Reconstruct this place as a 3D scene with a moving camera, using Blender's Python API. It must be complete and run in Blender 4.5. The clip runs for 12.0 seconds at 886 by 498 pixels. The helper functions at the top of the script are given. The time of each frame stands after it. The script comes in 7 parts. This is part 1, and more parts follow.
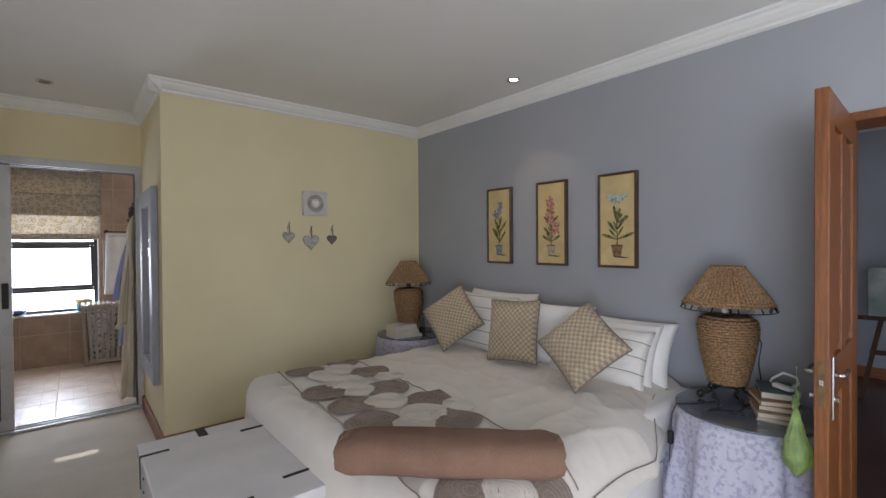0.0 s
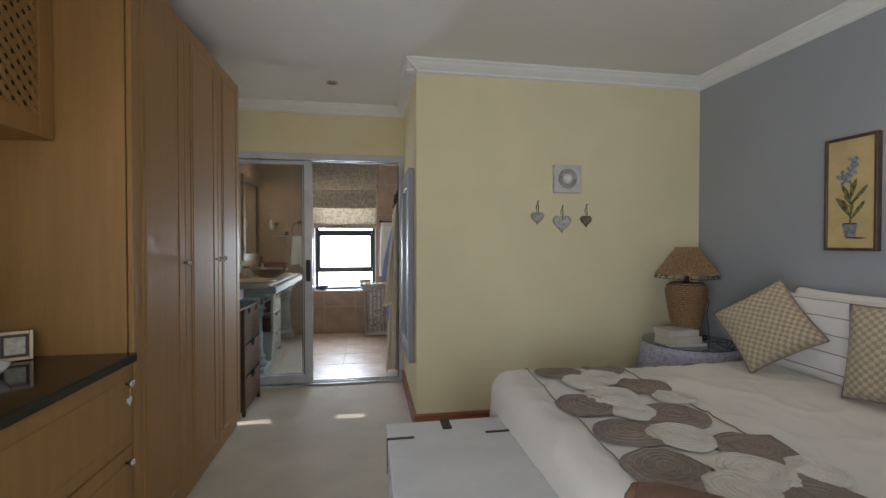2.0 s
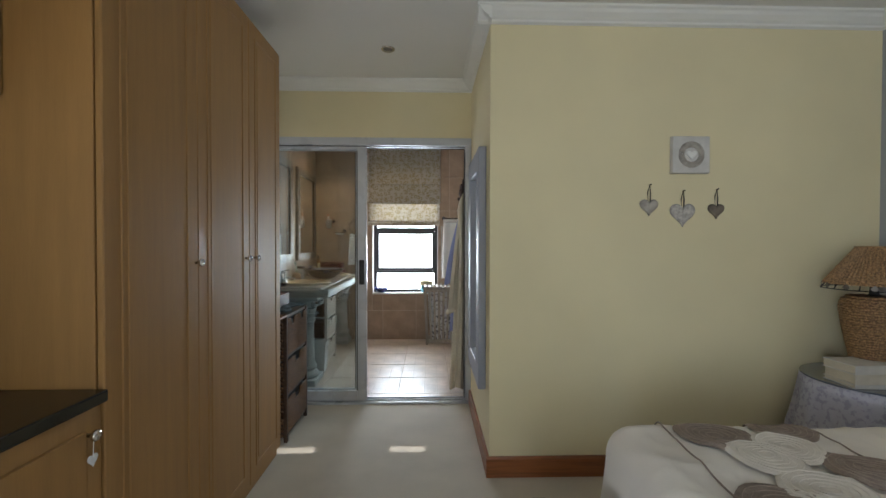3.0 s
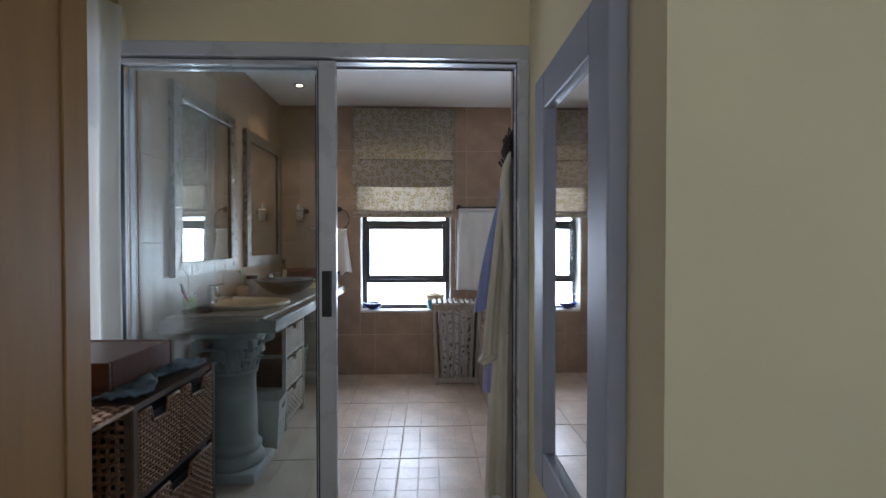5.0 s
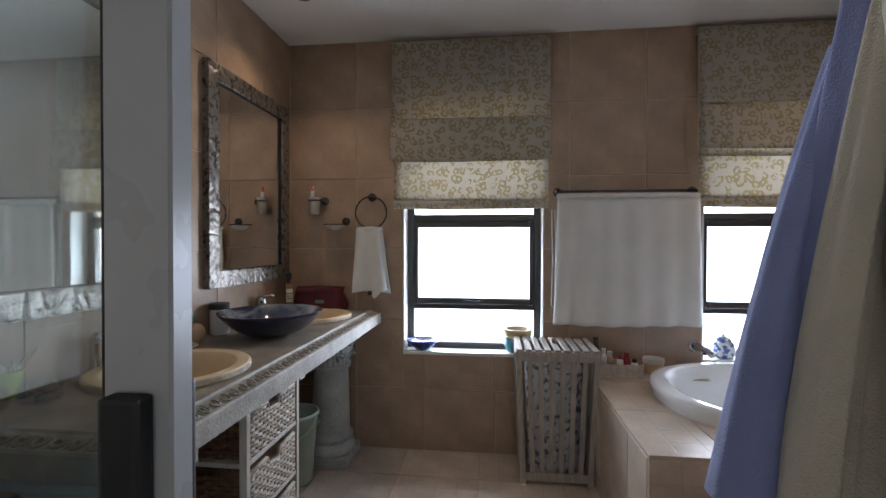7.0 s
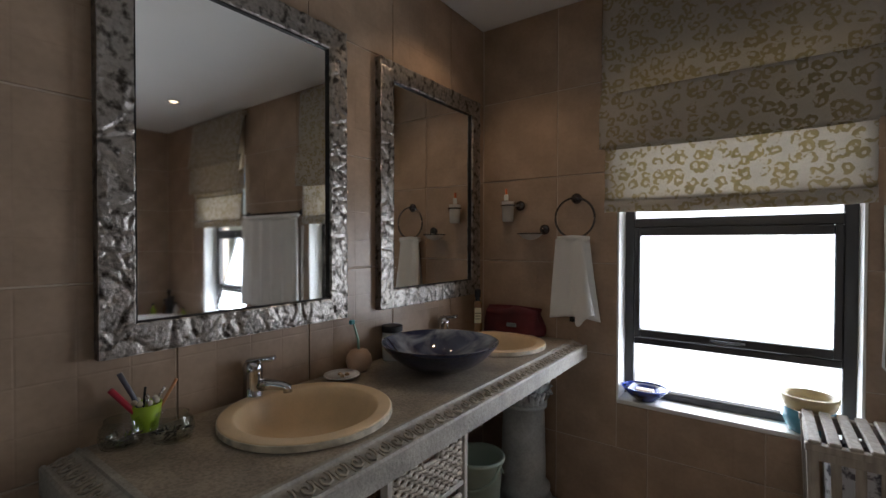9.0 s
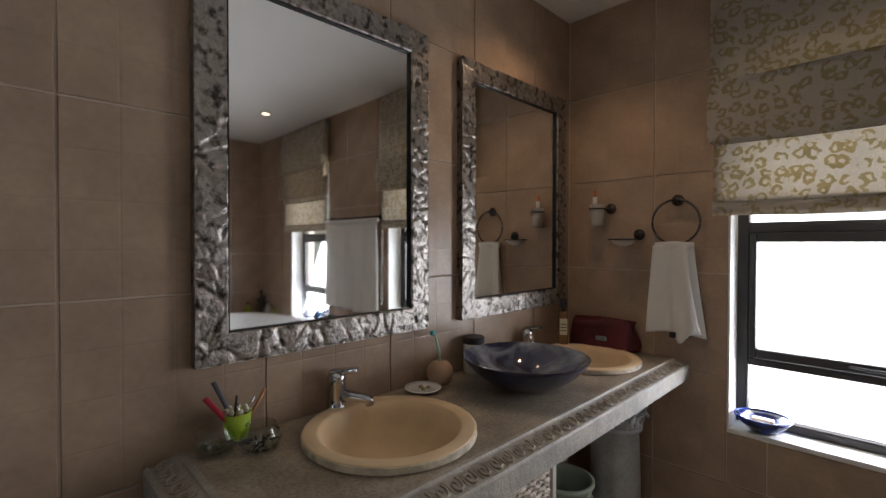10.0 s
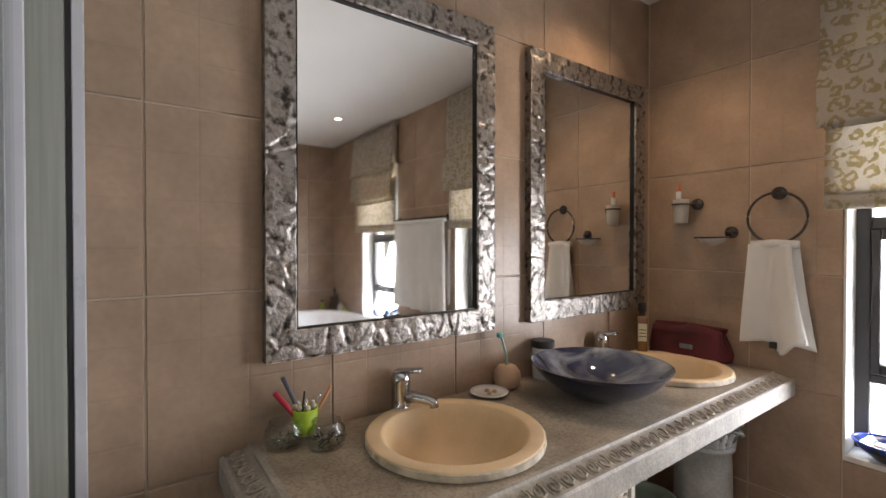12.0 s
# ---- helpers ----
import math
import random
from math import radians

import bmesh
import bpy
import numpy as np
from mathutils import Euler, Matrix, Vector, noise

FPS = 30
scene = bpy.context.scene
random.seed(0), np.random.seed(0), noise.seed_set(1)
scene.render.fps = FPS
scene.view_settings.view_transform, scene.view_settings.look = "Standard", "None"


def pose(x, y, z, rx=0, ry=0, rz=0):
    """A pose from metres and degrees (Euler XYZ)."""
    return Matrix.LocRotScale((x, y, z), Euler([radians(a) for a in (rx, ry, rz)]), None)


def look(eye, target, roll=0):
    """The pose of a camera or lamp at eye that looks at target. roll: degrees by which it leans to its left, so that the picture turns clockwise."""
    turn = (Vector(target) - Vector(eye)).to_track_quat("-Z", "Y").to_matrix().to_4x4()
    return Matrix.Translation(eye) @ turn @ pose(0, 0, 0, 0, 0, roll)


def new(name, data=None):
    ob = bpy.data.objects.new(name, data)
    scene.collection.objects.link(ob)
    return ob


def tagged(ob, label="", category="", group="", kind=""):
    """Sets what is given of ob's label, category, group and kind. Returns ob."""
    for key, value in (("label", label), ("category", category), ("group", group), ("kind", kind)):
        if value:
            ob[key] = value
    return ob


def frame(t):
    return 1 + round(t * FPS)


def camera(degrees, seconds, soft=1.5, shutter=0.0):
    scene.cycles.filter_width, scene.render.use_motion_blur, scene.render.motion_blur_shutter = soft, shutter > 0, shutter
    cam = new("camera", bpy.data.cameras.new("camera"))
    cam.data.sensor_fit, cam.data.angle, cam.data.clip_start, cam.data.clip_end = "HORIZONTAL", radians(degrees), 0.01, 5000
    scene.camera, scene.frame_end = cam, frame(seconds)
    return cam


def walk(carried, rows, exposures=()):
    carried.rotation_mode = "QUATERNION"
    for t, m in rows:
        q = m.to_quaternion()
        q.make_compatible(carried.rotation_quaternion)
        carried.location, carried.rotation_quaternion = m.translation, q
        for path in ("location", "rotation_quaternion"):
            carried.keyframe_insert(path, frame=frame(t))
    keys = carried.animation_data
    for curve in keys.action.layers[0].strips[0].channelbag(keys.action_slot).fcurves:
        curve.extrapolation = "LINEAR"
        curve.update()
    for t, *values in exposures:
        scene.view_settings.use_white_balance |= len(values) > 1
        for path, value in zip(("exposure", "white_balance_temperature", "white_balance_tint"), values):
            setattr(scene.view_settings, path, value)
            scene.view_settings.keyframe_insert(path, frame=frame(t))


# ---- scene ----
cam = camera(89.8, 12.0)
PATH = [
    (0, (0.22, -0.128, 1.424), (1.5, 1.409, 1.401), -0.4),
    (0.5, (0.215, -0.089, 1.421), (1.486, 1.455, 1.396), -0.4),
    (1, (0.301, 0.025, 1.385), (1.41, 1.689, 1.357), -0.4),
    (1.5, (0.366, 0.164, 1.343), (1.109, 2.021, 1.314), -0.2),
    (2, (0.358, 0.383, 1.311), (0.691, 2.355, 1.28), 0.0),
    (2.5, (0.364, 0.696, 1.301), (0.451, 2.694, 1.271), 0.1),
    (3, (0.362, 1.026, 1.29), (0.421, 3.025, 1.26), 0.1),
    (3.2, (0.364, 1.168, 1.289), (0.416, 3.167, 1.261), 0.1),
    (4.8, (0.294, 2.503, 1.275), (0.332, 4.503, 1.247), 0.1),
    (5, (0.259, 2.653, 1.272), (0.322, 4.652, 1.242), 0.0),
    (5.5, (0.262, 3.07, 1.303), (0.312, 5.069, 1.271), 0.0),
    (6, (0.275, 3.478, 1.301), (0.306, 5.478, 1.273), 0.0),
    (6.5, (0.247, 3.835, 1.295), (0.176, 5.834, 1.265), 0.0),
    (7, (0.166, 4.181, 1.292), (-0.06, 6.168, 1.271), 0.1),
    (7.2, (0.142, 4.267, 1.292), (-0.158, 6.244, 1.275), 0.1),
    (9, (0.174, 4.727, 1.366), (-1.002, 6.344, 1.337), 0.1),
    (9.5, (0.137, 4.758, 1.382), (-1.176, 6.266, 1.353), 0.1),
    (10, (0.093, 4.771, 1.394), (-1.335, 6.171, 1.367), 0.1),
    (10.5, (0.078, 4.785, 1.395), (-1.449, 6.077, 1.368), 0.0),
    (11, (0.067, 4.795, 1.391), (-1.516, 6.018, 1.366), 0.0),
    (11.5, (0.062, 4.803, 1.388), (-1.548, 5.989, 1.362), 0.0),
    (12, (0.061, 4.809, 1.386), (-1.564, 5.975, 1.363), 0.0),
]
EXPOSURES = [(0, -0.16, 6100, 18), (2.0, -0.16, 6100, 14), (2.5, -0.12, 6100, 11), (3.2, -0.12, 6000, 10), (5, -0.56, 5600, 15), (5.5, -0.7, 5750, 13), (6.5, -0.56, 5750, 13), (7.2, -0.83, 5900, 14), (8, -1.06, 6050, 14), (9, -1.4, 6250, 15), (9.5, -1.36, 6350, 16), (10, -1.05, 6550, 17), (10.5, -0.62, 6650, 18), (11, -0.28, 6700, 18), (12, -0.08, 6700, 18)]
walk(cam, [(t, look(eye, target, roll)) for t, eye, target, roll in PATH], EXPOSURES)

# ---- world and lights ----
world = bpy.data.worlds.new("world")
scene.world = world
world.use_nodes = True
wn = world.node_tree.nodes
sky = wn.new("ShaderNodeTexSky")
sky.sky_type = "NISHITA"
sky.sun_disc = False
sky.sun_elevation = radians(50)
sky.sun_rotation = radians(-90)
wn["Background"].inputs["Strength"].default_value = 0.12
world.node_tree.links.new(sky.outputs[0], wn["Background"].inputs[0])


def lamp(name, kind, m, energy, colour=(1, 1, 1), **more):
    data = bpy.data.lights.new(name, kind)
    data.energy, data.color = energy, colour
    if kind == "AREA":
        data.shape, data.size, data.size_y = "RECTANGLE", more["size"], more["size_y"]
    if kind == "SUN":
        data.angle = radians(0.5)
    if kind == "SPOT":
        data.spot_size, data.spot_blend, data.shadow_soft_size = radians(more["spot"]), 0.6, 0.03
    ob = new(name, data)
    ob.matrix_world = m
    return ob


SUN_W, BED_WEST_W, BED_SOUTH_W, BATH_WINDOW_W, HALL_W, SIDE_W, SPOT_W = 3.0, 88, 20, 46, 11, 3.0, 18
lamp("sun", "SUN", look((-6, 3.9, 7.5), (0, 3.9, 0)), SUN_W, (1, 0.95, 0.87))
# Two bedroom fill lamps, set in invented openings behind the camera.
lamp("bedroom_window_light", "AREA", look((-1.13, -1.1, 1.08), (3, -1.1, 1.08)), BED_WEST_W, (0.83, 0.91, 1.0), size=1.7, size_y=1.4)
lamp("bedroom_south_light", "AREA", look((1.95, -2.28, 1.3), (1.95, 3, 1.2)), BED_SOUTH_W, (0.80, 0.89, 1.0), size=1.45, size_y=1.85)
lamp("bath_window_light_left", "AREA", look((0.035, 7.16, 1.05), (0.035, 4, 2.0)), BATH_WINDOW_W, (0.84, 0.93, 1.0), size=0.8, size_y=0.85)
lamp("bath_window_light_right", "AREA", look((1.76, 7.16, 1.05), (1.76, 4, 2.0)), BATH_WINDOW_W, (0.84, 0.93, 1.0), size=0.7, size_y=0.85)
lamp("side_window_light", "AREA", look((-1.33, 4.15, 1.2), (0, 4.15, 1.2)), SIDE_W, (0.97, 0.98, 1.0), size=0.6, size_y=1.7)
# Fill lamp added out of view to brighten the hall.
lamp("hall_window_light", "AREA", look((5.2, -2.75, 1.4), (5.2, 0, 1.2)), HALL_W, (0.93, 0.97, 1.0), size=1.6, size_y=1.6)
for sx, sy, sz, watts, wide in ((-0.81, 6.38, 2.565, 1.3 * SPOT_W, 115), (1.68, 6.46, 2.565, SPOT_W, 80), (2.58, 1.93, 2.555, 0.45 * SPOT_W, 80)):
    lamp("downlight_bulb", "SPOT", look((sx, sy, sz - 0.006), (sx, sy, 0)), watts, (1.0, 0.72, 0.45), spot=wide)


# ---- materials ----
def mat(name, colour, rough=0.6, metal=0.0, vary=0.12, scale=6.0, grain=0.0, grain_scale=180.0, bump=0.0, bump_scale=80.0, stretch=(1, 1, 1), sheen=0.0, coat=0.0, second=None, spread=(0.35, 0.65), translucent=0.0):
    m = bpy.data.materials.new(name)
    m.use_nodes = True
    nt = m.node_tree
    n, l = nt.nodes, nt.links
    b = n["Principled BSDF"]
    b.inputs["Roughness"].default_value, b.inputs["Metallic"].default_value = rough, metal
    b.inputs["Sheen Weight"].default_value, b.inputs["Coat Weight"].default_value = sheen, coat
    co = n.new("ShaderNodeTexCoord")
    mp = n.new("ShaderNodeMapping")
    mp.inputs["Scale"].default_value = stretch
    l.new(co.outputs["Object"], mp.inputs[0])

    def noise_tex(sc, detail=4.0):
        t = n.new("ShaderNodeTexNoise")
        t.inputs["Scale"].default_value, t.inputs["Detail"].default_value = sc, detail
        l.new(mp.outputs[0], t.inputs["Vector"])
        return t

    big, fine = noise_tex(scale), noise_tex(grain_scale, 2.0)
    ramp = n.new("ShaderNodeValToRGB")
    dark = [c * (1 - vary) for c in colour] if second is None else list(second)
    ramp.color_ramp.elements[0].position, ramp.color_ramp.elements[1].position = spread
    ramp.color_ramp.elements[0].color, ramp.color_ramp.elements[1].color = (*dark, 1), (*[min(1, c * (1 + vary * 0.3)) for c in colour], 1)
    l.new(big.outputs["Fac"], ramp.inputs[0])
    out = ramp.outputs[0]
    if grain:
        mix = n.new("ShaderNodeMix")
        mix.data_type, mix.blend_type = "RGBA", "MULTIPLY"
        mix.inputs[0].default_value = grain
        l.new(out, mix.inputs[6])
        r2 = n.new("ShaderNodeValToRGB")
        r2.color_ramp.elements[0].position, r2.color_ramp.elements[1].position = 0.35, 0.6
        r2.color_ramp.elements[0].color = (0.45, 0.45, 0.45, 1)
        l.new(fine.outputs["Fac"], r2.inputs[0])
        l.new(r2.outputs[0], mix.inputs[7])
        out = mix.outputs[2]
    l.new(out, b.inputs["Base Color"])
    rr = n.new("ShaderNodeMapRange")
    rr.inputs[3].default_value, rr.inputs[4].default_value = max(0, rough - 0.06), min(1, rough + 0.06)
    l.new(big.outputs["Fac"], rr.inputs[0])
    l.new(rr.outputs[0], b.inputs["Roughness"])
    if bump:
        bp = n.new("ShaderNodeBump")
        bp.inputs["Strength"].default_value, bp.inputs["Distance"].default_value = bump, 0.004
        l.new(noise_tex(bump_scale, 3.0).outputs["Fac"], bp.inputs["Height"])
        l.new(bp.outputs[0], b.inputs["Normal"])
    if translucent:
        tr, mx = n.new("ShaderNodeBsdfTranslucent"), n.new("ShaderNodeMixShader")
        mx.inputs[0].default_value = translucent
        l.new(out, tr.inputs[0])
        l.new(b.outputs[0], mx.inputs[1])
        l.new(tr.outputs[0], mx.inputs[2])
        l.new(mx.outputs[0], n["Material Output"].inputs[0])
    return m


def nodes_of(m):
    nt = m.node_tree
    b = nt.nodes["Principled BSDF"]
    return nt, nt.nodes, nt.links, b


def colour_input(m):
    """The socket that feeds the base colour, so that a pattern can be mixed over it."""
    nt, n, l, b = nodes_of(m)
    link = b.inputs["Base Color"].links[0]
    src = link.from_socket
    l.remove(link)
    return src


def mix_over(m, src, fac, colour):
    nt, n, l, b = nodes_of(m)
    mx = n.new("ShaderNodeMix")
    mx.data_type = "RGBA"
    l.new(fac, mx.inputs[0])
    l.new(src, mx.inputs[6])
    mx.inputs[7].default_value = (*colour, 1)
    l.new(mx.outputs[2], b.inputs["Base Color"])
    return mx.outputs[2]


def tile_mat(name, colour, cell, rough=0.3, line=0.06, groove=0.3):
    """Glazed tile scored into small squares, counted from the tile's own corner; each tile a little different in tone."""
    m = mat(name, colour, rough, vary=0.2, scale=6, grain=0.14, grain_scale=60)
    nt, n, l, b = nodes_of(m)
    co, sep = n.new("ShaderNodeTexCoord"), n.new("ShaderNodeSeparateXYZ")
    l.new(co.outputs["Object"], sep.inputs[0])
    lines = []
    for axis in (0, 1):
        d = n.new("ShaderNodeMath")
        d.operation = "PINGPONG"
        d.inputs[1].default_value = cell / 2
        l.new(sep.outputs[axis], d.inputs[0])
        e = n.new("ShaderNodeMapRange")
        e.inputs[1].default_value, e.inputs[2].default_value = 0.0, 0.004
        e.inputs[3].default_value, e.inputs[4].default_value = 1.0, 0.0
        l.new(d.outputs[0], e.inputs[0])
        lines.append(e.outputs[0])
    both = n.new("ShaderNodeMath")
    both.operation = "MAXIMUM"
    l.new(lines[0], both.inputs[0])
    l.new(lines[1], both.inputs[1])
    soft = n.new("ShaderNodeMath")
    soft.operation = "MULTIPLY"
    soft.inputs[1].default_value = line
    l.new(both.outputs[0], soft.inputs[0])
    src = colour_input(m)
    info = n.new("ShaderNodeObjectInfo")
    tone = n.new("ShaderNodeMapRange")
    tone.inputs[3].default_value, tone.inputs[4].default_value = 0.965, 1.035
    l.new(info.outputs["Random"], tone.inputs[0])
    hs = n.new("ShaderNodeHueSaturation")
    l.new(src, hs.inputs["Color"])
    l.new(tone.outputs[0], hs.inputs["Value"])
    mix_over(m, hs.outputs[0], soft.outputs[0], [c * 0.45 for c in colour])
    bp = n.new("ShaderNodeBump")
    bp.invert = True
    bp.inputs["Strength"].default_value, bp.inputs["Distance"].default_value = groove, 0.0015
    l.new(both.outputs[0], bp.inputs["Height"])
    l.new(bp.outputs[0], b.inputs["Normal"])
    return m


def glass_mat(name, tint=(0.96, 0.98, 0.97), gloss=1.0, ior=1.45):
    """Thin clear glass: see-through, with the mirror image that its angle gives."""
    m = bpy.data.materials.new(name)
    m.use_nodes = True
    n, l = m.node_tree.nodes, m.node_tree.links
    n.remove(n["Principled BSDF"])
    fr, tr, gl, mx = n.new("ShaderNodeLayerWeight"), n.new("ShaderNodeBsdfTransparent"), n.new("ShaderNodeBsdfGlossy"), n.new("ShaderNodeMixShader")
    fr.inputs[0].default_value = 0.5
    pw, mr = n.new("ShaderNodeMath"), n.new("ShaderNodeMapRange")
    pw.operation = "POWER"
    pw.inputs[1].default_value = 4.0
    mr.inputs[3].default_value = ((ior - 1) / (ior + 1)) ** 2 * gloss
    l.new(fr.outputs["Facing"], pw.inputs[0])
    l.new(pw.outputs[0], mr.inputs[0])
    tr.inputs[0].default_value = (*tint, 1)
    gl.inputs["Roughness"].default_value = 0.02
    l.new(mr.outputs[0], mx.inputs[0])
    l.new(tr.outputs[0], mx.inputs[1])
    l.new(gl.outputs[0], mx.inputs[2])
    l.new(mx.outputs[0], n["Material Output"].inputs[0])
    return m


def glow_mat(name, colour, strength):
    m = bpy.data.materials.new(name)
    m.use_nodes = True
    n, l = m.node_tree.nodes, m.node_tree.links
    n.remove(n["Principled BSDF"])
    e = n.new("ShaderNodeEmission")
    e.inputs[0].default_value, e.inputs[1].default_value = (*colour, 1), strength
    l.new(e.outputs[0], n["Material Output"].inputs[0])
    return m


def floral_mat(name, cloth, motif, scale, translucent=0.35):
    """Printed cotton: rings and curls in one colour on a pale ground."""
    m = mat(name, cloth, 0.9, vary=0.08, scale=3, grain=0.25, grain_scale=420, bump=0.25, bump_scale=500, sheen=0.2)
    nt, n, l, b = nodes_of(m)
    co = n.new("ShaderNodeTexCoord")
    wob = n.new("ShaderNodeTexNoise")
    wob.inputs["Scale"].default_value = scale * 1.3
    l.new(co.outputs["Object"], wob.inputs["Vector"])
    add = n.new("ShaderNodeMix")
    add.data_type, add.blend_type = "RGBA", "LINEAR_LIGHT"
    add.inputs[0].default_value = 0.022
    l.new(co.outputs["Object"], add.inputs[6])
    l.new(wob.outputs["Color"], add.inputs[7])
    vor = n.new("ShaderNodeTexVoronoi")
    vor.inputs["Scale"].default_value = scale
    vor.voronoi_dimensions = "2D"
    vor.inputs["Randomness"].default_value = 0.75
    split, flat = n.new("ShaderNodeSeparateXYZ"), n.new("ShaderNodeCombineXYZ")
    l.new(add.outputs[2], split.inputs[0])
    l.new(split.outputs[0], flat.inputs[0])
    l.new(split.outputs[2], flat.inputs[1])
    l.new(flat.outputs[0], vor.inputs["Vector"])
    ring = n.new("ShaderNodeValToRGB")
    el = ring.color_ramp.elements
    el[0].position, el[0].color = 0.14, (0, 0, 0, 1)
    el[1].position, el[1].color = 0.62, (0, 0, 0, 1)
    for pos, v in ((0.20, 0.9), (0.40, 0.9), (0.46, 0.0)):
        el.new(pos).color = (v, v, v, 1)
    l.new(vor.outputs["Distance"], ring.inputs[0])
    cut = n.new("ShaderNodeTexNoise")
    cut.inputs["Scale"].default_value = scale * 1.5
    l.new(co.outputs["Object"], cut.inputs["Vector"])
    gate = n.new("ShaderNodeMapRange")
    gate.inputs[1].default_value, gate.inputs[2].default_value = 0.40, 0.46
    l.new(cut.outputs["Fac"], gate.inputs[0])
    mul = n.new("ShaderNodeMath")
    mul.operation = "MULTIPLY"
    l.new(ring.outputs[0], mul.inputs[0])
    l.new(gate.outputs[0], mul.inputs[1])
    out = mix_over(m, colour_input(m), mul.outputs[0], motif)
    tr, mx = n.new("ShaderNodeBsdfTranslucent"), n.new("ShaderNodeMixShader")
    mx.inputs[0].default_value = translucent
    l.new(out, tr.inputs[0])
    l.new(b.outputs[0], mx.inputs[1])
    l.new(tr.outputs[0], mx.inputs[2])
    l.new(mx.outputs[0], n["Material Output"].inputs[0])
    return m


def checker_mat(name, a, c, size):
    m = mat(name, a, 0.9, vary=0.1, scale=8, grain=0.35, grain_scale=350, bump=0.5, bump_scale=420, sheen=0.2)
    nt, n, l, b = nodes_of(m)
    co, ch = n.new("ShaderNodeTexCoord"), n.new("ShaderNodeTexChecker")
    mp = n.new("ShaderNodeMapping")
    mp.inputs["Scale"].default_value = (1, 1, 0.0)
    mp.inputs["Location"].default_value = (0.003, 0.003, 0.02)
    ch.inputs["Scale"].default_value = 1 / size
    ch.inputs[1].default_value, ch.inputs[2].default_value = (1, 1, 1, 1), (0, 0, 0, 1)
    l.new(co.outputs["Object"], mp.inputs[0])
    l.new(mp.outputs[0], ch.inputs[0])
    mix_over(m, colour_input(m), ch.outputs["Fac"], c)
    return m


def stripes_mat(name, base, line, pitch, axis="Y", wide=0.06, rough=0.85):
    m = mat(name, base, rough, vary=0.05, scale=6, grain=0.15, grain_scale=300, bump=0.2, bump_scale=300)
    nt, n, l, b = nodes_of(m)
    co, sep, md, lt = n.new("ShaderNodeTexCoord"), n.new("ShaderNodeSeparateXYZ"), n.new("ShaderNodeMath"), n.new("ShaderNodeMath")
    l.new(co.outputs["Object"], sep.inputs[0])
    md.operation, lt.operation = "FLOORED_MODULO", "LESS_THAN"
    md.inputs[1].default_value, lt.inputs[1].default_value = pitch, pitch * wide
    l.new(sep.outputs[axis], md.inputs[0])
    l.new(md.outputs[0], lt.inputs[0])
    mix_over(m, colour_input(m), lt.outputs[0], line)
    return m


YELLOW = mat("yellow_wall_paint", (0.77, 0.68, 0.435), 0.75, vary=0.05, scale=1.6, bump=0.12, bump_scale=160)
BLUE = mat("blue_grey_wall_paint", (0.355, 0.366, 0.388), 0.6, vary=0.06, scale=1.5, bump=0.12, bump_scale=160)
WHITE = mat("white_ceiling_paint", (0.80, 0.79, 0.76), 0.85, vary=0.03, scale=1.2, bump=0.08, bump_scale=120)
CORNICE = mat("white_cornice_paint", (0.80, 0.79, 0.75), 0.7, vary=0.03, scale=4)
CARPET = mat("cream_carpet", (0.60, 0.54, 0.44), 0.75, vary=0.10, scale=3, grain=0.15, grain_scale=300, bump=0.25, bump_scale=400)
REDWOOD = mat("red_brown_varnished_wood", (0.235, 0.074, 0.012), 0.45, vary=0.35, scale=9, stretch=(12, 12, 0.8), grain=0.3, grain_scale=30, coat=0.12)
SKIRT = mat("red_brown_skirting_wood", (0.30, 0.10, 0.03), 0.4, vary=0.3, scale=6, stretch=(0.8, 0.8, 14), coat=0.2)
HALLTILE = mat("dark_red_floor_tile", (0.10, 0.035, 0.022), 0.3, vary=0.3, scale=5, grain=0.2, grain_scale=80)
ALU = mat("white_coated_aluminium", (0.54, 0.55, 0.58), 0.28, vary=0.04, scale=5)
# Black plastic and rubber; also fills gaps and slots in place of their shade.
BLACK = mat("black_plastic_and_gap_shade", (0.015, 0.015, 0.016), 0.5)
BRONZE = mat("dark_bronze_window_aluminium", (0.045, 0.042, 0.042), 0.4, metal=0.3, vary=0.15)
MAPLE = mat("maple_veneer", (0.345, 0.185, 0.058), 0.55, vary=0.10, scale=4, stretch=(7, 7, 0.5), grain=0.08, grain_scale=40, coat=0.03)
GRANITE = mat("black_granite", (0.012, 0.012, 0.013), 0.08, vary=0.5, scale=90, grain=0.4, grain_scale=300)
STEEL = mat("brushed_steel", (0.62, 0.60, 0.57), 0.25, metal=1.0, vary=0.1)
CHROME = mat("chrome", (0.55, 0.56, 0.58), 0.13, metal=1.0, vary=0.05)
IRON = mat("black_wrought_iron", (0.02, 0.018, 0.017), 0.5, metal=0.6)
WALLTILE = tile_mat("scored_beige_wall_tile", (0.39, 0.275, 0.19), 0.11, 0.36)
FLOORTILE = tile_mat("scored_beige_floor_tile", (0.60, 0.49, 0.395), 0.113125, 0.34, 0.24, 0.8)
GROUT = mat("pale_grout", (0.52, 0.42, 0.325), 0.9, vary=0.06, scale=20)
MIRROR = mat("mirror_silver", (0.93, 0.94, 0.93), 0.0, metal=1.0, vary=0.0)
MIRROR.node_tree.nodes["Principled BSDF"].inputs["Roughness"].default_value = 0.0
PANE = glass_mat("window_glass", (0.97, 0.98, 0.98))
DAYLIGHT = glow_mat("bright_daylight_haze", (0.95, 0.98, 1.0), 9.0)
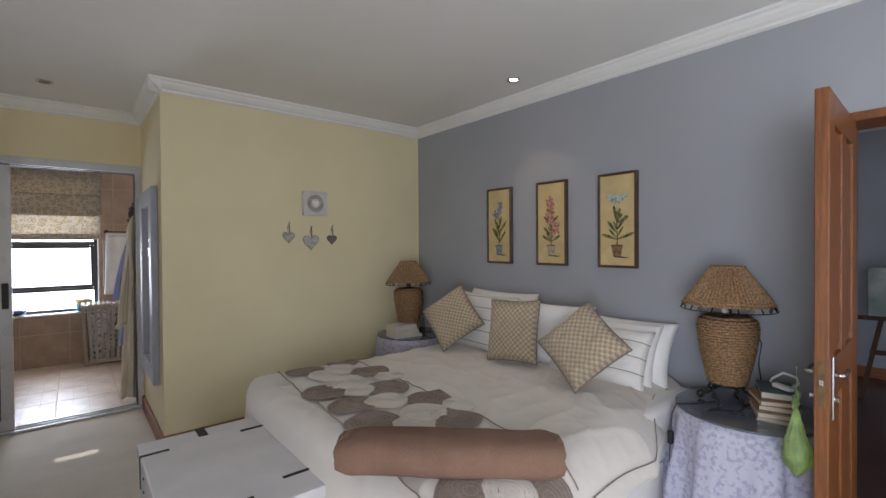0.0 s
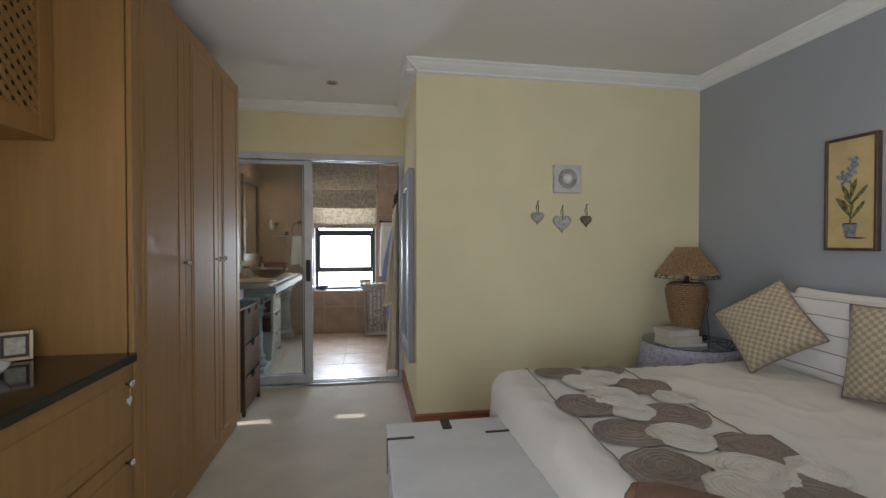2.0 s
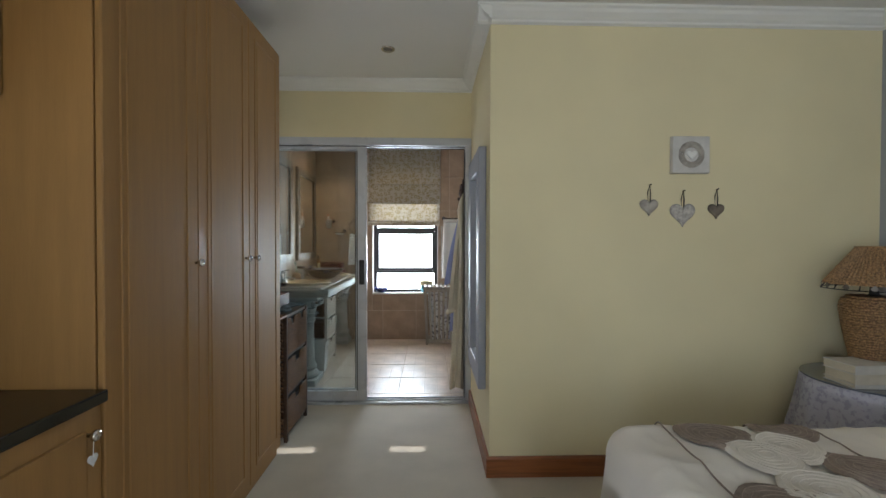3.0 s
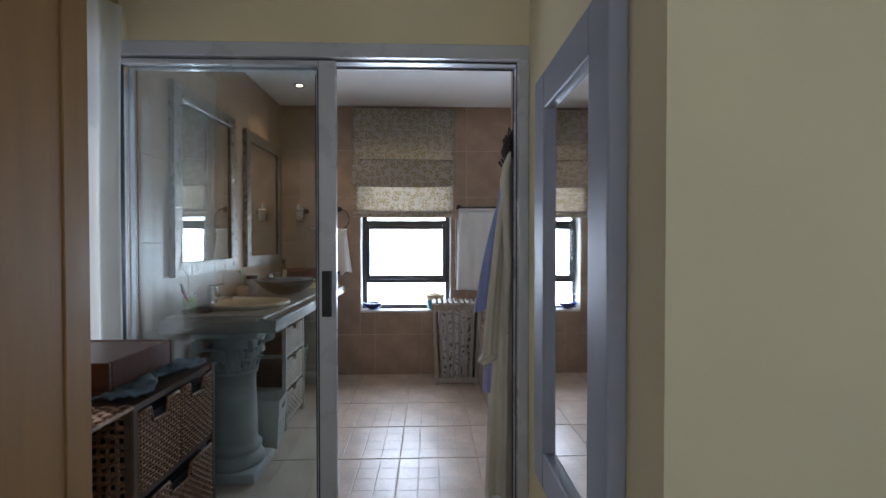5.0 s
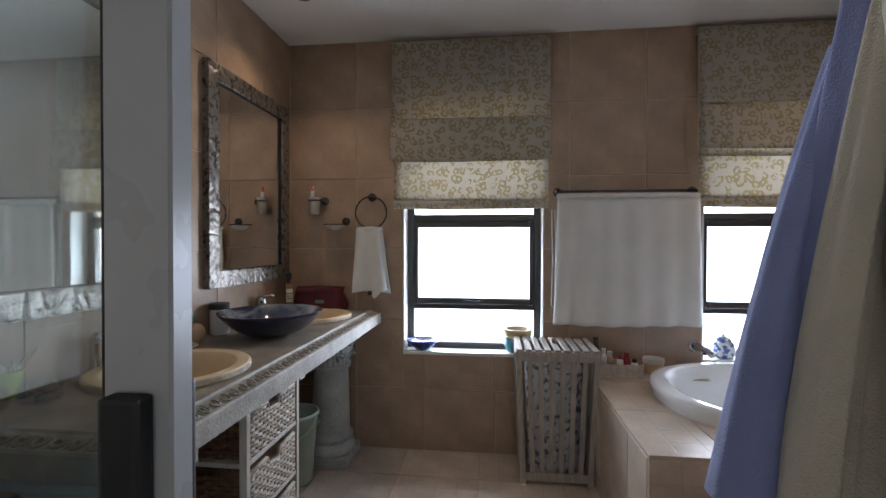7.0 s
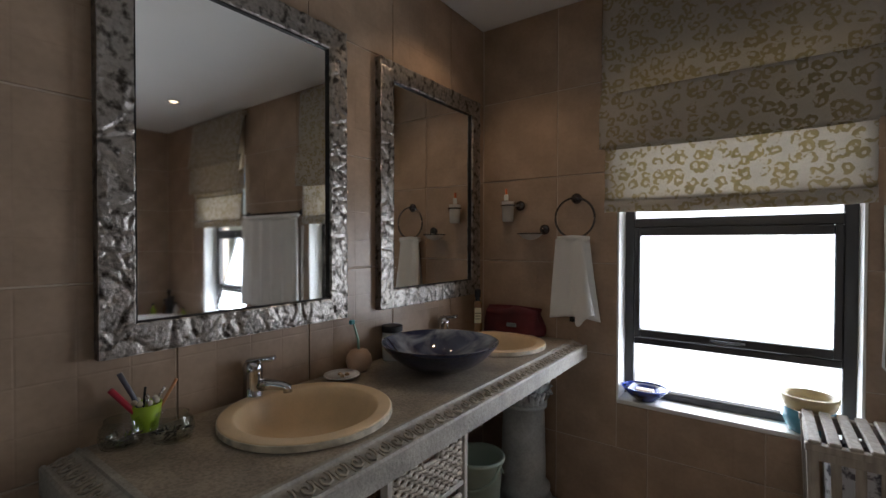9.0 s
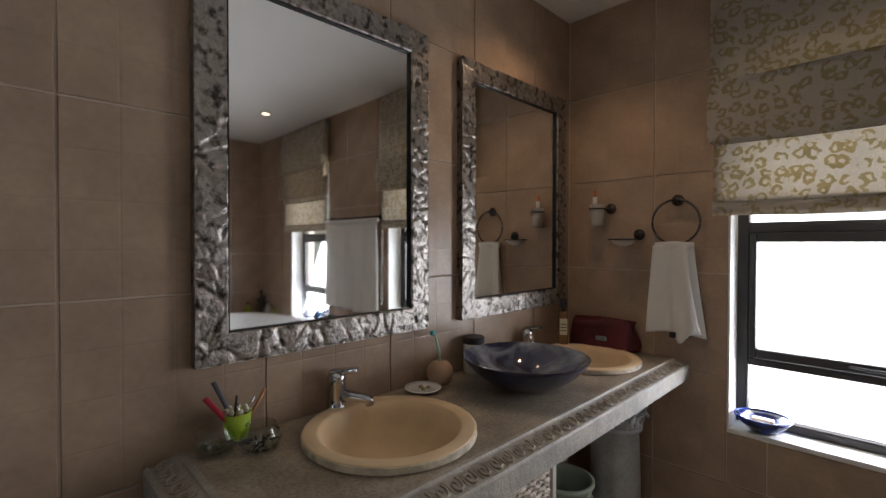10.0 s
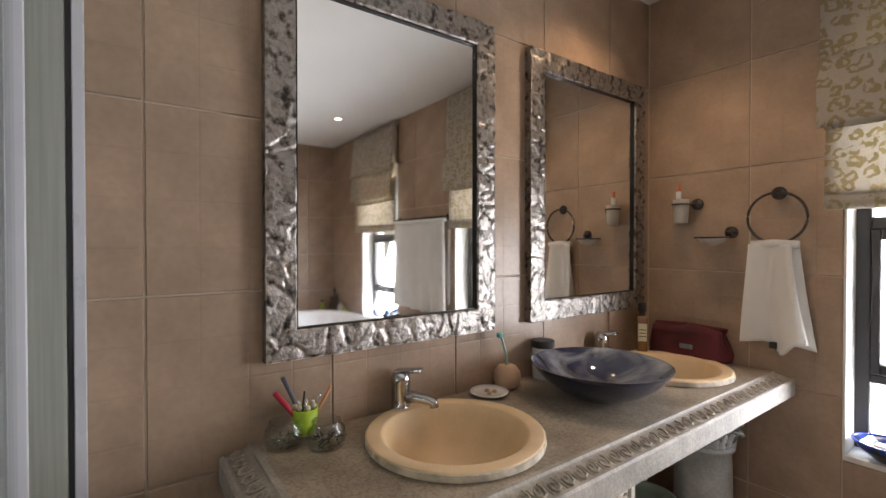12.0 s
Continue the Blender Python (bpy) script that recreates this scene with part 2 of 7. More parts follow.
HAZE = glow_mat("soft_daylight_haze", (0.95, 0.98, 1.0), 3.5)
CEMENT = mat("whitewashed_cement", (0.385, 0.318, 0.242), 0.45, vary=0.32, scale=7, grain=0.6, grain_scale=130, bump=0.45, bump_scale=120)
COLUMN = mat("grey_painted_cement", (0.46, 0.48, 0.47), 0.75, vary=0.25, scale=8, grain=0.25, grain_scale=90, bump=0.4, bump_scale=40)
CREAM = mat("cream_cast_ceramic", (0.76, 0.57, 0.345), 0.46, vary=0.12, scale=7, grain=0.06, grain_scale=150)
WHITECER = mat("white_glazed_acrylic", (0.80, 0.81, 0.82), 0.12, vary=0.02, coat=0.5)
DUVET = mat("cream_cotton_duvet", (0.69, 0.64, 0.57), 0.9, vary=0.05, scale=3, bump=0.6, bump_scale=18, sheen=0.3)
TAUPE = mat("taupe_applique", (0.285, 0.225, 0.185), 0.9, vary=0.18, scale=30, grain=0.3, grain_scale=160, bump=0.6, bump_scale=150)
IVORY = mat("ivory_applique", (0.665, 0.615, 0.545), 0.9, vary=0.06, scale=30, bump=0.6, bump_scale=150)
LINEN = mat("white_pillow_cotton", (0.84, 0.82, 0.79), 0.9, vary=0.04, scale=6, bump=0.35, bump_scale=30, sheen=0.2)
BROWN = mat("brown_fleece", (0.225, 0.128, 0.085), 0.95, vary=0.18, scale=7, grain=0.3, grain_scale=300, bump=0.6, bump_scale=200)
PAINTWHITE = mat("white_painted_wood", (0.66, 0.65, 0.66), 0.5, vary=0.08, scale=6, bump=0.15, bump_scale=40)
SHEER = mat("sheer_white_curtain", (0.80, 0.80, 0.77), 0.9, vary=0.04, translucent=0.45)
WICKER = mat("brown_wicker", (0.22, 0.11, 0.05), 0.6, vary=0.5, scale=60, grain=0.5, grain_scale=200)
HONEY = mat("honey_wicker", (0.43, 0.255, 0.12), 0.65, vary=0.6, scale=110, grain=0.5, grain_scale=200)
BLEACHED = mat("bleached_wicker", (0.62, 0.55, 0.45), 0.7, vary=0.4, scale=70, grain=0.4, grain_scale=200)
FLORAL = floral_mat("floral_cotton_blind", (0.66, 0.62, 0.56), (0.43, 0.36, 0.205), 20.5, 0.5)
CHECK = checker_mat("gold_check_cotton", (0.53, 0.445, 0.31), (0.31, 0.24, 0.16), 0.0165)
LILAC = mat("lilac_toile_cloth", (0.50, 0.50, 0.595), 0.9, vary=0.0, scale=48, second=(0.36, 0.35, 0.475), spread=(0.40, 0.50), bump=0.3, bump_scale=90)
STRIPE = stripes_mat("pintuck_pillow_cotton", (0.80, 0.78, 0.74), (0.30, 0.25, 0.20), 0.085)
TOWEL = mat("white_terry", (0.78, 0.77, 0.74), 0.95, vary=0.06, scale=5, bump=0.9, bump_scale=420, sheen=0.4)
ROBE_CREAM = mat("cream_waffle_robe", (0.70, 0.63, 0.50), 0.95, vary=0.12, scale=4, bump=0.8, bump_scale=320, sheen=0.3)
ROBE_BLUE = mat("blue_cotton_robe", (0.30, 0.34, 0.62), 0.95, vary=0.12, scale=5, bump=0.5, bump_scale=300, sheen=0.3)


# ---- mesh helpers ----
def part(name, bm, material, parent=None, label="", smooth=False):
    """Links a bmesh as one mesh object, under a thing or a part."""
    me = bpy.data.meshes.new(name)
    bmesh.ops.recalc_face_normals(bm, faces=bm.faces[:])
    bm.to_mesh(me)
    bm.free()
    if smooth:
        for p in me.polygons:
            p.use_smooth = True
    me.materials.append(material)
    ob = new(name, me)
    if parent is not None:
        ob.parent = parent
    if label:
        ob["label"] = label
    return ob


def thing(name, label, category, at=(0, 0, 0), turn=0.0, group=""):
    ob = new(name)
    ob.empty_display_size = 0.05
    ob.matrix_world = pose(*at, 0, 0, turn)
    return tagged(ob, label, category, group)


def setting(ob, label, category=""):
    return tagged(ob, label, category or "structure", kind="structure")


def boxes(*sets, bevel=0.0, segments=1):
    """One mesh of boxes (x0, x1, y0, y1, z0, z1)."""
    bm = bmesh.new()
    for x0, x1, y0, y1, z0, z1 in sets:
        bmesh.ops.create_cube(bm, size=1, matrix=Matrix.Translation(((x0 + x1) / 2, (y0 + y1) / 2, (z0 + z1) / 2)) @ Matrix.Diagonal((x1 - x0, y1 - y0, z1 - z0, 1)))
    if bevel:
        bmesh.ops.bevel(bm, geom=bm.edges[:], offset=bevel, segments=segments, profile=0.6, affect="EDGES")
    return bm


def lathe(profile, n=32, bm=None, m=None, wave=None, caps=True):
    """Turns (radius, z) pairs about z. wave(angle, radius, z) may change the radius."""
    bm = bm or bmesh.new()
    rings = []
    for r, z in profile:
        ring = []
        for k in range(n):
            a = 2 * math.pi * k / n
            rr = wave(a, r, z) if wave else r
            v = Vector((rr * math.cos(a), rr * math.sin(a), z))
            ring.append(bm.verts.new(m @ v if m else v))
        rings.append(ring)
    for a, b in zip(rings, rings[1:]):
        for k in range(n):
            bm.faces.new((a[k], a[(k + 1) % n], b[(k + 1) % n], b[k]))
    for ring in (rings[0], rings[-1]) if caps else ():
        bm.faces.new(ring)
    return bm


def tube(points, radius, n=8, bm=None, closed=False):
    """A round bar along points; radius may be a list."""
    bm = bm or bmesh.new()
    pts = [Vector(p) for p in points]
    rings = []
    count = len(pts)
    for i, p in enumerate(pts):
        a = pts[(i - 1) % count] if closed or i else pts[0]
        b = pts[(i + 1) % count] if closed or i < count - 1 else pts[-1]
        d = (b - a).normalized()
        u = d.cross(Vector((0, 0, 1)))
        u = d.cross(Vector((1, 0, 0))).normalized() if u.length < 0.05 else u.normalized()
        w = d.cross(u)
        r = radius[i] if hasattr(radius, "__len__") else radius
        rings.append([bm.verts.new(p + r * (math.cos(2 * math.pi * k / n) * u + math.sin(2 * math.pi * k / n) * w)) for k in range(n)])
    pairs = list(zip(rings, rings[1:])) + ([(rings[-1], rings[0])] if closed else [])
    for a, b in pairs:
        for k in range(n):
            bm.faces.new((a[k], a[(k + 1) % n], b[(k + 1) % n], b[k]))
    if not closed:
        bm.faces.new(rings[0])
        bm.faces.new(rings[-1])
    return bm


def sheet(f, nu, nv, thick=0.0, bm=None):
    """A surface f(u, v), u and v from 0 to 1; with a thickness it is closed along its normals."""
    bm = bm or bmesh.new()
    grid = [[bm.verts.new(f(i / nu, j / nv)) for j in range(nv + 1)] for i in range(nu + 1)]
    faces = [bm.faces.new((grid[i][j], grid[i + 1][j], grid[i + 1][j + 1], grid[i][j + 1])) for i in range(nu) for j in range(nv)]
    if thick:
        bmesh.ops.recalc_face_normals(bm, faces=faces)
        bmesh.ops.solidify(bm, geom=faces, thickness=thick)
    return bm


def wall(name, axis, at, thick, a0, a1, z0, z1, holes, material, label):
    """A wall in the plane axis = at, thick behind it, from a0 to a1 along the other axis, with openings (b0, b1, z0, z1)."""
    cuts = sorted({a0, a1, *[h[0] for h in holes], *[h[1] for h in holes]})
    sets = []
    for b0, b1 in zip(cuts, cuts[1:]):
        zs = [z0]
        for h in sorted(holes, key=lambda h: h[2]):
            if h[0] <= b0 and b1 <= h[1]:
                zs += [h[2], h[3]]
        zs.append(z1)
        for c0, c1 in zip(zs[::2], zs[1::2]):
            if c1 - c0 > 1e-4:
                lo, hi = min(at, at + thick), max(at, at + thick)
                sets.append((lo, hi, b0, b1, c0, c1) if axis == "x" else (b0, b1, lo, hi, c0, c1))
    return setting(part(name, boxes(*sets), material), label, "wall")


def sweep_profile(name, profile, start, end, out, material, label, up=(0, 0, 1)):
    """A straight moulding: profile of (out, up) pairs carried from start to end."""
    bm = bmesh.new()
    o, u = Vector(out), Vector(up)
    rings = [[bm.verts.new(Vector(p) + a * o + b * u) for a, b in profile] for p in (start, end)]
    k = len(profile)
    for i in range(k):
        bm.faces.new((rings[0][i], rings[0][(i + 1) % k], rings[1][(i + 1) % k], rings[1][i]))
    bm.faces.new(rings[0])
    bm.faces.new(rings[1])
    return setting(part(name, bm, material), label, "trim")


# ---- the shell of the house ----
XW, XE, YH, XC, YD, YB, XB = -1.145, 2.885, 3.45, 0.69, 4.56, 6.93, 2.95   # west, east, heart wall, corridor, sliding door, bath back, bath east
CEIL, BCEIL = 2.56, 2.57
wall("wall_east", "x", XE, 0.2, -2.3, 3.6, 0, CEIL, [(-0.62, 0.27, 0, 1.98)], BLUE, "blue-grey painted bedroom wall behind the bed")
wall("wall_hearts", "y", YH, 0.15, XC, XE, 0, CEIL, [], YELLOW, "pale yellow painted wall with hanging hearts")
wall("wall_corridor", "x", XC, 0.15, 3.6, YD, 0, CEIL, [], YELLOW, "pale yellow painted corridor wall with a mirror")
wall("wall_over_door", "y", YD, 0.12, XW, XC + 0.15, 2.115, CEIL, [], YELLOW, "pale yellow wall above the sliding door")
# First opening here and the one in wall_south are invented, out of view.
wall("wall_west", "x", XW, -0.2, -2.3, YD, 0, CEIL, [(-1.97, -0.23, 0.35, 2.25), (3.735, 4.50, 0.25, 2.1)], YELLOW, "pale yellow wall behind the wardrobe")
wall("wall_south", "y", -2.3, -0.2, XW, XE, 0, CEIL, [(1.2, 2.7, 0.35, 2.25)], YELLOW, "plain yellow wall with an invented opening for daylight")
wall("wall_bath_west", "x", XW - 0.003, -0.199, YD, 7.18, 0, BCEIL, [], GROUT, "tiled bathroom wall behind the washstand")
W1, W2 = (-0.40, 0.47, 0.60, 2.15), (1.376, 2.14, 0.60, 2.15)
wall("wall_bath_north", "y", YB + 0.003, 0.249, XW, XB, 0, BCEIL, [W1, W2], GROUT, "tiled bathroom wall with two windows")
wall("wall_bath_east", "x", XB + 0.003, 0.199, 4.45, 7.18, 0, BCEIL, [], GROUT, "tiled bathroom wall beside the bath")
wall("wall_bath_south", "y", 4.60, -0.15, XC + 0.15, XB, 0, BCEIL, [], WALLTILE, "tiled bathroom wall beside the door")
wall("wall_pier", "x", 0.672, 0.17, 4.68, 4.89, 0, BCEIL, [], WALLTILE, "short tiled pier with a robe hook")
setting(part("floor", boxes((XW, XE, -2.3, YD + 0.02, -0.1, 0)), CARPET), "cream carpet on the bedroom floor", "floor")
setting(part("floor_bath", boxes((XW - 0.1, XB + 0.1, YD + 0.02, 7.0, -0.1, -0.003)), GROUT), "pale grout bed of the tiled bathroom floor", "floor")
setting(part("ceiling", boxes((XW, XE, -2.3, YD, CEIL, CEIL + 0.1)), WHITE), "smooth white painted bedroom ceiling", "ceiling")
setting(part("ceiling_bath", boxes((XW - 0.1, XB + 0.1, YD + 0.12, 7.0, BCEIL, BCEIL + 0.1)), WHITE), "smooth white painted bathroom ceiling", "ceiling")
# hall beyond the open door
setting(part("floor_hall", boxes((XE, 6.8, -3.0, 1.4, -0.1, -0.004)), HALLTILE), "dark red-brown hall floor", "floor")
wall("wall_hall_east", "x", 6.6, 0.15, -3.0, 1.4, 0, CEIL, [], BLUE, "blue-grey hall wall")
wall("wall_hall_north", "y", 1.25, 0.15, XE + 0.2, 6.6, 0, CEIL, [], BLUE, "blue-grey hall wall")
# Unseen opening added round the hall fill lamp.
wall("wall_hall_south", "y", -2.8, -0.15, XE + 0.2, 6.6, 0, CEIL, [(4.4, 6.0, 0.6, 2.2)], BLUE, "blue-grey hall wall with an unseen added opening")
setting(part("ceiling_hall", boxes((XE + 0.2, 6.8, -3.0, 1.4, CEIL, CEIL + 0.1)), WHITE), "white hall ceiling", "ceiling")
# cornices
CORN = [(0, 0), (0.075, 0), (0.075, -0.012), (0.062, -0.02), (0.055, -0.036), (0.036, -0.056), (0.018, -0.066), (0.018, -0.078), (0, -0.086)]
sweep_profile("cornice_east", CORN, (XE, -2.3, CEIL), (XE, YH, CEIL), (-1, 0, 0), CORNICE, "white moulded cornice above the blue wall")
sweep_profile("cornice_hearts", CORN, (XC - 0.07, YH, CEIL), (XE, YH, CEIL), (0, -1, 0), CORNICE, "white moulded cornice above the yellow wall")
sweep_profile("cornice_corridor", CORN, (XC, YH - 0.07, CEIL - 0.001), (XC, YD, CEIL - 0.001), (-1, 0, 0), CORNICE, "white moulded cornice along the corridor")
sweep_profile("cornice_door", CORN, (XW, YD, CEIL), (XC, YD, CEIL), (0, -1, 0), CORNICE, "white moulded cornice above the sliding door")
sweep_profile("cornice_west", CORN, (XW, -2.3, CEIL), (XW, YD, CEIL), (1, 0, 0), CORNICE, "white moulded cornice above the wardrobe")
SK = [(0, 0), (0.018, 0), (0.018, 0.1), (0.012, 0.112), (0, 0.112)]
sweep_profile("baseboard_hearts", SK, (XC - 0.018, YH, 0), (XE, YH, 0), (0, -1, 0), SKIRT, "red-brown wooden skirting board")
sweep_profile("baseboard_corridor", SK, (XC, YH, 0), (XC, YD, 0), (-1, 0, 0), SKIRT, "red-brown wooden skirting board")
sweep_profile("baseboard_east", SK, (XE, 0.34, 0), (XE, YH, 0), (-1, 0, 0), SKIRT, "red-brown wooden skirting board")
sweep_profile("baseboard_hall", SK, (6.6, -2.8, 0), (6.6, 1.25, 0), (-1, 0, 0), SKIRT, "red-brown wooden skirting board")
sweep_profile("baseboard_hall_north", SK, (XE + 0.2, 1.25, 0), (6.6, 1.25, 0), (0, -1, 0), SKIRT, "red-brown wooden skirting board")
# daylight outside the windows
for nm, dims in (("backdrop_north", (-1.2, 3.0, 8.3, 8.32, -0.5, 3.2)), ("backdrop_west", (-2.6, -2.58, 3.2, 5.2, -0.5, 1.9)), ):
    setting(part(nm, boxes(dims), DAYLIGHT if nm.endswith("north") else HAZE), "bright overexposed daylight outside the window", "backdrop")


# ---- bedroom: joinery ----
def knob(parent, at, out=(1, 0, 0)):
    """A small turned knob whose axis points along out."""
    q = Vector((0, 0, 1)).rotation_difference(Vector(out)).to_matrix().to_4x4()
    bm = lathe([(0.006, 0), (0.006, 0.012), (0.014, 0.018), (0.016, 0.025), (0.012, 0.031), (0.003, 0.033)], 14, m=Matrix.Translation(at) @ q)
    return part("knob", bm, STEEL, parent, "brushed metal knob", smooth=True)


def panel_door(parent, x, y0, y1, z0, z1, name="door"):
    """A veneered door facing +x with a routed panel."""
    g = 0.07
    body = boxes((x - 0.02, x, y0 + 0.0015, y1 - 0.0015, z0, z1), bevel=0.003)
    door = part(name, body, MAPLE, parent)
    bm = bmesh.new()
    for (a0, a1, b0, b1) in ((y0 + g, y1 - g, z0 + g, z0 + g + 0.012), (y0 + g, y1 - g, z1 - g - 0.012, z1 - g), (y0 + g, y0 + g + 0.012, z0 + g, z1 - g), (y1 - g - 0.012, y1 - g, z0 + g, z1 - g)):
        bmesh.ops.create_cube(bm, size=1, matrix=Matrix.Translation((x + 0.001, (a0 + a1) / 2, (b0 + b1) / 2)) @ Matrix.Diagonal((0.006, a1 - a0, b1 - b0, 1)))
    bmesh.ops.bevel(bm, geom=bm.edges[:], offset=0.0025, segments=1, affect="EDGES")
    part("moulding", bm, MAPLE, door)
    part("panel", boxes((x - 0.002, x + 0.003, y0 + g + 0.03, y1 - g - 0.03, z0 + g + 0.03, z1 - g - 0.03), bevel=0.0025), MAPLE, door)
    return door


wardrobe = thing("wardrobe", "tall maple-veneer built-in wardrobe with three panelled doors", "wardrobe", (0, 0, 0))
WX, WY0, WY1, WTOP = -0.540, 2.28, 3.73, 2.41
part("body", boxes((XW + 0.002, WX - 0.024, WY0, WY1, 0, WTOP), bevel=0.002), MAPLE, wardrobe)
DOORS = (WY0, 2.785, 3.277, WY1)
for k in range(3):
    d = panel_door(wardrobe, WX, DOORS[k], DOORS[k + 1], 0.06, WTOP - 0.004)
    knob(d, (WX, (DOORS[k + 1] - 0.02, DOORS[k + 1] - 0.05, DOORS[k] + 0.055)[k], 1.21))

dresser = thing("dresser", "maple drawer unit with round knobs beside the wardrobe", "drawers", (0, 0, 0))
DY0 = 0.55
part("body", boxes((XW + 0.002, -0.565, DY0, WY0 - 0.002, 0, 0.849)), MAPLE, dresser)
for a, b in ((DY0, 1.42), (1.42, WY0 - 0.002)):
    for z0, z1 in ((0.535, 0.842), (0.265, 0.528), (0.08, 0.258)):
        d = part("drawer", boxes((-0.565, -0.545, a + 0.004, b - 0.004, z0, z1), bevel=0.004, segments=2), MAPLE, dresser)
        part("panel", boxes((-0.546, -0.540, a + 0.06, b - 0.06, z0 + 0.05, z1 - 0.05), bevel=0.004), MAPLE, d)
        for yy in (a + 0.07, b - 0.055):
            knob(d, (-0.545, yy, z1 - 0.065 if z0 > 0.5 else z1 - 0.05))
worktop = part("worktop", boxes((XW + 0.002, -0.525, DY0 - 0.01, WY0 - 0.004, 0.850, 0.884), bevel=0.006, segments=3), GRANITE)
tagged(worktop, "polished black granite worktop on the maple drawers", "worktop")

wall_unit = thing("wall_cabinet", "maple wall cabinet with diagonal lattice doors", "cabinet", (0, 0, 0))
UX, UZ = -0.80, 1.69
part("body", boxes((XW + 0.002, UX - 0.022, DY0, WY0 - 0.003, UZ, 2.41)), MAPLE, wall_unit)
for a, b in ((DY0, 1.12), (1.12, 1.70), (1.70, WY0 - 0.003)):
    bm = boxes((UX - 0.02, UX, a + 0.002, a + 0.075, UZ, 2.41), (UX - 0.02, UX, b - 0.075, b - 0.002, UZ, 2.41), (UX - 0.02, UX, a + 0.075, b - 0.075, UZ, UZ + 0.08), (UX - 0.02, UX, a + 0.075, b - 0.075, 2.33, 2.41), bevel=0.002)
    d = part("door", bm, MAPLE, wall_unit)
    # Black backing paints the shade seen between the slats.
    part("lattice_backing", boxes((UX - 0.019, UX - 0.016, a + 0.075, b - 0.075, UZ + 0.08, 2.33)), BLACK, d, "black sheet standing in for the shaded gap behind the lattice")
    for sign, xo in ((1, 0.004), (-1, 0.008)):
        w, hgt = b - a - 0.15, 0.56
        bm = bmesh.new()
        step = 0.052
        k = -hgt
        while k < w:
            lo, hi = max(0, k), min(w, k + hgt)
            if hi - lo > 0.01:
                p0, p1 = (lo, lo - k), (hi, hi - k)
                if sign < 0:
                    p0, p1 = (w - p0[0], p0[1]), (w - p1[0], p1[1])
                c = Vector((UX - 0.016 + xo, a + 0.075 + (p0[0] + p1[0]) / 2, UZ + 0.08 + (p0[1] + p1[1]) / 2))
                length = math.hypot(p1[0] - p0[0], p1[1] - p0[1])
                bmesh.ops.create_cube(bm, size=1, matrix=Matrix.Translation(c) @ Matrix.Rotation(sign * math.pi / 4, 4, "X") @ Matrix.Diagonal((0.004, length, 0.019, 1)))
            k += step
        part("lattice", bm, MAPLE, d)

# ---- bedroom: door to the hall ----
door_frame = setting(new("door_frame"), "varnished red-brown door frame", "door frame")
for nm, dims in (("jamb", (XE - 0.02, XE + 0.215, 0.235, 0.275, 0, 1.985)), ("jamb", (XE - 0.02, XE + 0.215, -0.625, -0.585, 0, 1.985)), ("lintel", (XE - 0.02, XE + 0.215, -0.625, 0.275, 1.95, 1.99))):
    part(nm, boxes(dims, bevel=0.004), REDWOOD, door_frame)
LOCKBRASS = mat("dull_brass", (0.16, 0.10, 0.04), 0.5, metal=0.5, vary=0.3, scale=30)
hall_door = tagged(new("door_1"), "open varnished red-brown panelled wooden door", "door", kind="structure")
hall_door.matrix_world = pose(XE - 0.02, 0.232, 0.008, 0, 0, 182)
DW = 0.70
leaf = boxes((0, 0.11, -0.02, 0.02, 0, 1.935), (DW - 0.11, DW, -0.02, 0.02, 0, 1.935), (0.11, DW - 0.11, -0.02, 0.02, 0, 0.2), (0.11, DW - 0.11, -0.02, 0.02, 0.86, 1.0), (0.11, DW - 0.11, -0.02, 0.02, 1.825, 1.935), (DW / 2 - 0.05, DW / 2 + 0.05, -0.019, 0.019, 0.2, 0.86), (DW / 2 - 0.05, DW / 2 + 0.05, -0.019, 0.019, 1.0, 1.825), bevel=0.003)
leaf_ob = part("leaf", leaf, REDWOOD, hall_door)
for x0, x1 in ((0.11, DW / 2 - 0.05), (DW / 2 + 0.05, DW - 0.11)):
    for z0, z1 in ((0.2, 0.86), (1.0, 1.825)):
        part("panel", boxes((x0, x1, -0.008, 0.008, z0, z1), (x0 + 0.03, x1 - 0.03, -0.015, 0.015, z0 + 0.03, z1 - 0.03), bevel=0.004), REDWOOD, hall_door)
for side in (-1, 1):
    plate = part("handle_plate", boxes((DW - 0.085, DW - 0.045, min(side * 0.02, side * 0.027), max(side * 0.02, side * 0.027), 0.80, 1.02), bevel=0.003), STEEL, hall_door, "satin metal handle plate")
    part("key_turn", lathe([(0.008, 0), (0.008, 0.006), (0.010, 0.007), (0.010, 0.013), (0.004, 0.014)], 14, m=Matrix.Translation((DW - 0.065, side * 0.027, 0.87)) @ Matrix.Rotation(-side * math.pi / 2, 4, "X")), CHROME, plate)
    part("lever", tube([(DW - 0.065, side * 0.027, 0.955), (DW - 0.065, side * 0.045, 0.955), (DW - 0.075, side * 0.051, 0.955), (DW - 0.17, side * 0.051, 0.955)], 0.007, 10), STEEL, plate, smooth=True)
part("latch", boxes((DW + 0.0021, DW + 0.009, -0.006, 0.006, 0.925, 0.945), bevel=0.002), STEEL, hall_door)
part("lock_edge", boxes((DW - 0.001, DW + 0.002, -0.009, 0.009, 0.85, 1.01), bevel=0.0007), LOCKBRASS, hall_door, "dull brass lock edge plate")

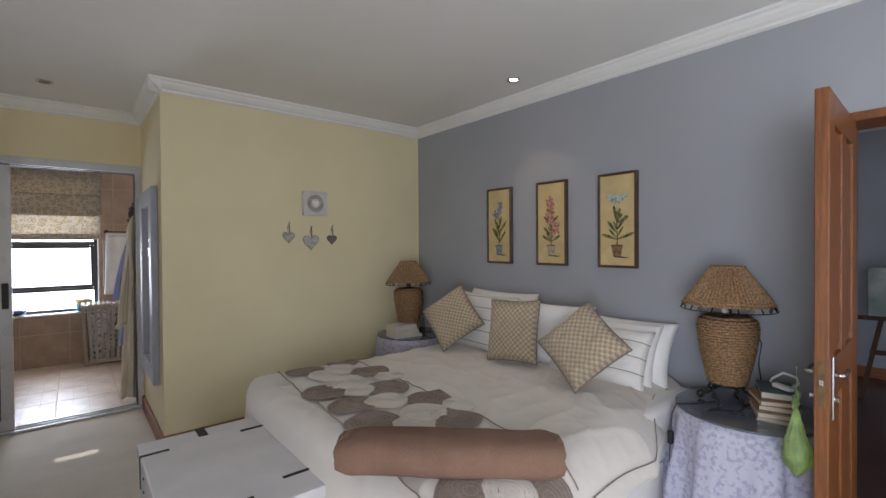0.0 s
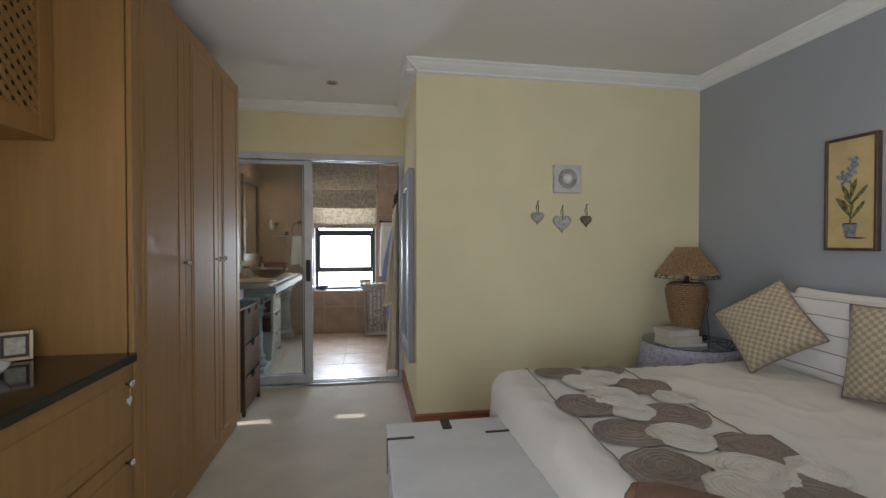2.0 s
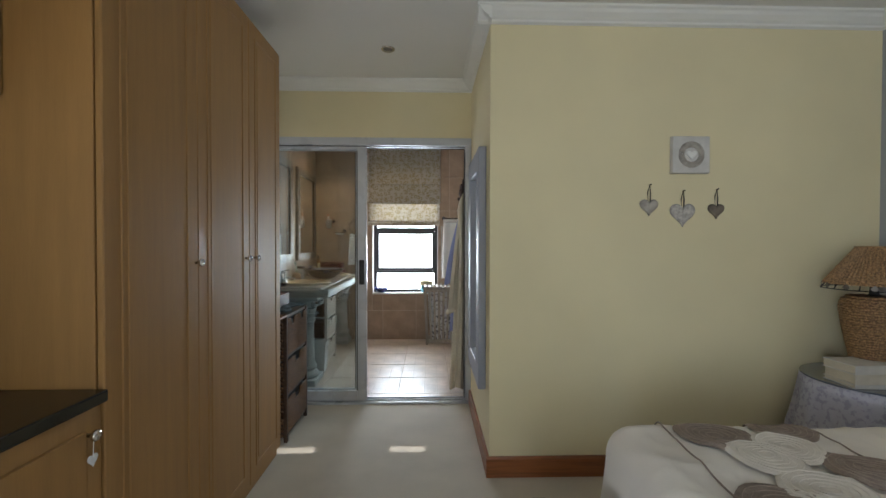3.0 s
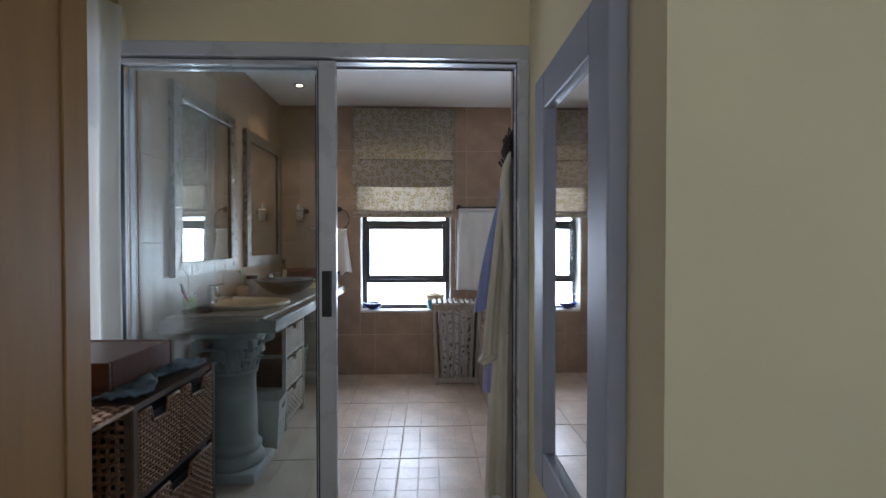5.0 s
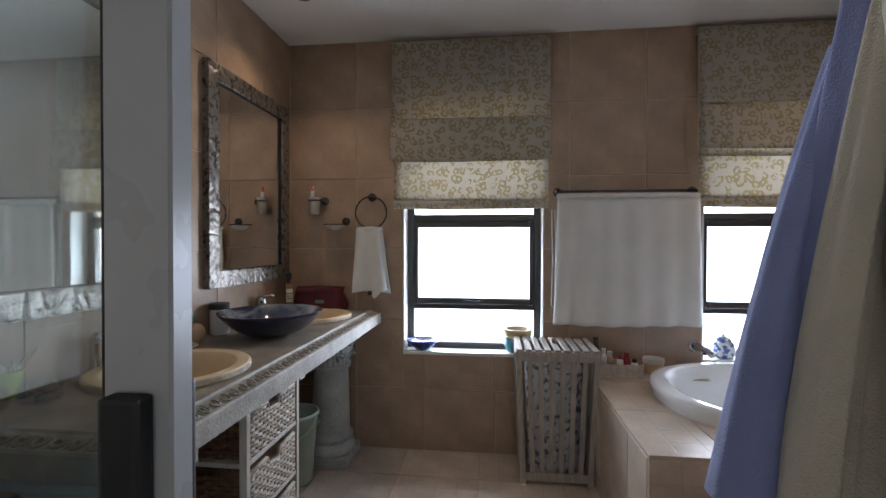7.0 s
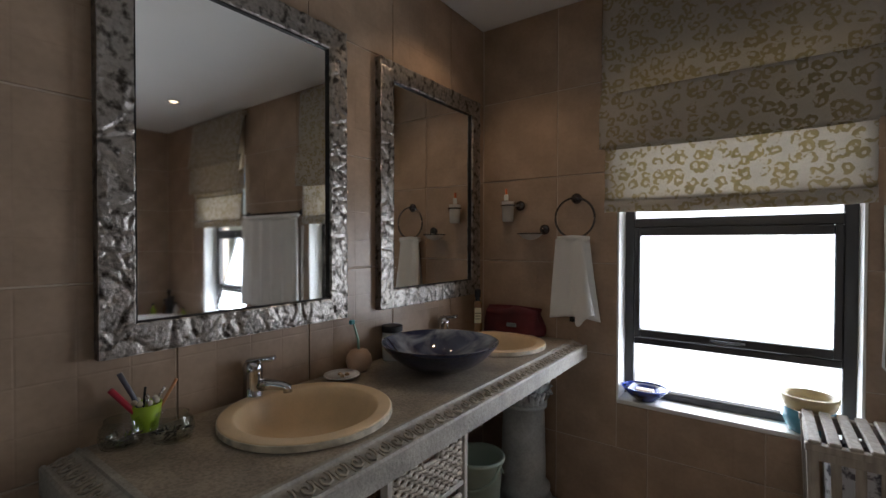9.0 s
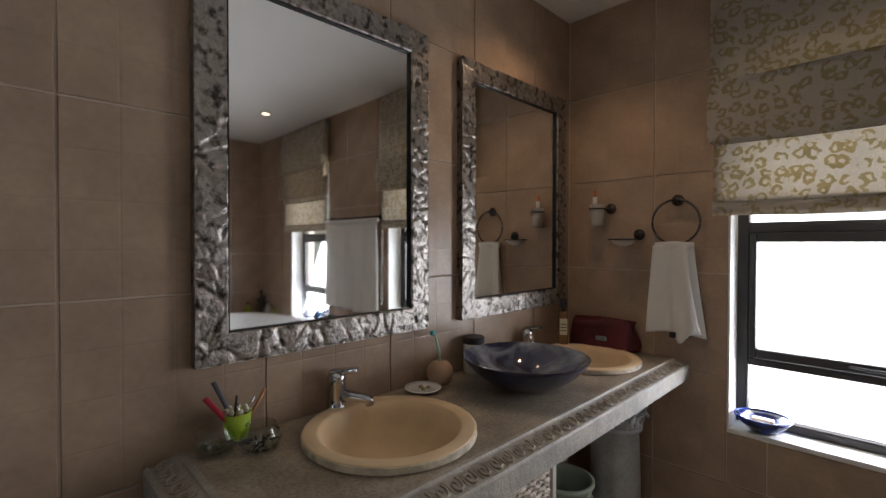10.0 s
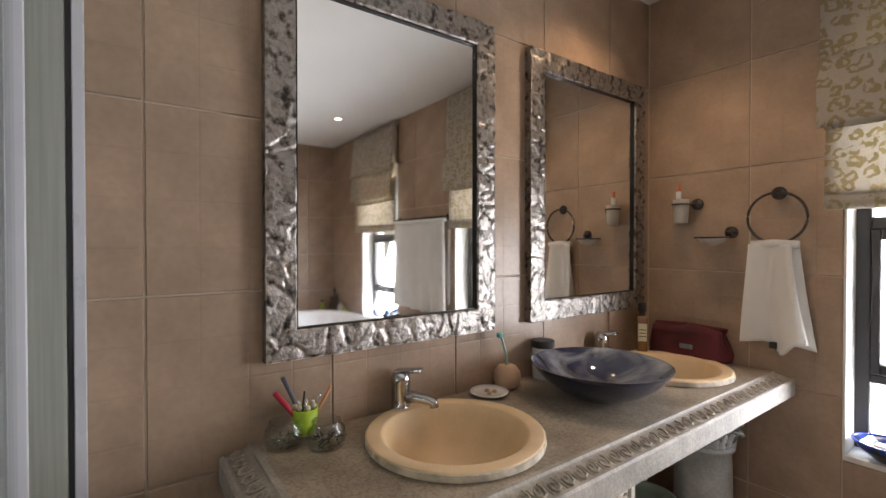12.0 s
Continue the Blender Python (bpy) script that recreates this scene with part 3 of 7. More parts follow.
# ---- bedroom: bed ----
BX0, BX1, BY0, BY1, BZ = 0.98, 2.84, 0.80, 2.56, 0.655
bed = thing("bed", "wide bed with a pale upholstered base and mattress", "bed", (0, 0, 0))
part("base", boxes((BX0 + 0.06, BX1, BY0 + 0.06, BY1 - 0.06, 0.06, 0.34), bevel=0.02, segments=2), LINEN, bed)
part("mattress", boxes((BX0 + 0.05, BX1, BY0 + 0.05, BY1 - 0.05, 0.34, BZ - 0.035), bevel=0.04, segments=3), LINEN, bed, smooth=True)
for x in (BX0 + 0.16, BX1 - 0.1):
    for y in (BY0 + 0.16, BY1 - 0.16):
        part("leg", lathe([(0.025, 0), (0.03, 0.06)], 12, m=Matrix.Translation((x, y, 0))), BLACK, bed)


def drape(x, y, x0, x1, y0, y1, top, r):
    """Folds a flat cloth point over the edges of a block: it bends through a quarter turn of radius r and then hangs."""
    r += 0.11 * min(1.0, max(0.0, (1.6 - y) / 0.5))
    cx, cy = min(max(x, x0 + r), x1), min(max(y, y0 + r), y1 - r)
    dx, dy = x - cx, y - cy
    d = math.hypot(dx, dy)
    if d < 1e-6:
        return Vector((x, y, top))
    ux, uy = dx / d, dy / d
    arc = r * math.pi / 2
    if d < arc:
        a = d / r
        o, z = r * math.sin(a), top - r * (1 - math.cos(a))
    else:
        o, z = r + 0.05 * (d - arc), top - r - (d - arc)
    return Vector((cx + ux * o, cy + uy * o, z))


DV0 = 0.615


def duvet_point(u, v):
    x, y = 0.60 + u * (2.835 - 0.60), DV0 + v * (2.95 - DV0)
    side = BY0 - 0.085 + 0.14 * min(1.0, max(0.0, (x - 2.05) / 0.4))
    p = drape(x, y + side - BY0 + 0.085, BX0 - 0.02, 9, side, BY1 + 0.02, BZ, 0.09) if y < 1.2 else drape(x, y + (side - BY0 + 0.085) * max(0.0, (1.7 - y) / 0.5), BX0 - 0.02, 9, side, BY1 + 0.02, BZ, 0.09)
    hang = max(0.0, BZ - 0.1 - p.z)
    n1 = noise.noise((x * 2.3, y * 2.3, 0.3))
    n2 = noise.noise((x * 6.0 + 3, y * 6.0, 1.3))
    n3 = (1 - abs(noise.noise((x * 3.2 + y * 1.5, y * 5.5 - x, 4.7)))) ** 7
    n4 = (1 - abs(noise.noise((x * 7 - y * 2, y * 4 + x * 3, 8.1)))) ** 8
    p.z += 0.012 * n1 + 0.005 * n2 + 0.011 * n3 + 0.006 * n4 if hang == 0 else 0.01 * n1
    fold = math.sin(x * 19 + 2 * n1) if y < BY0 or y > BY1 else math.sin(y * 17 + 2 * n1)
    w = hang * 0.11 * (0.5 + 0.5 * fold) + min(hang * 4, 1) * (0.012 * n3 + 0.008 * n4)
    if y < BY0:
        p.y -= w
    elif y > BY1:
        p.y += w
    elif x < BX0:
        p.x -= w * 0.3
    p.z = max(p.z, 0.12)
    return p


duvet = part("duvet", sheet(duvet_point, 150, 170, 0.012), DUVET, None, smooth=True)
tagged(duvet, "cream cotton duvet with taupe circle appliques, draped over the bed", "duvet")


def on_bed(x, y, lift):
    p = duvet_point((x - 0.60) / (2.835 - 0.60), (y - DV0) / (2.95 - DV0))
    if y < BY0 - 0.05:
        return p + Vector((0, -0.7 * (lift + 0.006), 0.7 * (lift + 0.006)))
    if y > BY1 + 0.05:
        return p + Vector((0, lift + 0.004, 0))
    return p + Vector((0, 0, lift + 0.006))


def cloth_disc(name, c, r, material, lift, seed=0):
    """A stitched round patch that follows the duvet, with a slightly uneven rim and raised rings."""
    bm = bmesh.new()
    rings, mid = [], None
    m = 28
    for i in range(1, 10):
        rr = r * i / 9
        ring = []
        for k in range(m):
            a = 2 * math.pi * k / m
            q = rr * (1 + 0.03 * math.sin(3 * a + seed) + 0.02 * math.sin(5 * a + 2 * seed))
            edge = -0.004 if i == 9 else 0.0015 * (i % 2)
            ring.append(bm.verts.new(on_bed(c[0] + q * math.cos(a), c[1] + q * math.sin(a), lift + edge)))
        rings.append(ring)
    bm.faces.new(rings[0])
    for a, b in zip(rings, rings[1:]):
        for k in range(m):
            bm.faces.new((a[k], a[(k + 1) % m], b[(k + 1) % m], b[k]))
    return part(name, bm, material, duvet, "stitched " + ("taupe" if material is TAUPE else "ivory") + " round patch", smooth=True)


TAUPE_PALE = mat("pale_taupe_thread", (0.325, 0.26, 0.215), 0.9, vary=0.1, scale=30)
PATCHES = [((1.285, 2.43), 0.118), ((1.54, 2.475), 0.105), ((1.575, 2.195), 0.115), ((1.215, 2.035), 0.122), ((1.485, 1.87), 0.122), ((1.235, 1.752), 0.125), ((1.545, 1.577), 0.122), ((1.19, 1.51), 0.12), ((1.475, 1.31), 0.125), ((1.20, 1.22), 0.12), ((1.155, 0.87), 0.12), ((1.40, 0.74), 0.11)]
WHITES = [((1.345, 2.285), 0.105), ((1.45, 2.335), 0.095), ((1.365, 2.10), 0.115), ((1.61, 2.035), 0.085), ((1.36, 1.93), 0.085), ((1.375, 1.695), 0.115), ((1.425, 1.455), 0.112), ((1.31, 1.375), 0.10), ((1.60, 1.43), 0.08), ((1.33, 1.08), 0.11), ((1.275, 0.80), 0.11), ((1.50, 0.92), 0.10)]
for k, (c, r) in enumerate(PATCHES):
    cloth_disc("round_patch", c, r, TAUPE, 0.006, k)
for k, (c, r) in enumerate(WHITES):
    cloth_disc("round_patch", c, r, IVORY, 0.0078, k + 0.5)
for x0, lean, y0 in ((1.022, 0.076, 0.80), (1.552, 0.056, 0.72)):
    pts = [on_bed(x0 + lean * (y - 0.80) - 0.006 * math.sin(y * 3), y, 0.003) for y in np.linspace(y0, 2.62, 90)]
    part("stitched_line", tube(pts, 0.0028, 5), TAUPE, duvet, "dark stitched line")
pts = [on_bed(1.60 + 0.95 * q, 0.675 + 0.34 * max(0.0, q - 0.55) ** 1.3 + 0.01 * math.sin(q * 9), 0.002) for q in np.linspace(0, 1, 60)]
part("stitched_line", tube(pts, 0.0024, 5), TAUPE, duvet, "dark stitched hem line")
for k, (c, r) in enumerate(PATCHES + WHITES):
    rings = bmesh.new()
    up = 0.007 if k < len(PATCHES) else 0.0095
    for q in (0.2, 0.36, 0.52, 0.68, 0.84):
        tube([on_bed(c[0] + r * q * (1 + 0.03 * math.sin(3 * a + k)) * math.cos(a), c[1] + r * q * (1 + 0.03 * math.sin(3 * a + k)) * math.sin(a), up) for a in np.linspace(0, 2 * math.pi, 25)[:-1]], 0.0014, 4, rings, closed=True)
    tagged(part("stitching", rings, TAUPE_PALE if k < len(PATCHES) else IVORY, duvet, "raised stitched rings"), kind="stuff")


def pillow_mesh(w, h, t, pinch=0.14, n=30, seed=0.0):
    """A stuffed cushion lying in its own x-y plane, thickest in the middle, with pulled-out corners."""
    bm = bmesh.new()
    layers = []
    for side in (1, -1):
        grid = []
        for i in range(n + 1):
            row = []
            for j in range(n + 1):
                a, b = 2 * i / n - 1, 2 * j / n - 1
                sx, sy = 1 - pinch * (1 - b * b) * 0.5 * abs(a) ** 3, 1 - pinch * (1 - a * a) * 0.5 * abs(b) ** 3
                puff = max(0.0, (1 - a ** 4) * (1 - b ** 4)) ** 0.5
                z = side * t / 2 * puff * (1 + 0.12 * noise.noise((a * 1.7 + seed, b * 1.7, seed)))
                z += (0.007 * noise.noise((a * 5 + seed, b * 5, side)) + side * 0.008 * (1 - abs(noise.noise((a * 3 - b * 2 + seed, b * 4 + a, 5.0 + side)))) ** 6 - side * 0.004) * puff
                row.append(bm.verts.new((a * w / 2 * sx * (1 - 0.0), b * h / 2 * sy, z)))
            grid.append(row)
        layers.append(grid)
        for i in range(n):
            for j in range(n):
                bm.faces.new((grid[i][j], grid[i + 1][j], grid[i + 1][j + 1], grid[i][j + 1]))
    bmesh.ops.remove_doubles(bm, verts=bm.verts[:], dist=0.0006)
    return bm


def pillow(name, label, category, at, w, h, t, material, lean=68, spin=0.0, yaw=0.0, seed=0.0, piping=None, group=""):
    """Stands a cushion against the wall behind it: it faces -x, leans back, and may be spun on its corner."""
    ob = part("cover", pillow_mesh(w, h, t, seed=seed), material, None, smooth=True)
    m = Matrix.Translation(at) @ Matrix.Rotation(radians(-90 + yaw), 4, "Z") @ Matrix.Rotation(radians(lean), 4, "X") @ Matrix.Rotation(radians(spin), 4, "Z")
    ob.name = name
    ob.matrix_world = m
    tagged(ob, label, category, group)
    if piping is not None:
        pts = []
        for k in range(48):
            s = k / 12
            e = s % 1 * 2 - 1
            a, b = ((e, -1), (1, e), (-e, 1), (-1, -e))[int(s)]
            pts.append((a * w / 2 * (1 - 0.06 * (1 - b * b) * abs(a) ** 3), b * h / 2 * (1 - 0.06 * (1 - a * a) * abs(b) ** 3), 0))
        part("piping", tube(pts, 0.005, 6, closed=True), piping, ob, "darker corded piping", smooth=True)
    return ob


G = "pillows on the bed"
pillow("pillow", "plump white cotton pillow against the blue wall", "pillow", (2.72, 2.22, 0.85), 0.68, 0.44, 0.17, LINEN, 72, seed=1, group=G)
pillow("pillow", "plump white cotton pillow against the blue wall", "pillow", (2.75, 1.265, 0.795), 0.66, 0.37, 0.14, LINEN, 66, seed=2, group=G)
pillow("pillow", "white cotton pillow standing behind the cushions", "pillow", (2.60, 1.66, 0.83), 0.60, 0.42, 0.15, LINEN, 70, yaw=3, seed=3, group=G)
pillow("pillow", "white pillow with dark pintuck lines", "pillow", (2.58, 2.28, 0.84), 0.66, 0.44, 0.16, STRIPE, 66, yaw=-3, seed=4, group=G)
pillow("pillow", "white pillow with dark pintuck lines", "pillow", (2.57, 1.285, 0.782), 0.60, 0.34, 0.15, STRIPE, 62, yaw=2, seed=5, group=G)
pillow("pillow", "white cotton pillow standing behind the cushions", "pillow", (2.66, 1.29, 0.79), 0.62, 0.37, 0.12, LINEN, 66, yaw=1, seed=9, group=G)
G = "checked cushions on the bed"
pillow("cushion", "gold and brown checked cushion standing on its corner", "cushion", (2.35, 2.33, 0.885), 0.36, 0.36, 0.14, CHECK, 68, 38, 26, 6, TAUPE, G)
pillow("cushion", "gold and brown checked square cushion standing upright", "cushion", (2.37, 1.76, 0.868), 0.35, 0.39, 0.13, CHECK, 76, 3, 12, 7, TAUPE, G)
pillow("cushion", "gold and brown checked cushion standing on its corner", "cushion", (2.28, 1.205, 0.882), 0.355, 0.355, 0.14, CHECK, 60, 48, 12, 8, TAUPE, G)

# folded brown blanket, rolled loosely
blanket = thing("blanket", "brown fleece blanket rolled up on the bed", "blanket", (1.19, 1.01, BZ + 0.006), -43.5)


def roll_point(u, v):
    a = 2 * math.pi * v
    x = (u - 0.5) * 0.74
    sag = 1 + 0.05 * noise.noise((x * 4, math.cos(a), math.sin(a)))
    e = 0.8 + 0.2 * min(1, (0.5 - abs(u - 0.5)) * 16)
    c, q = math.cos(a), math.sin(a)
    rad = 1 / ((abs(c) ** 2.8 + abs(q) ** 2.8) ** (1 / 2.8))
    crease = 0.006 * noise.noise((x * 9, c * 2, q * 2)) - 0.010 * math.exp(-((a - 5.6) / 0.12) ** 2)
    return Vector((x + 0.02 * noise.noise((c, q, 2)) * (abs(u - 0.5) > 0.45), (0.102 * sag * e * rad + crease) * c, max(0.0, 0.060 + (0.062 * sag * e * rad + crease) * q)))


bm = sheet(roll_point, 40, 28)
part("roll", bm, BROWN, blanket, smooth=True)
for sx in (-1, 1):
    spiral = [(sx * 0.365, (0.012 + 0.0125 * k / 4) * math.cos(k * 0.8), 0.062 + (0.008 + 0.0085 * k / 4) * math.sin(k * 0.8)) for k in range(24)]
    part("rolled_end", tube(spiral, 0.012, 6), BROWN, blanket, smooth=True)

# ---- bedroom: chest at the foot of the bed ----
chest = thing("blanket_chest", "white painted wooden chest with dark iron straps at the bed's foot", "chest", (0.435, 1.47, 0))
CW, CL, CH = 0.525, 0.90, 0.50
part("body", boxes((0.012, CW - 0.012, 0.012, CL - 0.012, 0, CH - 0.05), bevel=0.004), PAINTWHITE, chest)
part("lid", boxes((0, CW, 0, CL, CH - 0.048, CH), bevel=0.006, segments=2), PAINTWHITE, chest)
for y in (0.16, CL - 0.16):
    part("strap", boxes((-0.003, 0.11, y - 0.008, y + 0.008, CH - 0.001, CH + 0.003), (-0.003, 0.0, y - 0.008, y + 0.008, CH - 0.14, CH + 0.003)), IRON, chest, "dark iron strap")
    part("strap", boxes((CW - 0.11, CW + 0.003, y - 0.008, y + 0.008, CH - 0.001, CH + 0.003)), IRON, chest, "dark iron strap")
part("hinge", boxes((CW / 2 - 0.02, CW / 2 + 0.02, CL - 0.10, CL + 0.003, CH - 0.001, CH + 0.004), (CW / 2 - 0.02, CW / 2 + 0.02, CL, CL + 0.004, CH - 0.1, CH)), IRON, chest, "dark iron hinge")
part("hinge", boxes((CW / 2 - 0.02, CW / 2 + 0.02, -0.003, 0.10, CH - 0.001, CH + 0.004), (CW / 2 - 0.02, CW / 2 + 0.02, -0.004, 0, CH - 0.1, CH)), IRON, chest, "dark iron hinge")
for y in (0.15, 0.165, CL - 0.15, CL - 0.165):
    for z in (0.40, 0.34):
        part("nail", lathe([(0.004, 0), (0.004, 0.003)], 8, m=Matrix.Translation((0.012, y, z)) @ Matrix.Rotation(-math.pi / 2, 4, "Y")), IRON, chest)


# ---- bedroom: bedside tables and lamps ----
def cloth_table(at, r, h, label):
    """A round table under a gathered cloth, with a glass top."""
    ob = thing("bedside_table", label, "bedside table", at, group="bedside tables")
    part("tabletop", lathe([(r - 0.01, h - 0.03), (r, h - 0.028), (r, h - 0.012), (r - 0.01, h - 0.01)], 40), PAINTWHITE, ob)

    def cloth(u, v):
        a = 2 * math.pi * u
        if v < 0.25:
            return Vector((4 * v * r * math.cos(a), 4 * v * r * math.sin(a), h - 0.008))
        k = (v - 0.25) / 0.75
        rr = r + 0.006 + k * (0.05 + 0.05 * math.sin(a * 11 + 1.5 * math.sin(a * 3)) + 0.012 * math.sin(a * 27 + 2 * k) + 0.02 * noise.noise((3 * math.cos(a), 3 * math.sin(a), 3 * k)))
        low = 0.264 - at[1] if at[1] < 1 else -1.0
        return Vector((min(rr * math.cos(a), 2.875 - at[0]), max(rr * math.sin(a), low + 0.006 * math.sin(a * 40)), h - 0.008 - k * (h - 0.03)))
    part("tablecloth", sheet(cloth, 200, 20), LILAC, ob, "lilac toile tablecloth in folds", smooth=True)
    part("glass_top", lathe([(0.01, h - 0.004), (r + 0.004, h - 0.004), (r + 0.006, h), (r + 0.004, h + 0.003), (0.01, h + 0.003)], 48), DARKGLASS, ob, "round glass top with the wall's reflection put into its colour")
    return ob


# Opaque grey-blue stands for the cloth seen through and the wall's reflection.
DARKGLASS = mat("table_glass_with_reflection", (0.12, 0.135, 0.17), 0.06, vary=0.15, coat=0.5)
cloth_table((2.575, 0.54, 0), 0.286, 0.659, "round bedside table under a lilac cloth with glass top")
cloth_table((2.545, 3.12, 0), 0.295, 0.625, "round bedside table under a lilac cloth with glass top")


def coil_weave(bm, profile, rows, around, amp, r):
    """Horizontal strands laid in and out round a body of that profile."""
    zs = [p[1] for p in profile]
    rs = [p[0] for p in profile]
    for k in range(rows):
        z = zs[0] + (zs[-1] - zs[0]) * (k + 0.5) / rows
        rad = float(np.interp(z, zs, rs))
        pts = []
        for i in range(around * 2):
            a = math.pi * i / around
            q = rad + amp * (1 if (i + k) % 2 else -1)
            pts.append((q * math.cos(a), q * math.sin(a), z + 0.0015 * math.sin(i * 1.7 + k)))
        tube(pts, r, 5, bm, closed=True)


TIN = mat("aged_tin", (0.20, 0.17, 0.14), 0.55, metal=0.5, vary=0.3, scale=40)


def wicker_lamp(at, label, turn=0.0):
    ob = thing("table_lamp", label, "lamp", at, turn, group="wicker table lamps")
    ob.scale = (0.98, 0.98, 0.95)
    stand = bmesh.new()
    for k in range(4):
        a = math.pi / 4 + k * math.pi / 2
        c, s = math.cos(a), math.sin(a)
        pts = [((0.06 + 0.055 * q + 0.018 * math.sin(q * 9)) * c, (0.06 + 0.055 * q + 0.018 * math.sin(q * 9)) * s, 0.082 - 0.075 * q) for q in np.linspace(0, 1, 10)]
        tube(pts, 0.007, 6, stand)
        tube([((0.125 + 0.016 * math.cos(w)) * c, (0.125 + 0.016 * math.cos(w)) * s, 0.024 + 0.016 * math.sin(w)) for w in np.linspace(-1.6, 4.2, 12)], 0.006, 6, stand)
    tube([(0.075 * math.cos(a), 0.075 * math.sin(a), 0.082) for a in np.linspace(0, 2 * math.pi, 20)[:-1]], 0.007, 6, stand, closed=True)
    part("iron_stand", stand, IRON, ob, "black wrought-iron scroll stand", smooth=True)
    prof = [(0.078, 0.085), (0.095, 0.16), (0.112, 0.25), (0.124, 0.33), (0.127, 0.37), (0.118, 0.405), (0.09, 0.425)]
    part("body_core", lathe(prof, 28), WICKER, ob)
    weave = bmesh.new()
    coil_weave(weave, prof, 26, 20, 0.0045, 0.0068)
    tagged(part("woven_body", weave, HONEY, ob, "woven honey-brown wicker body", smooth=True), kind="stuff")
    part("neck", lathe([(0.035, 0.42), (0.02, 0.435), (0.014, 0.50), (0.02, 0.51), (0.02, 0.56)], 14), BLACK, ob)
    shade = bmesh.new()
    z0, z1, r0, r1 = 0.49, 0.675, 0.19, 0.068
    lathe([(r0, z0), (r1, z1), (r1 - 0.006, z1), (r0 - 0.006, z0)], 36, shade, caps=False)
    for k in range(64):
        a = 2 * math.pi * k / 64
        pts = [((r0 + (r1 - r0) * q + 0.002) * math.cos(a), (r0 + (r1 - r0) * q + 0.002) * math.sin(a), z0 + (z1 - z0) * q) for q in (0, 0.5, 1)]
        tube(pts, [0.0065, 0.005, 0.003], 4, shade)
    sh = tagged(part("shade", shade, HONEY, ob, "conical wicker shade"), kind="stuff")
    rim = bmesh.new()
    for q in (0.0, 1.0, 0.08):
        tube([((r0 + (r1 - r0) * q + 0.005) * math.cos(a), (r0 + (r1 - r0) * q + 0.005) * math.sin(a), z0 + (z1 - z0) * q) for a in np.linspace(0, 2 * math.pi, 37)[:-1]], 0.005, 6, rim, closed=True)
    part("rim", rim, HONEY, sh)
    wire = bmesh.new()
    tube([(0.205 * math.cos(a), 0.205 * math.sin(a), z0 - 0.028) for a in np.linspace(0, 2 * math.pi, 33)[:-1]], 0.0025, 5, wire, closed=True)
    for k in range(12):
        a = 2 * math.pi * k / 12
        tube([(0.19 * math.cos(a), 0.19 * math.sin(a), z0), (0.207 * math.cos(a), 0.207 * math.sin(a), z0 - 0.03)], 0.003, 5, wire)
    part("wire_rim", wire, IRON, sh, "dark wire rim")
    for k in range(12):
        a = 2 * math.pi * k / 12 + 0.26
        c = Vector((0.2 * math.cos(a), 0.2 * math.sin(a), z0 - 0.015))
        bm = boxes((-0.012, 0.012, -0.0008, 0.0008, -0.012, 0.012))
        bmesh.ops.transform(bm, matrix=Matrix.Translation(c) @ Matrix.Rotation(a + math.pi / 2, 4, "Z") @ Matrix.Rotation(math.pi / 4, 4, "Y"), verts=bm.verts[:])
        part("tin_diamond", bm, TIN, sh)
    part("cord", tube([(0.02, -0.10, 0.40), (0.03, -0.135, 0.3), (0.02, -0.125, 0.2), (0.05, -0.13, 0.1), (0.08, -0.12, 0.006)], 0.003, 5), BLACK, ob)
    return ob


wicker_lamp((2.655, 0.645, 0.663), "honey wicker vase lamp with conical shade on a bedside table")
wicker_lamp((2.52, 3.12, 0.629), "honey wicker vase lamp with conical shade beside a book stack", 30)


# ---- bedroom: pictures and hearts ----
PARCH = mat("aged_yellow_print_paper", (0.60, 0.46, 0.22), 0.8, vary=0.14, scale=9)
WALNUT = mat("dark_walnut_frame", (0.09, 0.05, 0.03), 0.45, vary=0.3, scale=20)
LEAF = mat("printed_leaf_green", (0.19, 0.17, 0.055), 0.8, vary=0.2, scale=55, second=(0.055, 0.06, 0.022), spread=(0.42, 0.56))
PETALS = {"blue": mat("printed_blue_petal", (0.27, 0.29, 0.33), 0.8, vary=0.2, scale=70, second=(0.13, 0.15, 0.20), spread=(0.42, 0.56)), "red": mat("printed_red_petal", (0.46, 0.27, 0.20), 0.8, vary=0.2, scale=60, second=(0.30, 0.085, 0.06), spread=(0.40, 0.56)), "pale": mat("printed_pale_blue_petal", (0.38, 0.45, 0.41), 0.8, vary=0.2, scale=45, second=(0.19, 0.25, 0.22), spread=(0.38, 0.54))}
POTS = {"blue": mat("printed_grey_pot", (0.25, 0.27, 0.30), 0.8, vary=0.4, scale=50), "red": mat("printed_stone_pot", (0.42, 0.36, 0.28), 0.8, vary=0.4, scale=50), "pale": mat("printed_brown_pot", (0.22, 0.13, 0.06), 0.8, vary=0.4, scale=50)}


def flat_shape(bm, pts, x):
    """A flat printed shape on a picture that faces -x; pts are (right, up) as the viewer sees them."""
    f = [bm.verts.new((x, -a, b)) for a, b in pts]
    bm.faces.new(f)


def petal(bm, c, length, width, angle, x):
    a = radians(angle)
    pts = []
    for k in range(12):
        s = 2 * math.pi * k / 12
        px, py = width / 2 * math.sin(s) * (1 - 0.3 * math.cos(s)), length / 2 * (1 - math.cos(s))
        pts.append((c[0] + px * math.cos(a) - py * math.sin(a), c[1] + px * math.sin(a) + py * math.cos(a)))
    flat_shape(bm, pts, x)


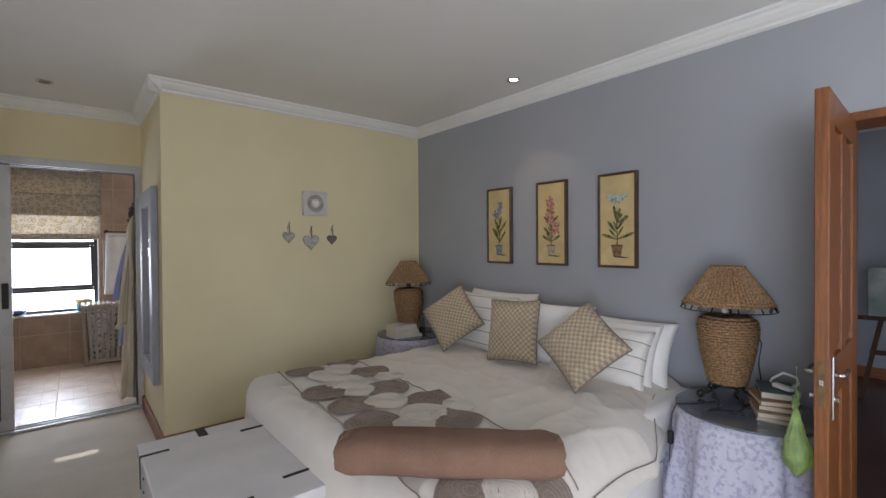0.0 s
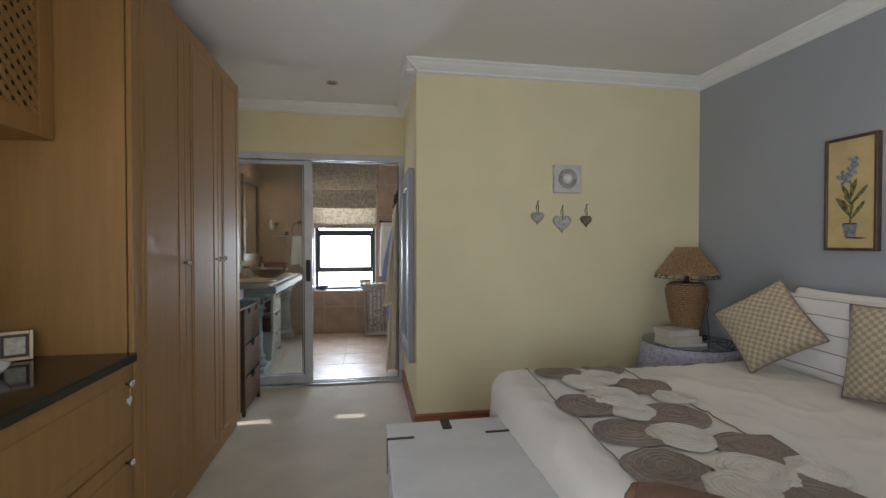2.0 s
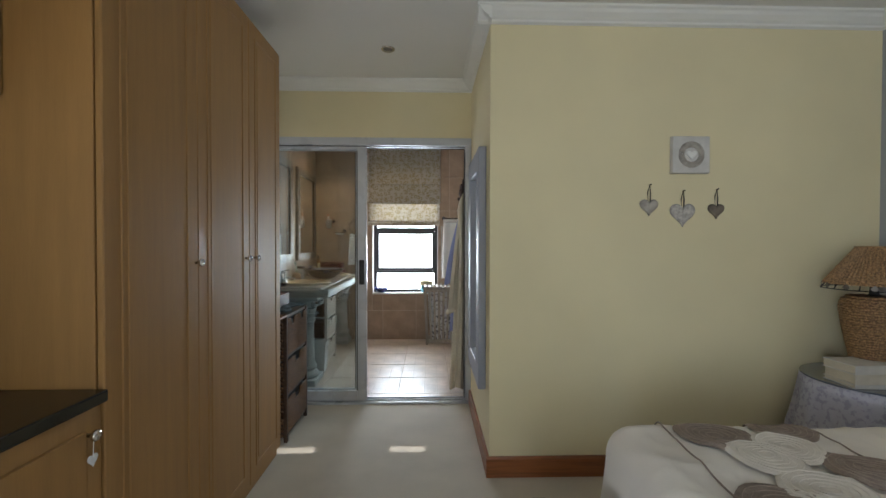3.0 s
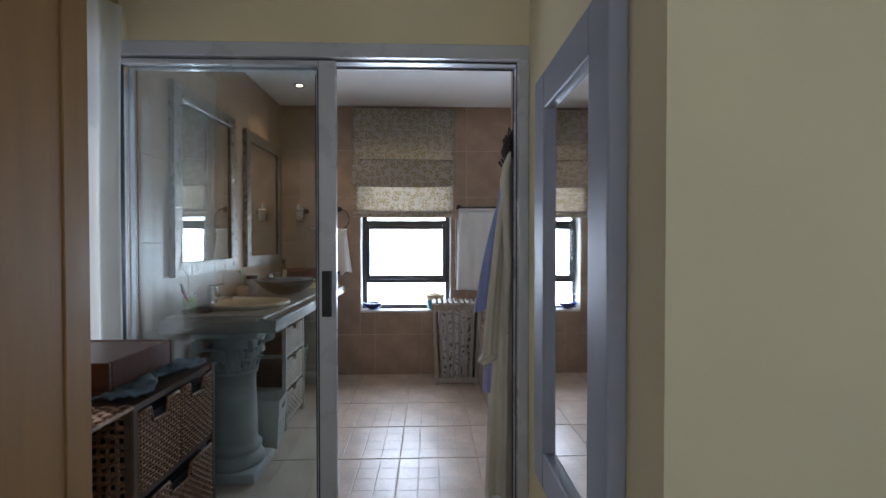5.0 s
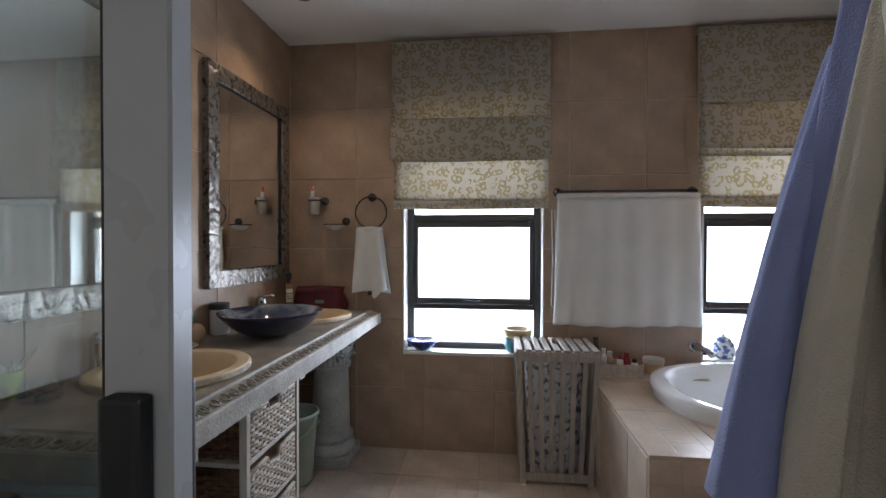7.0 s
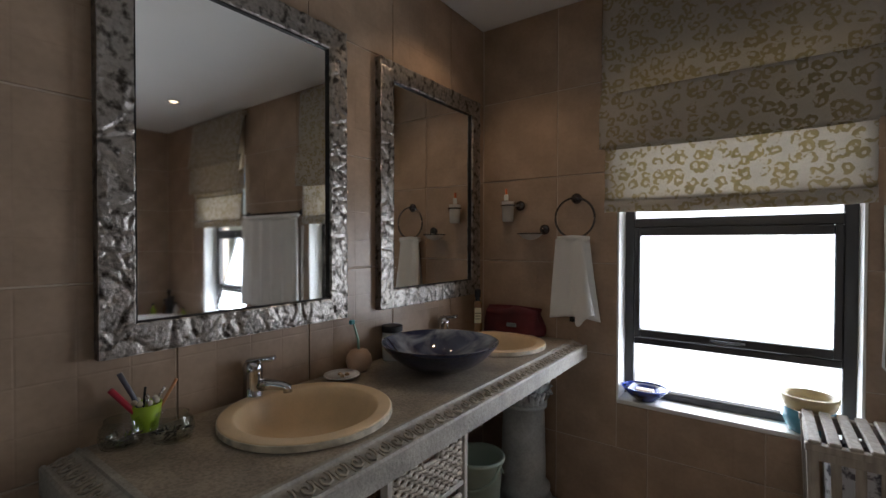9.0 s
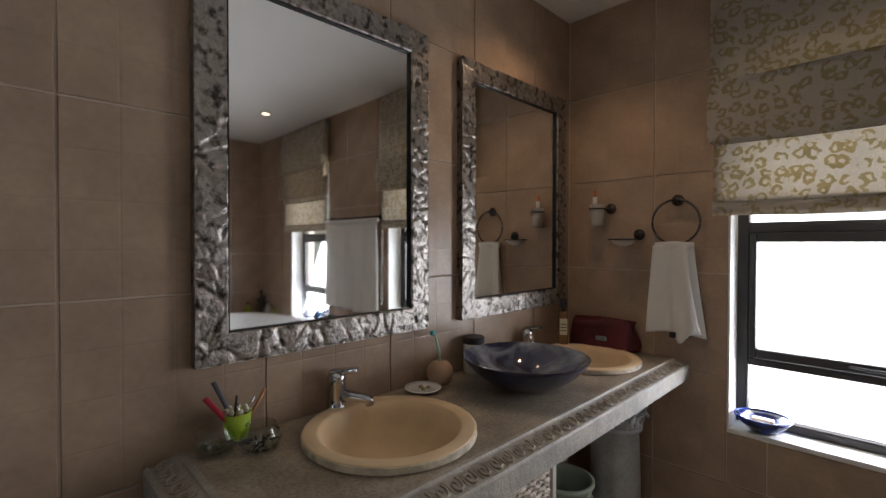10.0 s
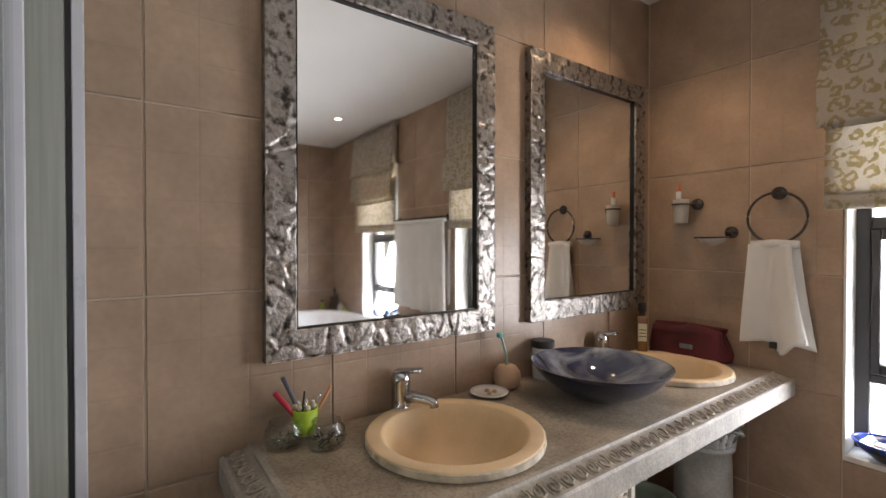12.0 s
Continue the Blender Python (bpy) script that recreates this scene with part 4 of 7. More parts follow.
def botanical(y, z0, z1, kind, label):
    w, h = 0.262, z1 - z0
    ob = thing("framed_print", label, "picture", (XE - 0.002, y, z0), group="botanical prints")
    f = 0.016
    bm = boxes((-0.032, 0, -w / 2, -w / 2 + f, 0, h), (-0.032, 0, w / 2 - f, w / 2, 0, h), (-0.032, 0, -w / 2 + f, w / 2 - f, 0, f), (-0.032, 0, -w / 2 + f, w / 2 - f, h - f, h), bevel=0.003)
    part("frame", bm, WALNUT, ob)
    part("print", boxes((-0.022, -0.004, -w / 2 + f, w / 2 - f, f, h - f)), PARCH, ob, "yellowed paper print of a potted flower")
    g = bmesh.new()
    flat_shape(g, [(-0.004, 0.14), (0.004, 0.14), (0.006, 0.36), (-0.001, 0.36)], -0.0232)
    leaves = {"blue": [(0.18, 35, 0.12), (0.16, -35, 0.12), (0.23, 55, 0.09), (0.24, -40, 0.13), (0.27, -15, 0.11), (0.26, 25, 0.10)], "red": [(0.17, 60, 0.09), (0.17, -60, 0.09), (0.21, 45, 0.09), (0.22, -45, 0.10), (0.30, 50, 0.08), (0.30, -50, 0.08), (0.36, 40, 0.06), (0.25, 5, 0.1)], "pale": [(0.18, 72, 0.11), (0.18, -70, 0.12), (0.22, 40, 0.10), (0.24, -35, 0.11), (0.28, -60, 0.09), (0.29, 12, 0.11), (0.28, -12, 0.10)]}[kind]
    for k, (zz, ang, ln) in enumerate(leaves):
        petal(g, (0, zz), ln, 0.020, ang, -0.0236 - 0.0002 * k)
        petal(g, (0.004 * (k % 3 - 1), zz + 0.012), ln * 0.7, 0.014, ang * 0.6 + 12 * (k % 2), -0.0237 - 0.0002 * k)
    part("printed_leaves", g, LEAF, ob, "printed green leaves and stem")
    g = bmesh.new()
    rng = random.Random(kind)
    if kind == "red":
        spots = [(rng.uniform(-0.04, 0.04) * (1.3 - k / 12), 0.23 + k * 0.021) for k in range(12)]
    elif kind == "blue":
        spots = [(-0.02, 0.38), (0.012, 0.43), (0.022, 0.47), (-0.035, 0.395)]
    else:
        spots = [(0, 0.43), (-0.035, 0.465), (0.04, 0.46), (0.005, 0.455), (-0.012, 0.44), (0.02, 0.445)]
    i = 0
    for c in spots:
        for q in range(5):
            petal(g, c, 0.024 + rng.random() * 0.018, 0.018, 72 * q + rng.uniform(-20, 20) if kind != "pale" else 110 + 35 * q, -0.0260 - 0.0001 * i)
            i += 1
    part("printed_flower", g, PETALS[kind], ob, "printed " + {"blue": "blue iris", "red": "red and pink", "pale": "pale blue"}[kind] + " flower")
    g = bmesh.new()
    flat_shape(g, [(-0.026, 0.072), (0.026, 0.072), (0.036, 0.13), (0.04, 0.135), (0.04, 0.146), (-0.04, 0.146), (-0.04, 0.135), (-0.036, 0.13)], -0.0252)
    part("printed_pot", g, POTS[kind], ob)
    g = bmesh.new()
    flat_shape(g, [(-0.02, 0.066), (0.05, 0.062), (0.085, 0.068), (0.03, 0.073), (-0.02, 0.073)], -0.0246)
    flat_shape(g, [(-0.034, 0.140), (0.034, 0.140), (0.030, 0.147), (-0.030, 0.147)], -0.0254)
    part("printed_ink", g, WALNUT, ob, "dark printed ink strokes")
    return ob


botanical(2.335, 1.265, 1.868, "blue", "framed print of a blue iris in a pot")
botanical(1.828, 1.265, 1.868, "red", "framed print of red hollyhocks in a pot")
botanical(1.325, 1.265, 1.866, "pale", "framed print of a pale blue flower in a pot")


def heart_outline(s, n=28):
    pts = []
    for k in range(n):
        t = 2 * math.pi * k / n
        pts.append((s * 0.0325 * 16 * math.sin(t) ** 3, s * 0.0325 * (13 * math.cos(t) - 5 * math.cos(2 * t) - 2 * math.cos(3 * t) - math.cos(4 * t))))
    return pts


def heart_mesh(s, t, y=0.0):
    """A padded heart that faces -y."""
    bm = bmesh.new()
    out = heart_outline(s)
    levels = [(1.0, 0), (1.0, t * 0.5), (0.9, t * 0.85), (0.6, t)]
    rings = [[bm.verts.new((k * a, y - d, k * b)) for a, b in out] for k, d in levels]
    for r0, r1 in zip(rings, rings[1:]):
        for k in range(len(out)):
            bm.faces.new((r0[k], r0[(k + 1) % len(out)], r1[(k + 1) % len(out)], r1[k]))
    bm.faces.new(rings[0])
    bm.faces.new(rings[-1])
    return bm


HGREY = mat("grey_washed_heart_wood", (0.42, 0.38, 0.33), 0.8, vary=0.3, scale=25, bump=0.6, bump_scale=60)
HPALE = mat("pale_carved_heart_wood", (0.52, 0.48, 0.44), 0.8, vary=0.35, scale=50, bump=1.0, bump_scale=90)
HDARK = mat("weathered_brown_heart_wood", (0.20, 0.16, 0.12), 0.8, vary=0.3, scale=25, bump=0.5, bump_scale=60)
for x, zc, s, m, lab in ((1.567, 1.490, 0.098, HGREY, "grey-washed hanging heart on a loop"), (1.755, 1.452, 0.135, HPALE, "large pale carved hanging heart on a loop"), (1.944, 1.470, 0.088, HDARK, "small weathered brown hanging heart on a loop")):
    ob = thing("hanging_heart", lab, "ornament", (x, YH - 0.002, zc), group="hearts on the wall")
    part("heart", heart_mesh(s, 0.018), m, ob, smooth=False)
    top = s * 0.0325 * 5
    loop = [(-0.006, -0.008, top), (-0.008, -0.006, top + 0.06), (0.004, -0.005, top + 0.1), (0.008, -0.006, top + 0.06), (0.006, -0.008, top)]
    part("string_loop", tube(loop, 0.003, 6), IRON, ob, "dark string loop")
    part("nail", tube([(0.004, 0, top + 0.1), (0.006, -0.02, top + 0.104)], 0.003, 6), IRON, ob)
plaque = thing("heart_plaque", "square white plaque with a heart in a grey wreath", "wall plaque", (1.785, YH - 0.002, 1.77))
part("board", boxes((-0.103, 0.103, -0.035, 0, -0.1, 0.1), bevel=0.003), mat("plaque_white_wash", (0.62, 0.60, 0.57), 0.8, vary=0.12, scale=14), plaque)
wreath = bmesh.new()
for k in range(5):
    tube([((0.043 + 0.009 * k * 0.7) * (1 + 0.05 * noise.noise((k, a, 1))) * math.cos(a), -0.036 - 0.002 * (k % 2), (0.043 + 0.0063 * k) * math.sin(a)) for a in np.linspace(0, 2 * math.pi, 33)[:-1]], 0.0045, 5, wreath, closed=True)
part("wreath", wreath, HGREY, plaque, "grey rope wreath")
bm = heart_mesh(0.055, 0.006, -0.036)
part("heart", bm, CORNICE, plaque, "small white heart")


# ---- corridor: sliding door, curtain, mirror, basket chest ----
SLIDEGLASS = glass_mat("sliding_door_glass", (0.925, 0.95, 0.945), gloss=2.3)
slider = tagged(new("sliding_door"), "white aluminium sliding glass door, half open", "sliding door", kind="structure")
FX0, FX1, FZ = XW + 0.002, XC, 2.115
part("frame_head", boxes((FX0, FX1, YD - 0.006, YD + 0.125, 2.055, FZ), bevel=0.003), ALU, slider)
part("frame_jamb", boxes((FX0, FX0 + 0.088, YD - 0.006, YD + 0.06, 0.026, 2.055), bevel=0.003), ALU, slider)
part("frame_jamb", boxes((FX1 - 0.046, FX1 - 0.001, YD - 0.006, YD + 0.125, 0.026, 2.055), bevel=0.003), ALU, slider)
part("track", boxes((FX0, FX1 - 0.001, YD - 0.006, YD + 0.125, 0.0, 0.016), (FX0, FX1 - 0.001, YD + 0.035, YD + 0.042, 0.016, 0.026), (FX0, FX1 - 0.001, YD + 0.088, YD + 0.095, 0.016, 0.026)), ALU, slider)
part("frame_flange", boxes((FX0, FX0 + 0.014, YD + 0.163, YD + 0.184, 0.026, 2.055), bevel=0.002), ALU, slider)
part("seal", boxes((FX0, FX0 + 0.012, YD + 0.1535, YD + 0.1625, 0.03, 2.05)), BLACK, slider, "black rubber seal")
# Opaque strip; its streaked grey-green paints the pane's grazing reflection.
part("side_glass", boxes((FX0, FX0 + 0.012, YD + 0.0605, YD + 0.153, 0.03, 2.05), bevel=0.002), mat("painted_green_reflection", (0.34, 0.36, 0.31), 0.3, vary=0.12, scale=9, stretch=(12, 12, 0.3), coat=0.3), slider, "narrow side strip painted as the grey-green reflection in the glass")
for y in (YD + 0.03, YD + 0.108):
    part("seal", boxes((FX1 - 0.05, FX1 - 0.0465, y, y + 0.008, 0.03, 2.05)), BLACK, slider, "black rubber seal")
    part("seal", boxes((FX0 + 0.046, FX1 - 0.05, y, y + 0.008, 2.049, 2.0545)), BLACK, slider, "black rubber seal")
for y0, x0, x1 in ((YD + 0.012, -1.052, -0.139), (YD + 0.072, -1.046, -0.186)):
    pn = new("door_panel")
    pn.parent = slider
    s = 0.052 if y0 < YD + 0.05 else 0.036
    part("edge_seal", boxes((x0, x0 + s * 0.2, y0, y0 + 0.032, 0.028, 2.047), bevel=0.002), BLACK if y0 < YD + 0.05 else ALU, pn, "narrow edge strip")
    part("stile", boxes((x1 - s * 1.4, x1, y0, y0 + 0.032, 0.028, 2.047), bevel=0.003), ALU, pn)
    part("rail", boxes((x0 + s * 0.2, x1 - s * 1.4, y0, y0 + 0.032, 0.028, 0.105), bevel=0.003), ALU, pn)
    part("rail", boxes((x0 + s * 0.2, x1 - s * 1.4, y0, y0 + 0.032, 2.026, 2.047), bevel=0.003), ALU, pn)
    g = part("pane", boxes((x0 + s * 0.15, x1 - s * 1.3, y0 + 0.013, y0 + 0.018, 0.1, 2.029)), SLIDEGLASS, pn, "clear glass pane")
    part("gasket", boxes((x1 - s * 1.4 - 0.006, x1 - s * 1.4 - 0.0005, y0 + 0.006, y0 + 0.026, 0.106, 2.011)), BLACK, pn)
part("door_pull", boxes((-0.196, -0.156, YD - 0.012, YD + 0.011, 0.955, 1.150), bevel=0.005, segments=2), BLACK, slider, "black door pull")
part("door_pull", boxes((-0.190, -0.150, YD + 0.045, YD + 0.064, 0.955, 1.150), bevel=0.005, segments=2), BLACK, slider, "black door pull")

curtain = thing("curtain", "sheer white curtain hanging over the side window", "curtain", (0, 0, 0))


def curtain_point(u, v):
    y = 3.78 + u * 0.775
    w = 0.024 * math.sin(u * 46) + 0.012 * math.sin(u * 19 + 1)
    gather = 1 - 0.10 * math.sin(v * 3.1)
    return Vector((XW + 0.108 + w * (0.6 + 0.4 * (1 - v)), 4.30 + (y - 4.30) * gather, 0.05 + v * 2.2))


cloth = part("cloth", sheet(curtain_point, 110, 16), SHEER, curtain, smooth=True)
part("rail", tube([(XW + 0.108, 3.74, 2.27), (XW + 0.108, 4.553, 2.27)], 0.011, 10), STEEL, curtain, "metal curtain rail")
side_window = tagged(new("window_3"), "narrow side window behind a sheer curtain", "window", kind="structure")
for dims in ((XW - 0.12, XW - 0.08, 3.735, 3.745, 0.25, 2.1), (XW - 0.12, XW - 0.08, 4.455, 4.50, 0.25, 2.1), (XW - 0.12, XW - 0.08, 3.745, 4.455, 0.25, 0.295), (XW - 0.12, XW - 0.08, 3.745, 4.455, 2.055, 2.1)):
    part("window_frame", boxes(dims, bevel=0.003), BRONZE, side_window)
pane = part("pane", boxes((XW - 0.102, XW - 0.098, 3.742, 4.46, 0.29, 2.06)), PANE, side_window)
pane.visible_shadow = False

GREYFRAME = mat("grey_painted_mirror_frame", (0.31, 0.325, 0.38), 0.5, vary=0.08, scale=6)


cm = thing("wall_mirror", "tall mirror in a wide grey-painted wooden frame", "mirror", (XC - 0.001, 4.268, 0.430), -90)
CMW, CMH, CF = 0.668, 1.418, 0.125
part("mirror_glass", boxes((CF * 0.9, CMW - CF * 0.9, -0.022, -0.014, CF * 0.9, CMH - CF * 0.9)), MIRROR, cm, "silvered mirror glass")
for dims in ((0, CF, -0.045, 0, 0, CMH), (CMW - CF, CMW, -0.045, 0, 0, CMH), (CF, CMW - CF, -0.044, 0, 0, CF), (CF, CMW - CF, -0.044, 0, CMH - CF, CMH)):
    part("frame_side", boxes(dims, bevel=0.008, segments=3), GREYFRAME, cm)


def weave_panel(bm, w, h, rows, cols, r, m, notch=None):
    """A woven basket side in the x-z plane, facing -y: strands that pass before and behind upright stakes."""
    amp = r * 0.75
    for k in range(rows):
        z = h * (k + 0.5) / rows
        runs = [(0.0, w)]
        if notch and z > h - notch[1]:
            runs = [(0.0, w / 2 - notch[0] / 2), (w / 2 + notch[0] / 2, w)]
        for x0, x1 in runs:
            n = max(2, int(round((x1 - x0) / w * cols * 2)))
            pts = []
            for i in range(n + 1):
                x = x0 + (x1 - x0) * i / n
                pts.append(m @ Vector((x, amp * math.sin(math.pi * (x / w * cols) + math.pi * (k % 2)), z + 0.12 * r * math.sin(7 * x / w + k))))
            tube(pts, r, 4, bm)
    for i in range(cols + 1):
        x = w * i / cols
        top = h - (notch[1] if notch and abs(x - w / 2) < notch[0] / 2 else 0)
        tube([m @ Vector((x, 0, 0)), m @ Vector((x, 0, top))], r * 0.8, 4, bm)


def basket_drawer(parent, m, w, h, d, material, name="basket", notch=None, rows=9, cols=12, inner=None):
    # Solid dark core in place of the shade inside a hollow basket.
    bk = part(name, boxes((0.004, w - 0.004, 0.008, d, 0.0, h - 0.02)), inner or BLACK, parent, "solid dark core standing in for the shaded basket inside")
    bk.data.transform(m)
    bm = bmesh.new()
    weave_panel(bm, w, h, rows, cols, h / rows * 0.46, m, notch)
    tagged(part("woven_front", bm, material, bk, "woven basket front", smooth=True), kind="stuff")
    rim = bmesh.new()
    if notch:
        a, b = w / 2 - notch[0] / 2, w / 2 + notch[0] / 2
        tube([m @ Vector(p) for p in ((0, 0, h), (a, 0, h), (a + 0.012, 0, h - notch[1]), (b - 0.012, 0, h - notch[1]), (b, 0, h), (w, 0, h))], h / rows * 0.5, 6, rim)
    else:
        tube([m @ Vector((0, 0, h)), m @ Vector((w, 0, h))], h / rows * 0.5, 6, rim)
    part("rim", rim, material, bk, smooth=True)
    return bk


bchest = thing("basket_chest", "dark frame chest with brown woven basket drawers by the curtain", "basket chest", (0, 0, 0))
KX0, KX1, KY0, KY1, KZ = -1.0, -0.550, 3.885, 4.355, 0.82
BASKET = mat("brown_basket_cane", (0.27, 0.145, 0.07), 0.55, vary=0.5, scale=80, grain=0.5, grain_scale=200)
DKW = mat("dark_stained_cane", (0.075, 0.04, 0.022), 0.5, vary=0.3, scale=20)
for x in (KX0, KX1 - 0.025):
    for y in (KY0, KY1 - 0.025):
        part("post", boxes((x, x + 0.025, y, y + 0.025, 0, KZ), bevel=0.004), DKW, bchest)
for z in (0.04, 0.29, 0.54, KZ - 0.02):
    part("rail_shelf", boxes((KX0 + 0.025, KX1 - 0.008, KY0 + 0.004, KY1 - 0.004, z, z + 0.018)), DKW, bchest)
side = bmesh.new()
weave_panel(side, KX1 - KX0 - 0.05, KZ - 0.05, 30, 16, 0.009, Matrix.Translation((KX0 + 0.025, KY0 + 0.012, 0.03)))
part("woven_side", side, BASKET, bchest, "woven dark wicker side", smooth=True)
top = bmesh.new()
weave_panel(top, KX1 - KX0, KY1 - KY0, 30, 18, 0.008, Matrix.Translation((KX0, KY0, KZ)) @ Matrix.Rotation(math.pi / 2, 4, "X") @ Matrix.Scale(-1, 4, (0, 1, 0)))
part("woven_top", top, BASKET, bchest, "woven wicker top", smooth=True)
for z, h in ((0.062, 0.21), (0.312, 0.21)):
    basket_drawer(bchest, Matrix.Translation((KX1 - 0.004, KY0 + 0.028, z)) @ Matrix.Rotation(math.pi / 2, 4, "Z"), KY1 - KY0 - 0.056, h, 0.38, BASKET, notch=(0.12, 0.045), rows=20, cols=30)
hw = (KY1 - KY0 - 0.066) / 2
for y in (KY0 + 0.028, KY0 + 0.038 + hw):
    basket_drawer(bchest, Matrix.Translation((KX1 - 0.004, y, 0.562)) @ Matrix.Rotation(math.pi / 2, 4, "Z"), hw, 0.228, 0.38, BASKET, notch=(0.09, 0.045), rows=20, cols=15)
tray = thing("wooden_tray", "red-brown wooden tray box lying on the basket chest", "tray", (-0.978, 3.935, KZ + 0.018))
TRAYWOOD = mat("red_brown_tray_wood", (0.12, 0.036, 0.014), 0.42, vary=0.3, scale=8, stretch=(1, 10, 10), coat=0.12)
part("base", boxes((0, 0.33, 0.0, 0.315, 0, 0.01)), TRAYWOOD, tray)
for dims in ((0, 0.33, 0, 0.014, 0.01, 0.092), (0, 0.33, 0.301, 0.315, 0.01, 0.092), (0, 0.014, 0.014, 0.301, 0.01, 0.092), (0.316, 0.33, 0.014, 0.301, 0.01, 0.092)):
    part("side", boxes(dims, bevel=0.003), TRAYWOOD, tray)
part("lid", boxes((0.0145, 0.3155, 0.0145, 0.3005, 0.076, 0.088), bevel=0.002), TRAYWOOD, tray)


def rag_point(u, v):
    x, y = -0.665 + u * (0.085 + 0.03 * math.sin(v * 9)), 3.895 + v * 0.42
    return Vector((x, y, KZ + 0.012 + 0.030 * abs(noise.noise((x * 22, y * 17, 4))) + 0.012 * abs(noise.noise((x * 60, y * 40, 1)))))


rag = part("cloth", sheet(rag_point, 12, 36, 0.006), mat("blue_grey_cloth", (0.12, 0.17, 0.21), 0.9, vary=0.4, scale=18, bump=0.6, bump_scale=120), None, smooth=True)
tagged(rag, "crumpled blue-grey cloth on the basket chest", "cloth")


# ---- bathroom: windows and blinds ----
DIM_LAYER = mat("blind_dimming_layer", (0.80, 0.73, 0.60), 0.9, vary=0.05, translucent=0.8)
SILL = mat("white_painted_sill", (0.74, 0.73, 0.70), 0.5, vary=0.06, scale=8)


def bath_window(name, hole, label):
    x0, x1, z0, z1 = hole
    ob = tagged(new(name), label, "window", kind="structure")
    y0, y1 = YB + 0.12, YB + 0.165
    s = 0.05
    for dims in ((x0, x0 + s, y0, y1, z0 + 0.02, z1), (x1 - s, x1, y0, y1, z0 + 0.02, z1), (x0 + s, x1 - s, y0, y1, z0 + 0.02, z0 + 0.055), (x0 + s, x1 - s, y0, y1, z1 - s, z1), (x0 + s, x1 - s, y0 - 0.004, y1, 0.872, 0.905), (x0 + s, x1 - s, y0, y1, 1.44, 1.485)):
        part("window_frame", boxes(dims, bevel=0.004), BRONZE, ob)
    sash = new("sash")
    sash.parent = ob
    for dims in ((x0 + s, x0 + s + 0.028, y0 - 0.012, y1 - 0.01, 0.906, 1.44), (x1 - s - 0.028, x1 - s, y0 - 0.012, y1 - 0.01, 0.906, 1.44), (x0 + s + 0.028, x1 - s - 0.028, y0 - 0.012, y1 - 0.01, 0.906, 0.946), (x0 + s + 0.028, x1 - s - 0.028, y0 - 0.012, y1 - 0.01, 1.40, 1.44)):
        part("sash_frame", boxes(dims, bevel=0.004), BRONZE, sash)
    for dims in ((x0 + s, x1 - s, y0 + 0.02, y0 + 0.024, z0 + 0.05, 0.875), (x0 + s, x1 - s, y0 + 0.01, y0 + 0.014, 0.94, 1.405), (x0 + s, x1 - s, y0 + 0.02, y0 + 0.024, 1.48, z1 - s)):
        p = part("pane", boxes(dims), PANE, ob, "frosted bright pane")
        p.visible_shadow = False
    mx = (x0 + x1) / 2
    part("window_stay", tube([(mx - 0.06, y0 - 0.016, 0.93), (mx, y0 - 0.024, 0.927), (mx + 0.07, y0 - 0.016, 0.929)], 0.006, 8), BRONZE, ob, smooth=True)
    part("window_sill", boxes((x0 + 0.001, x1 - 0.001, YB - 0.004, y0 + 0.03, z0 + 0.001, z0 + 0.02), bevel=0.002), SILL, ob, "white window sill")
    part("reveal", boxes((x0, x0 + 0.008, YB - 0.001, y0, z0 + 0.02, z1), (x1 - 0.008, x1, YB - 0.001, y0, z0 + 0.02, z1)), SILL, ob, "white painted reveal")
    return ob


bath_window("window_1", W1, "dark aluminium bathroom window with a tilted top sash")
bath_window("window_2", W2, "dark aluminium bathroom window above the bath")


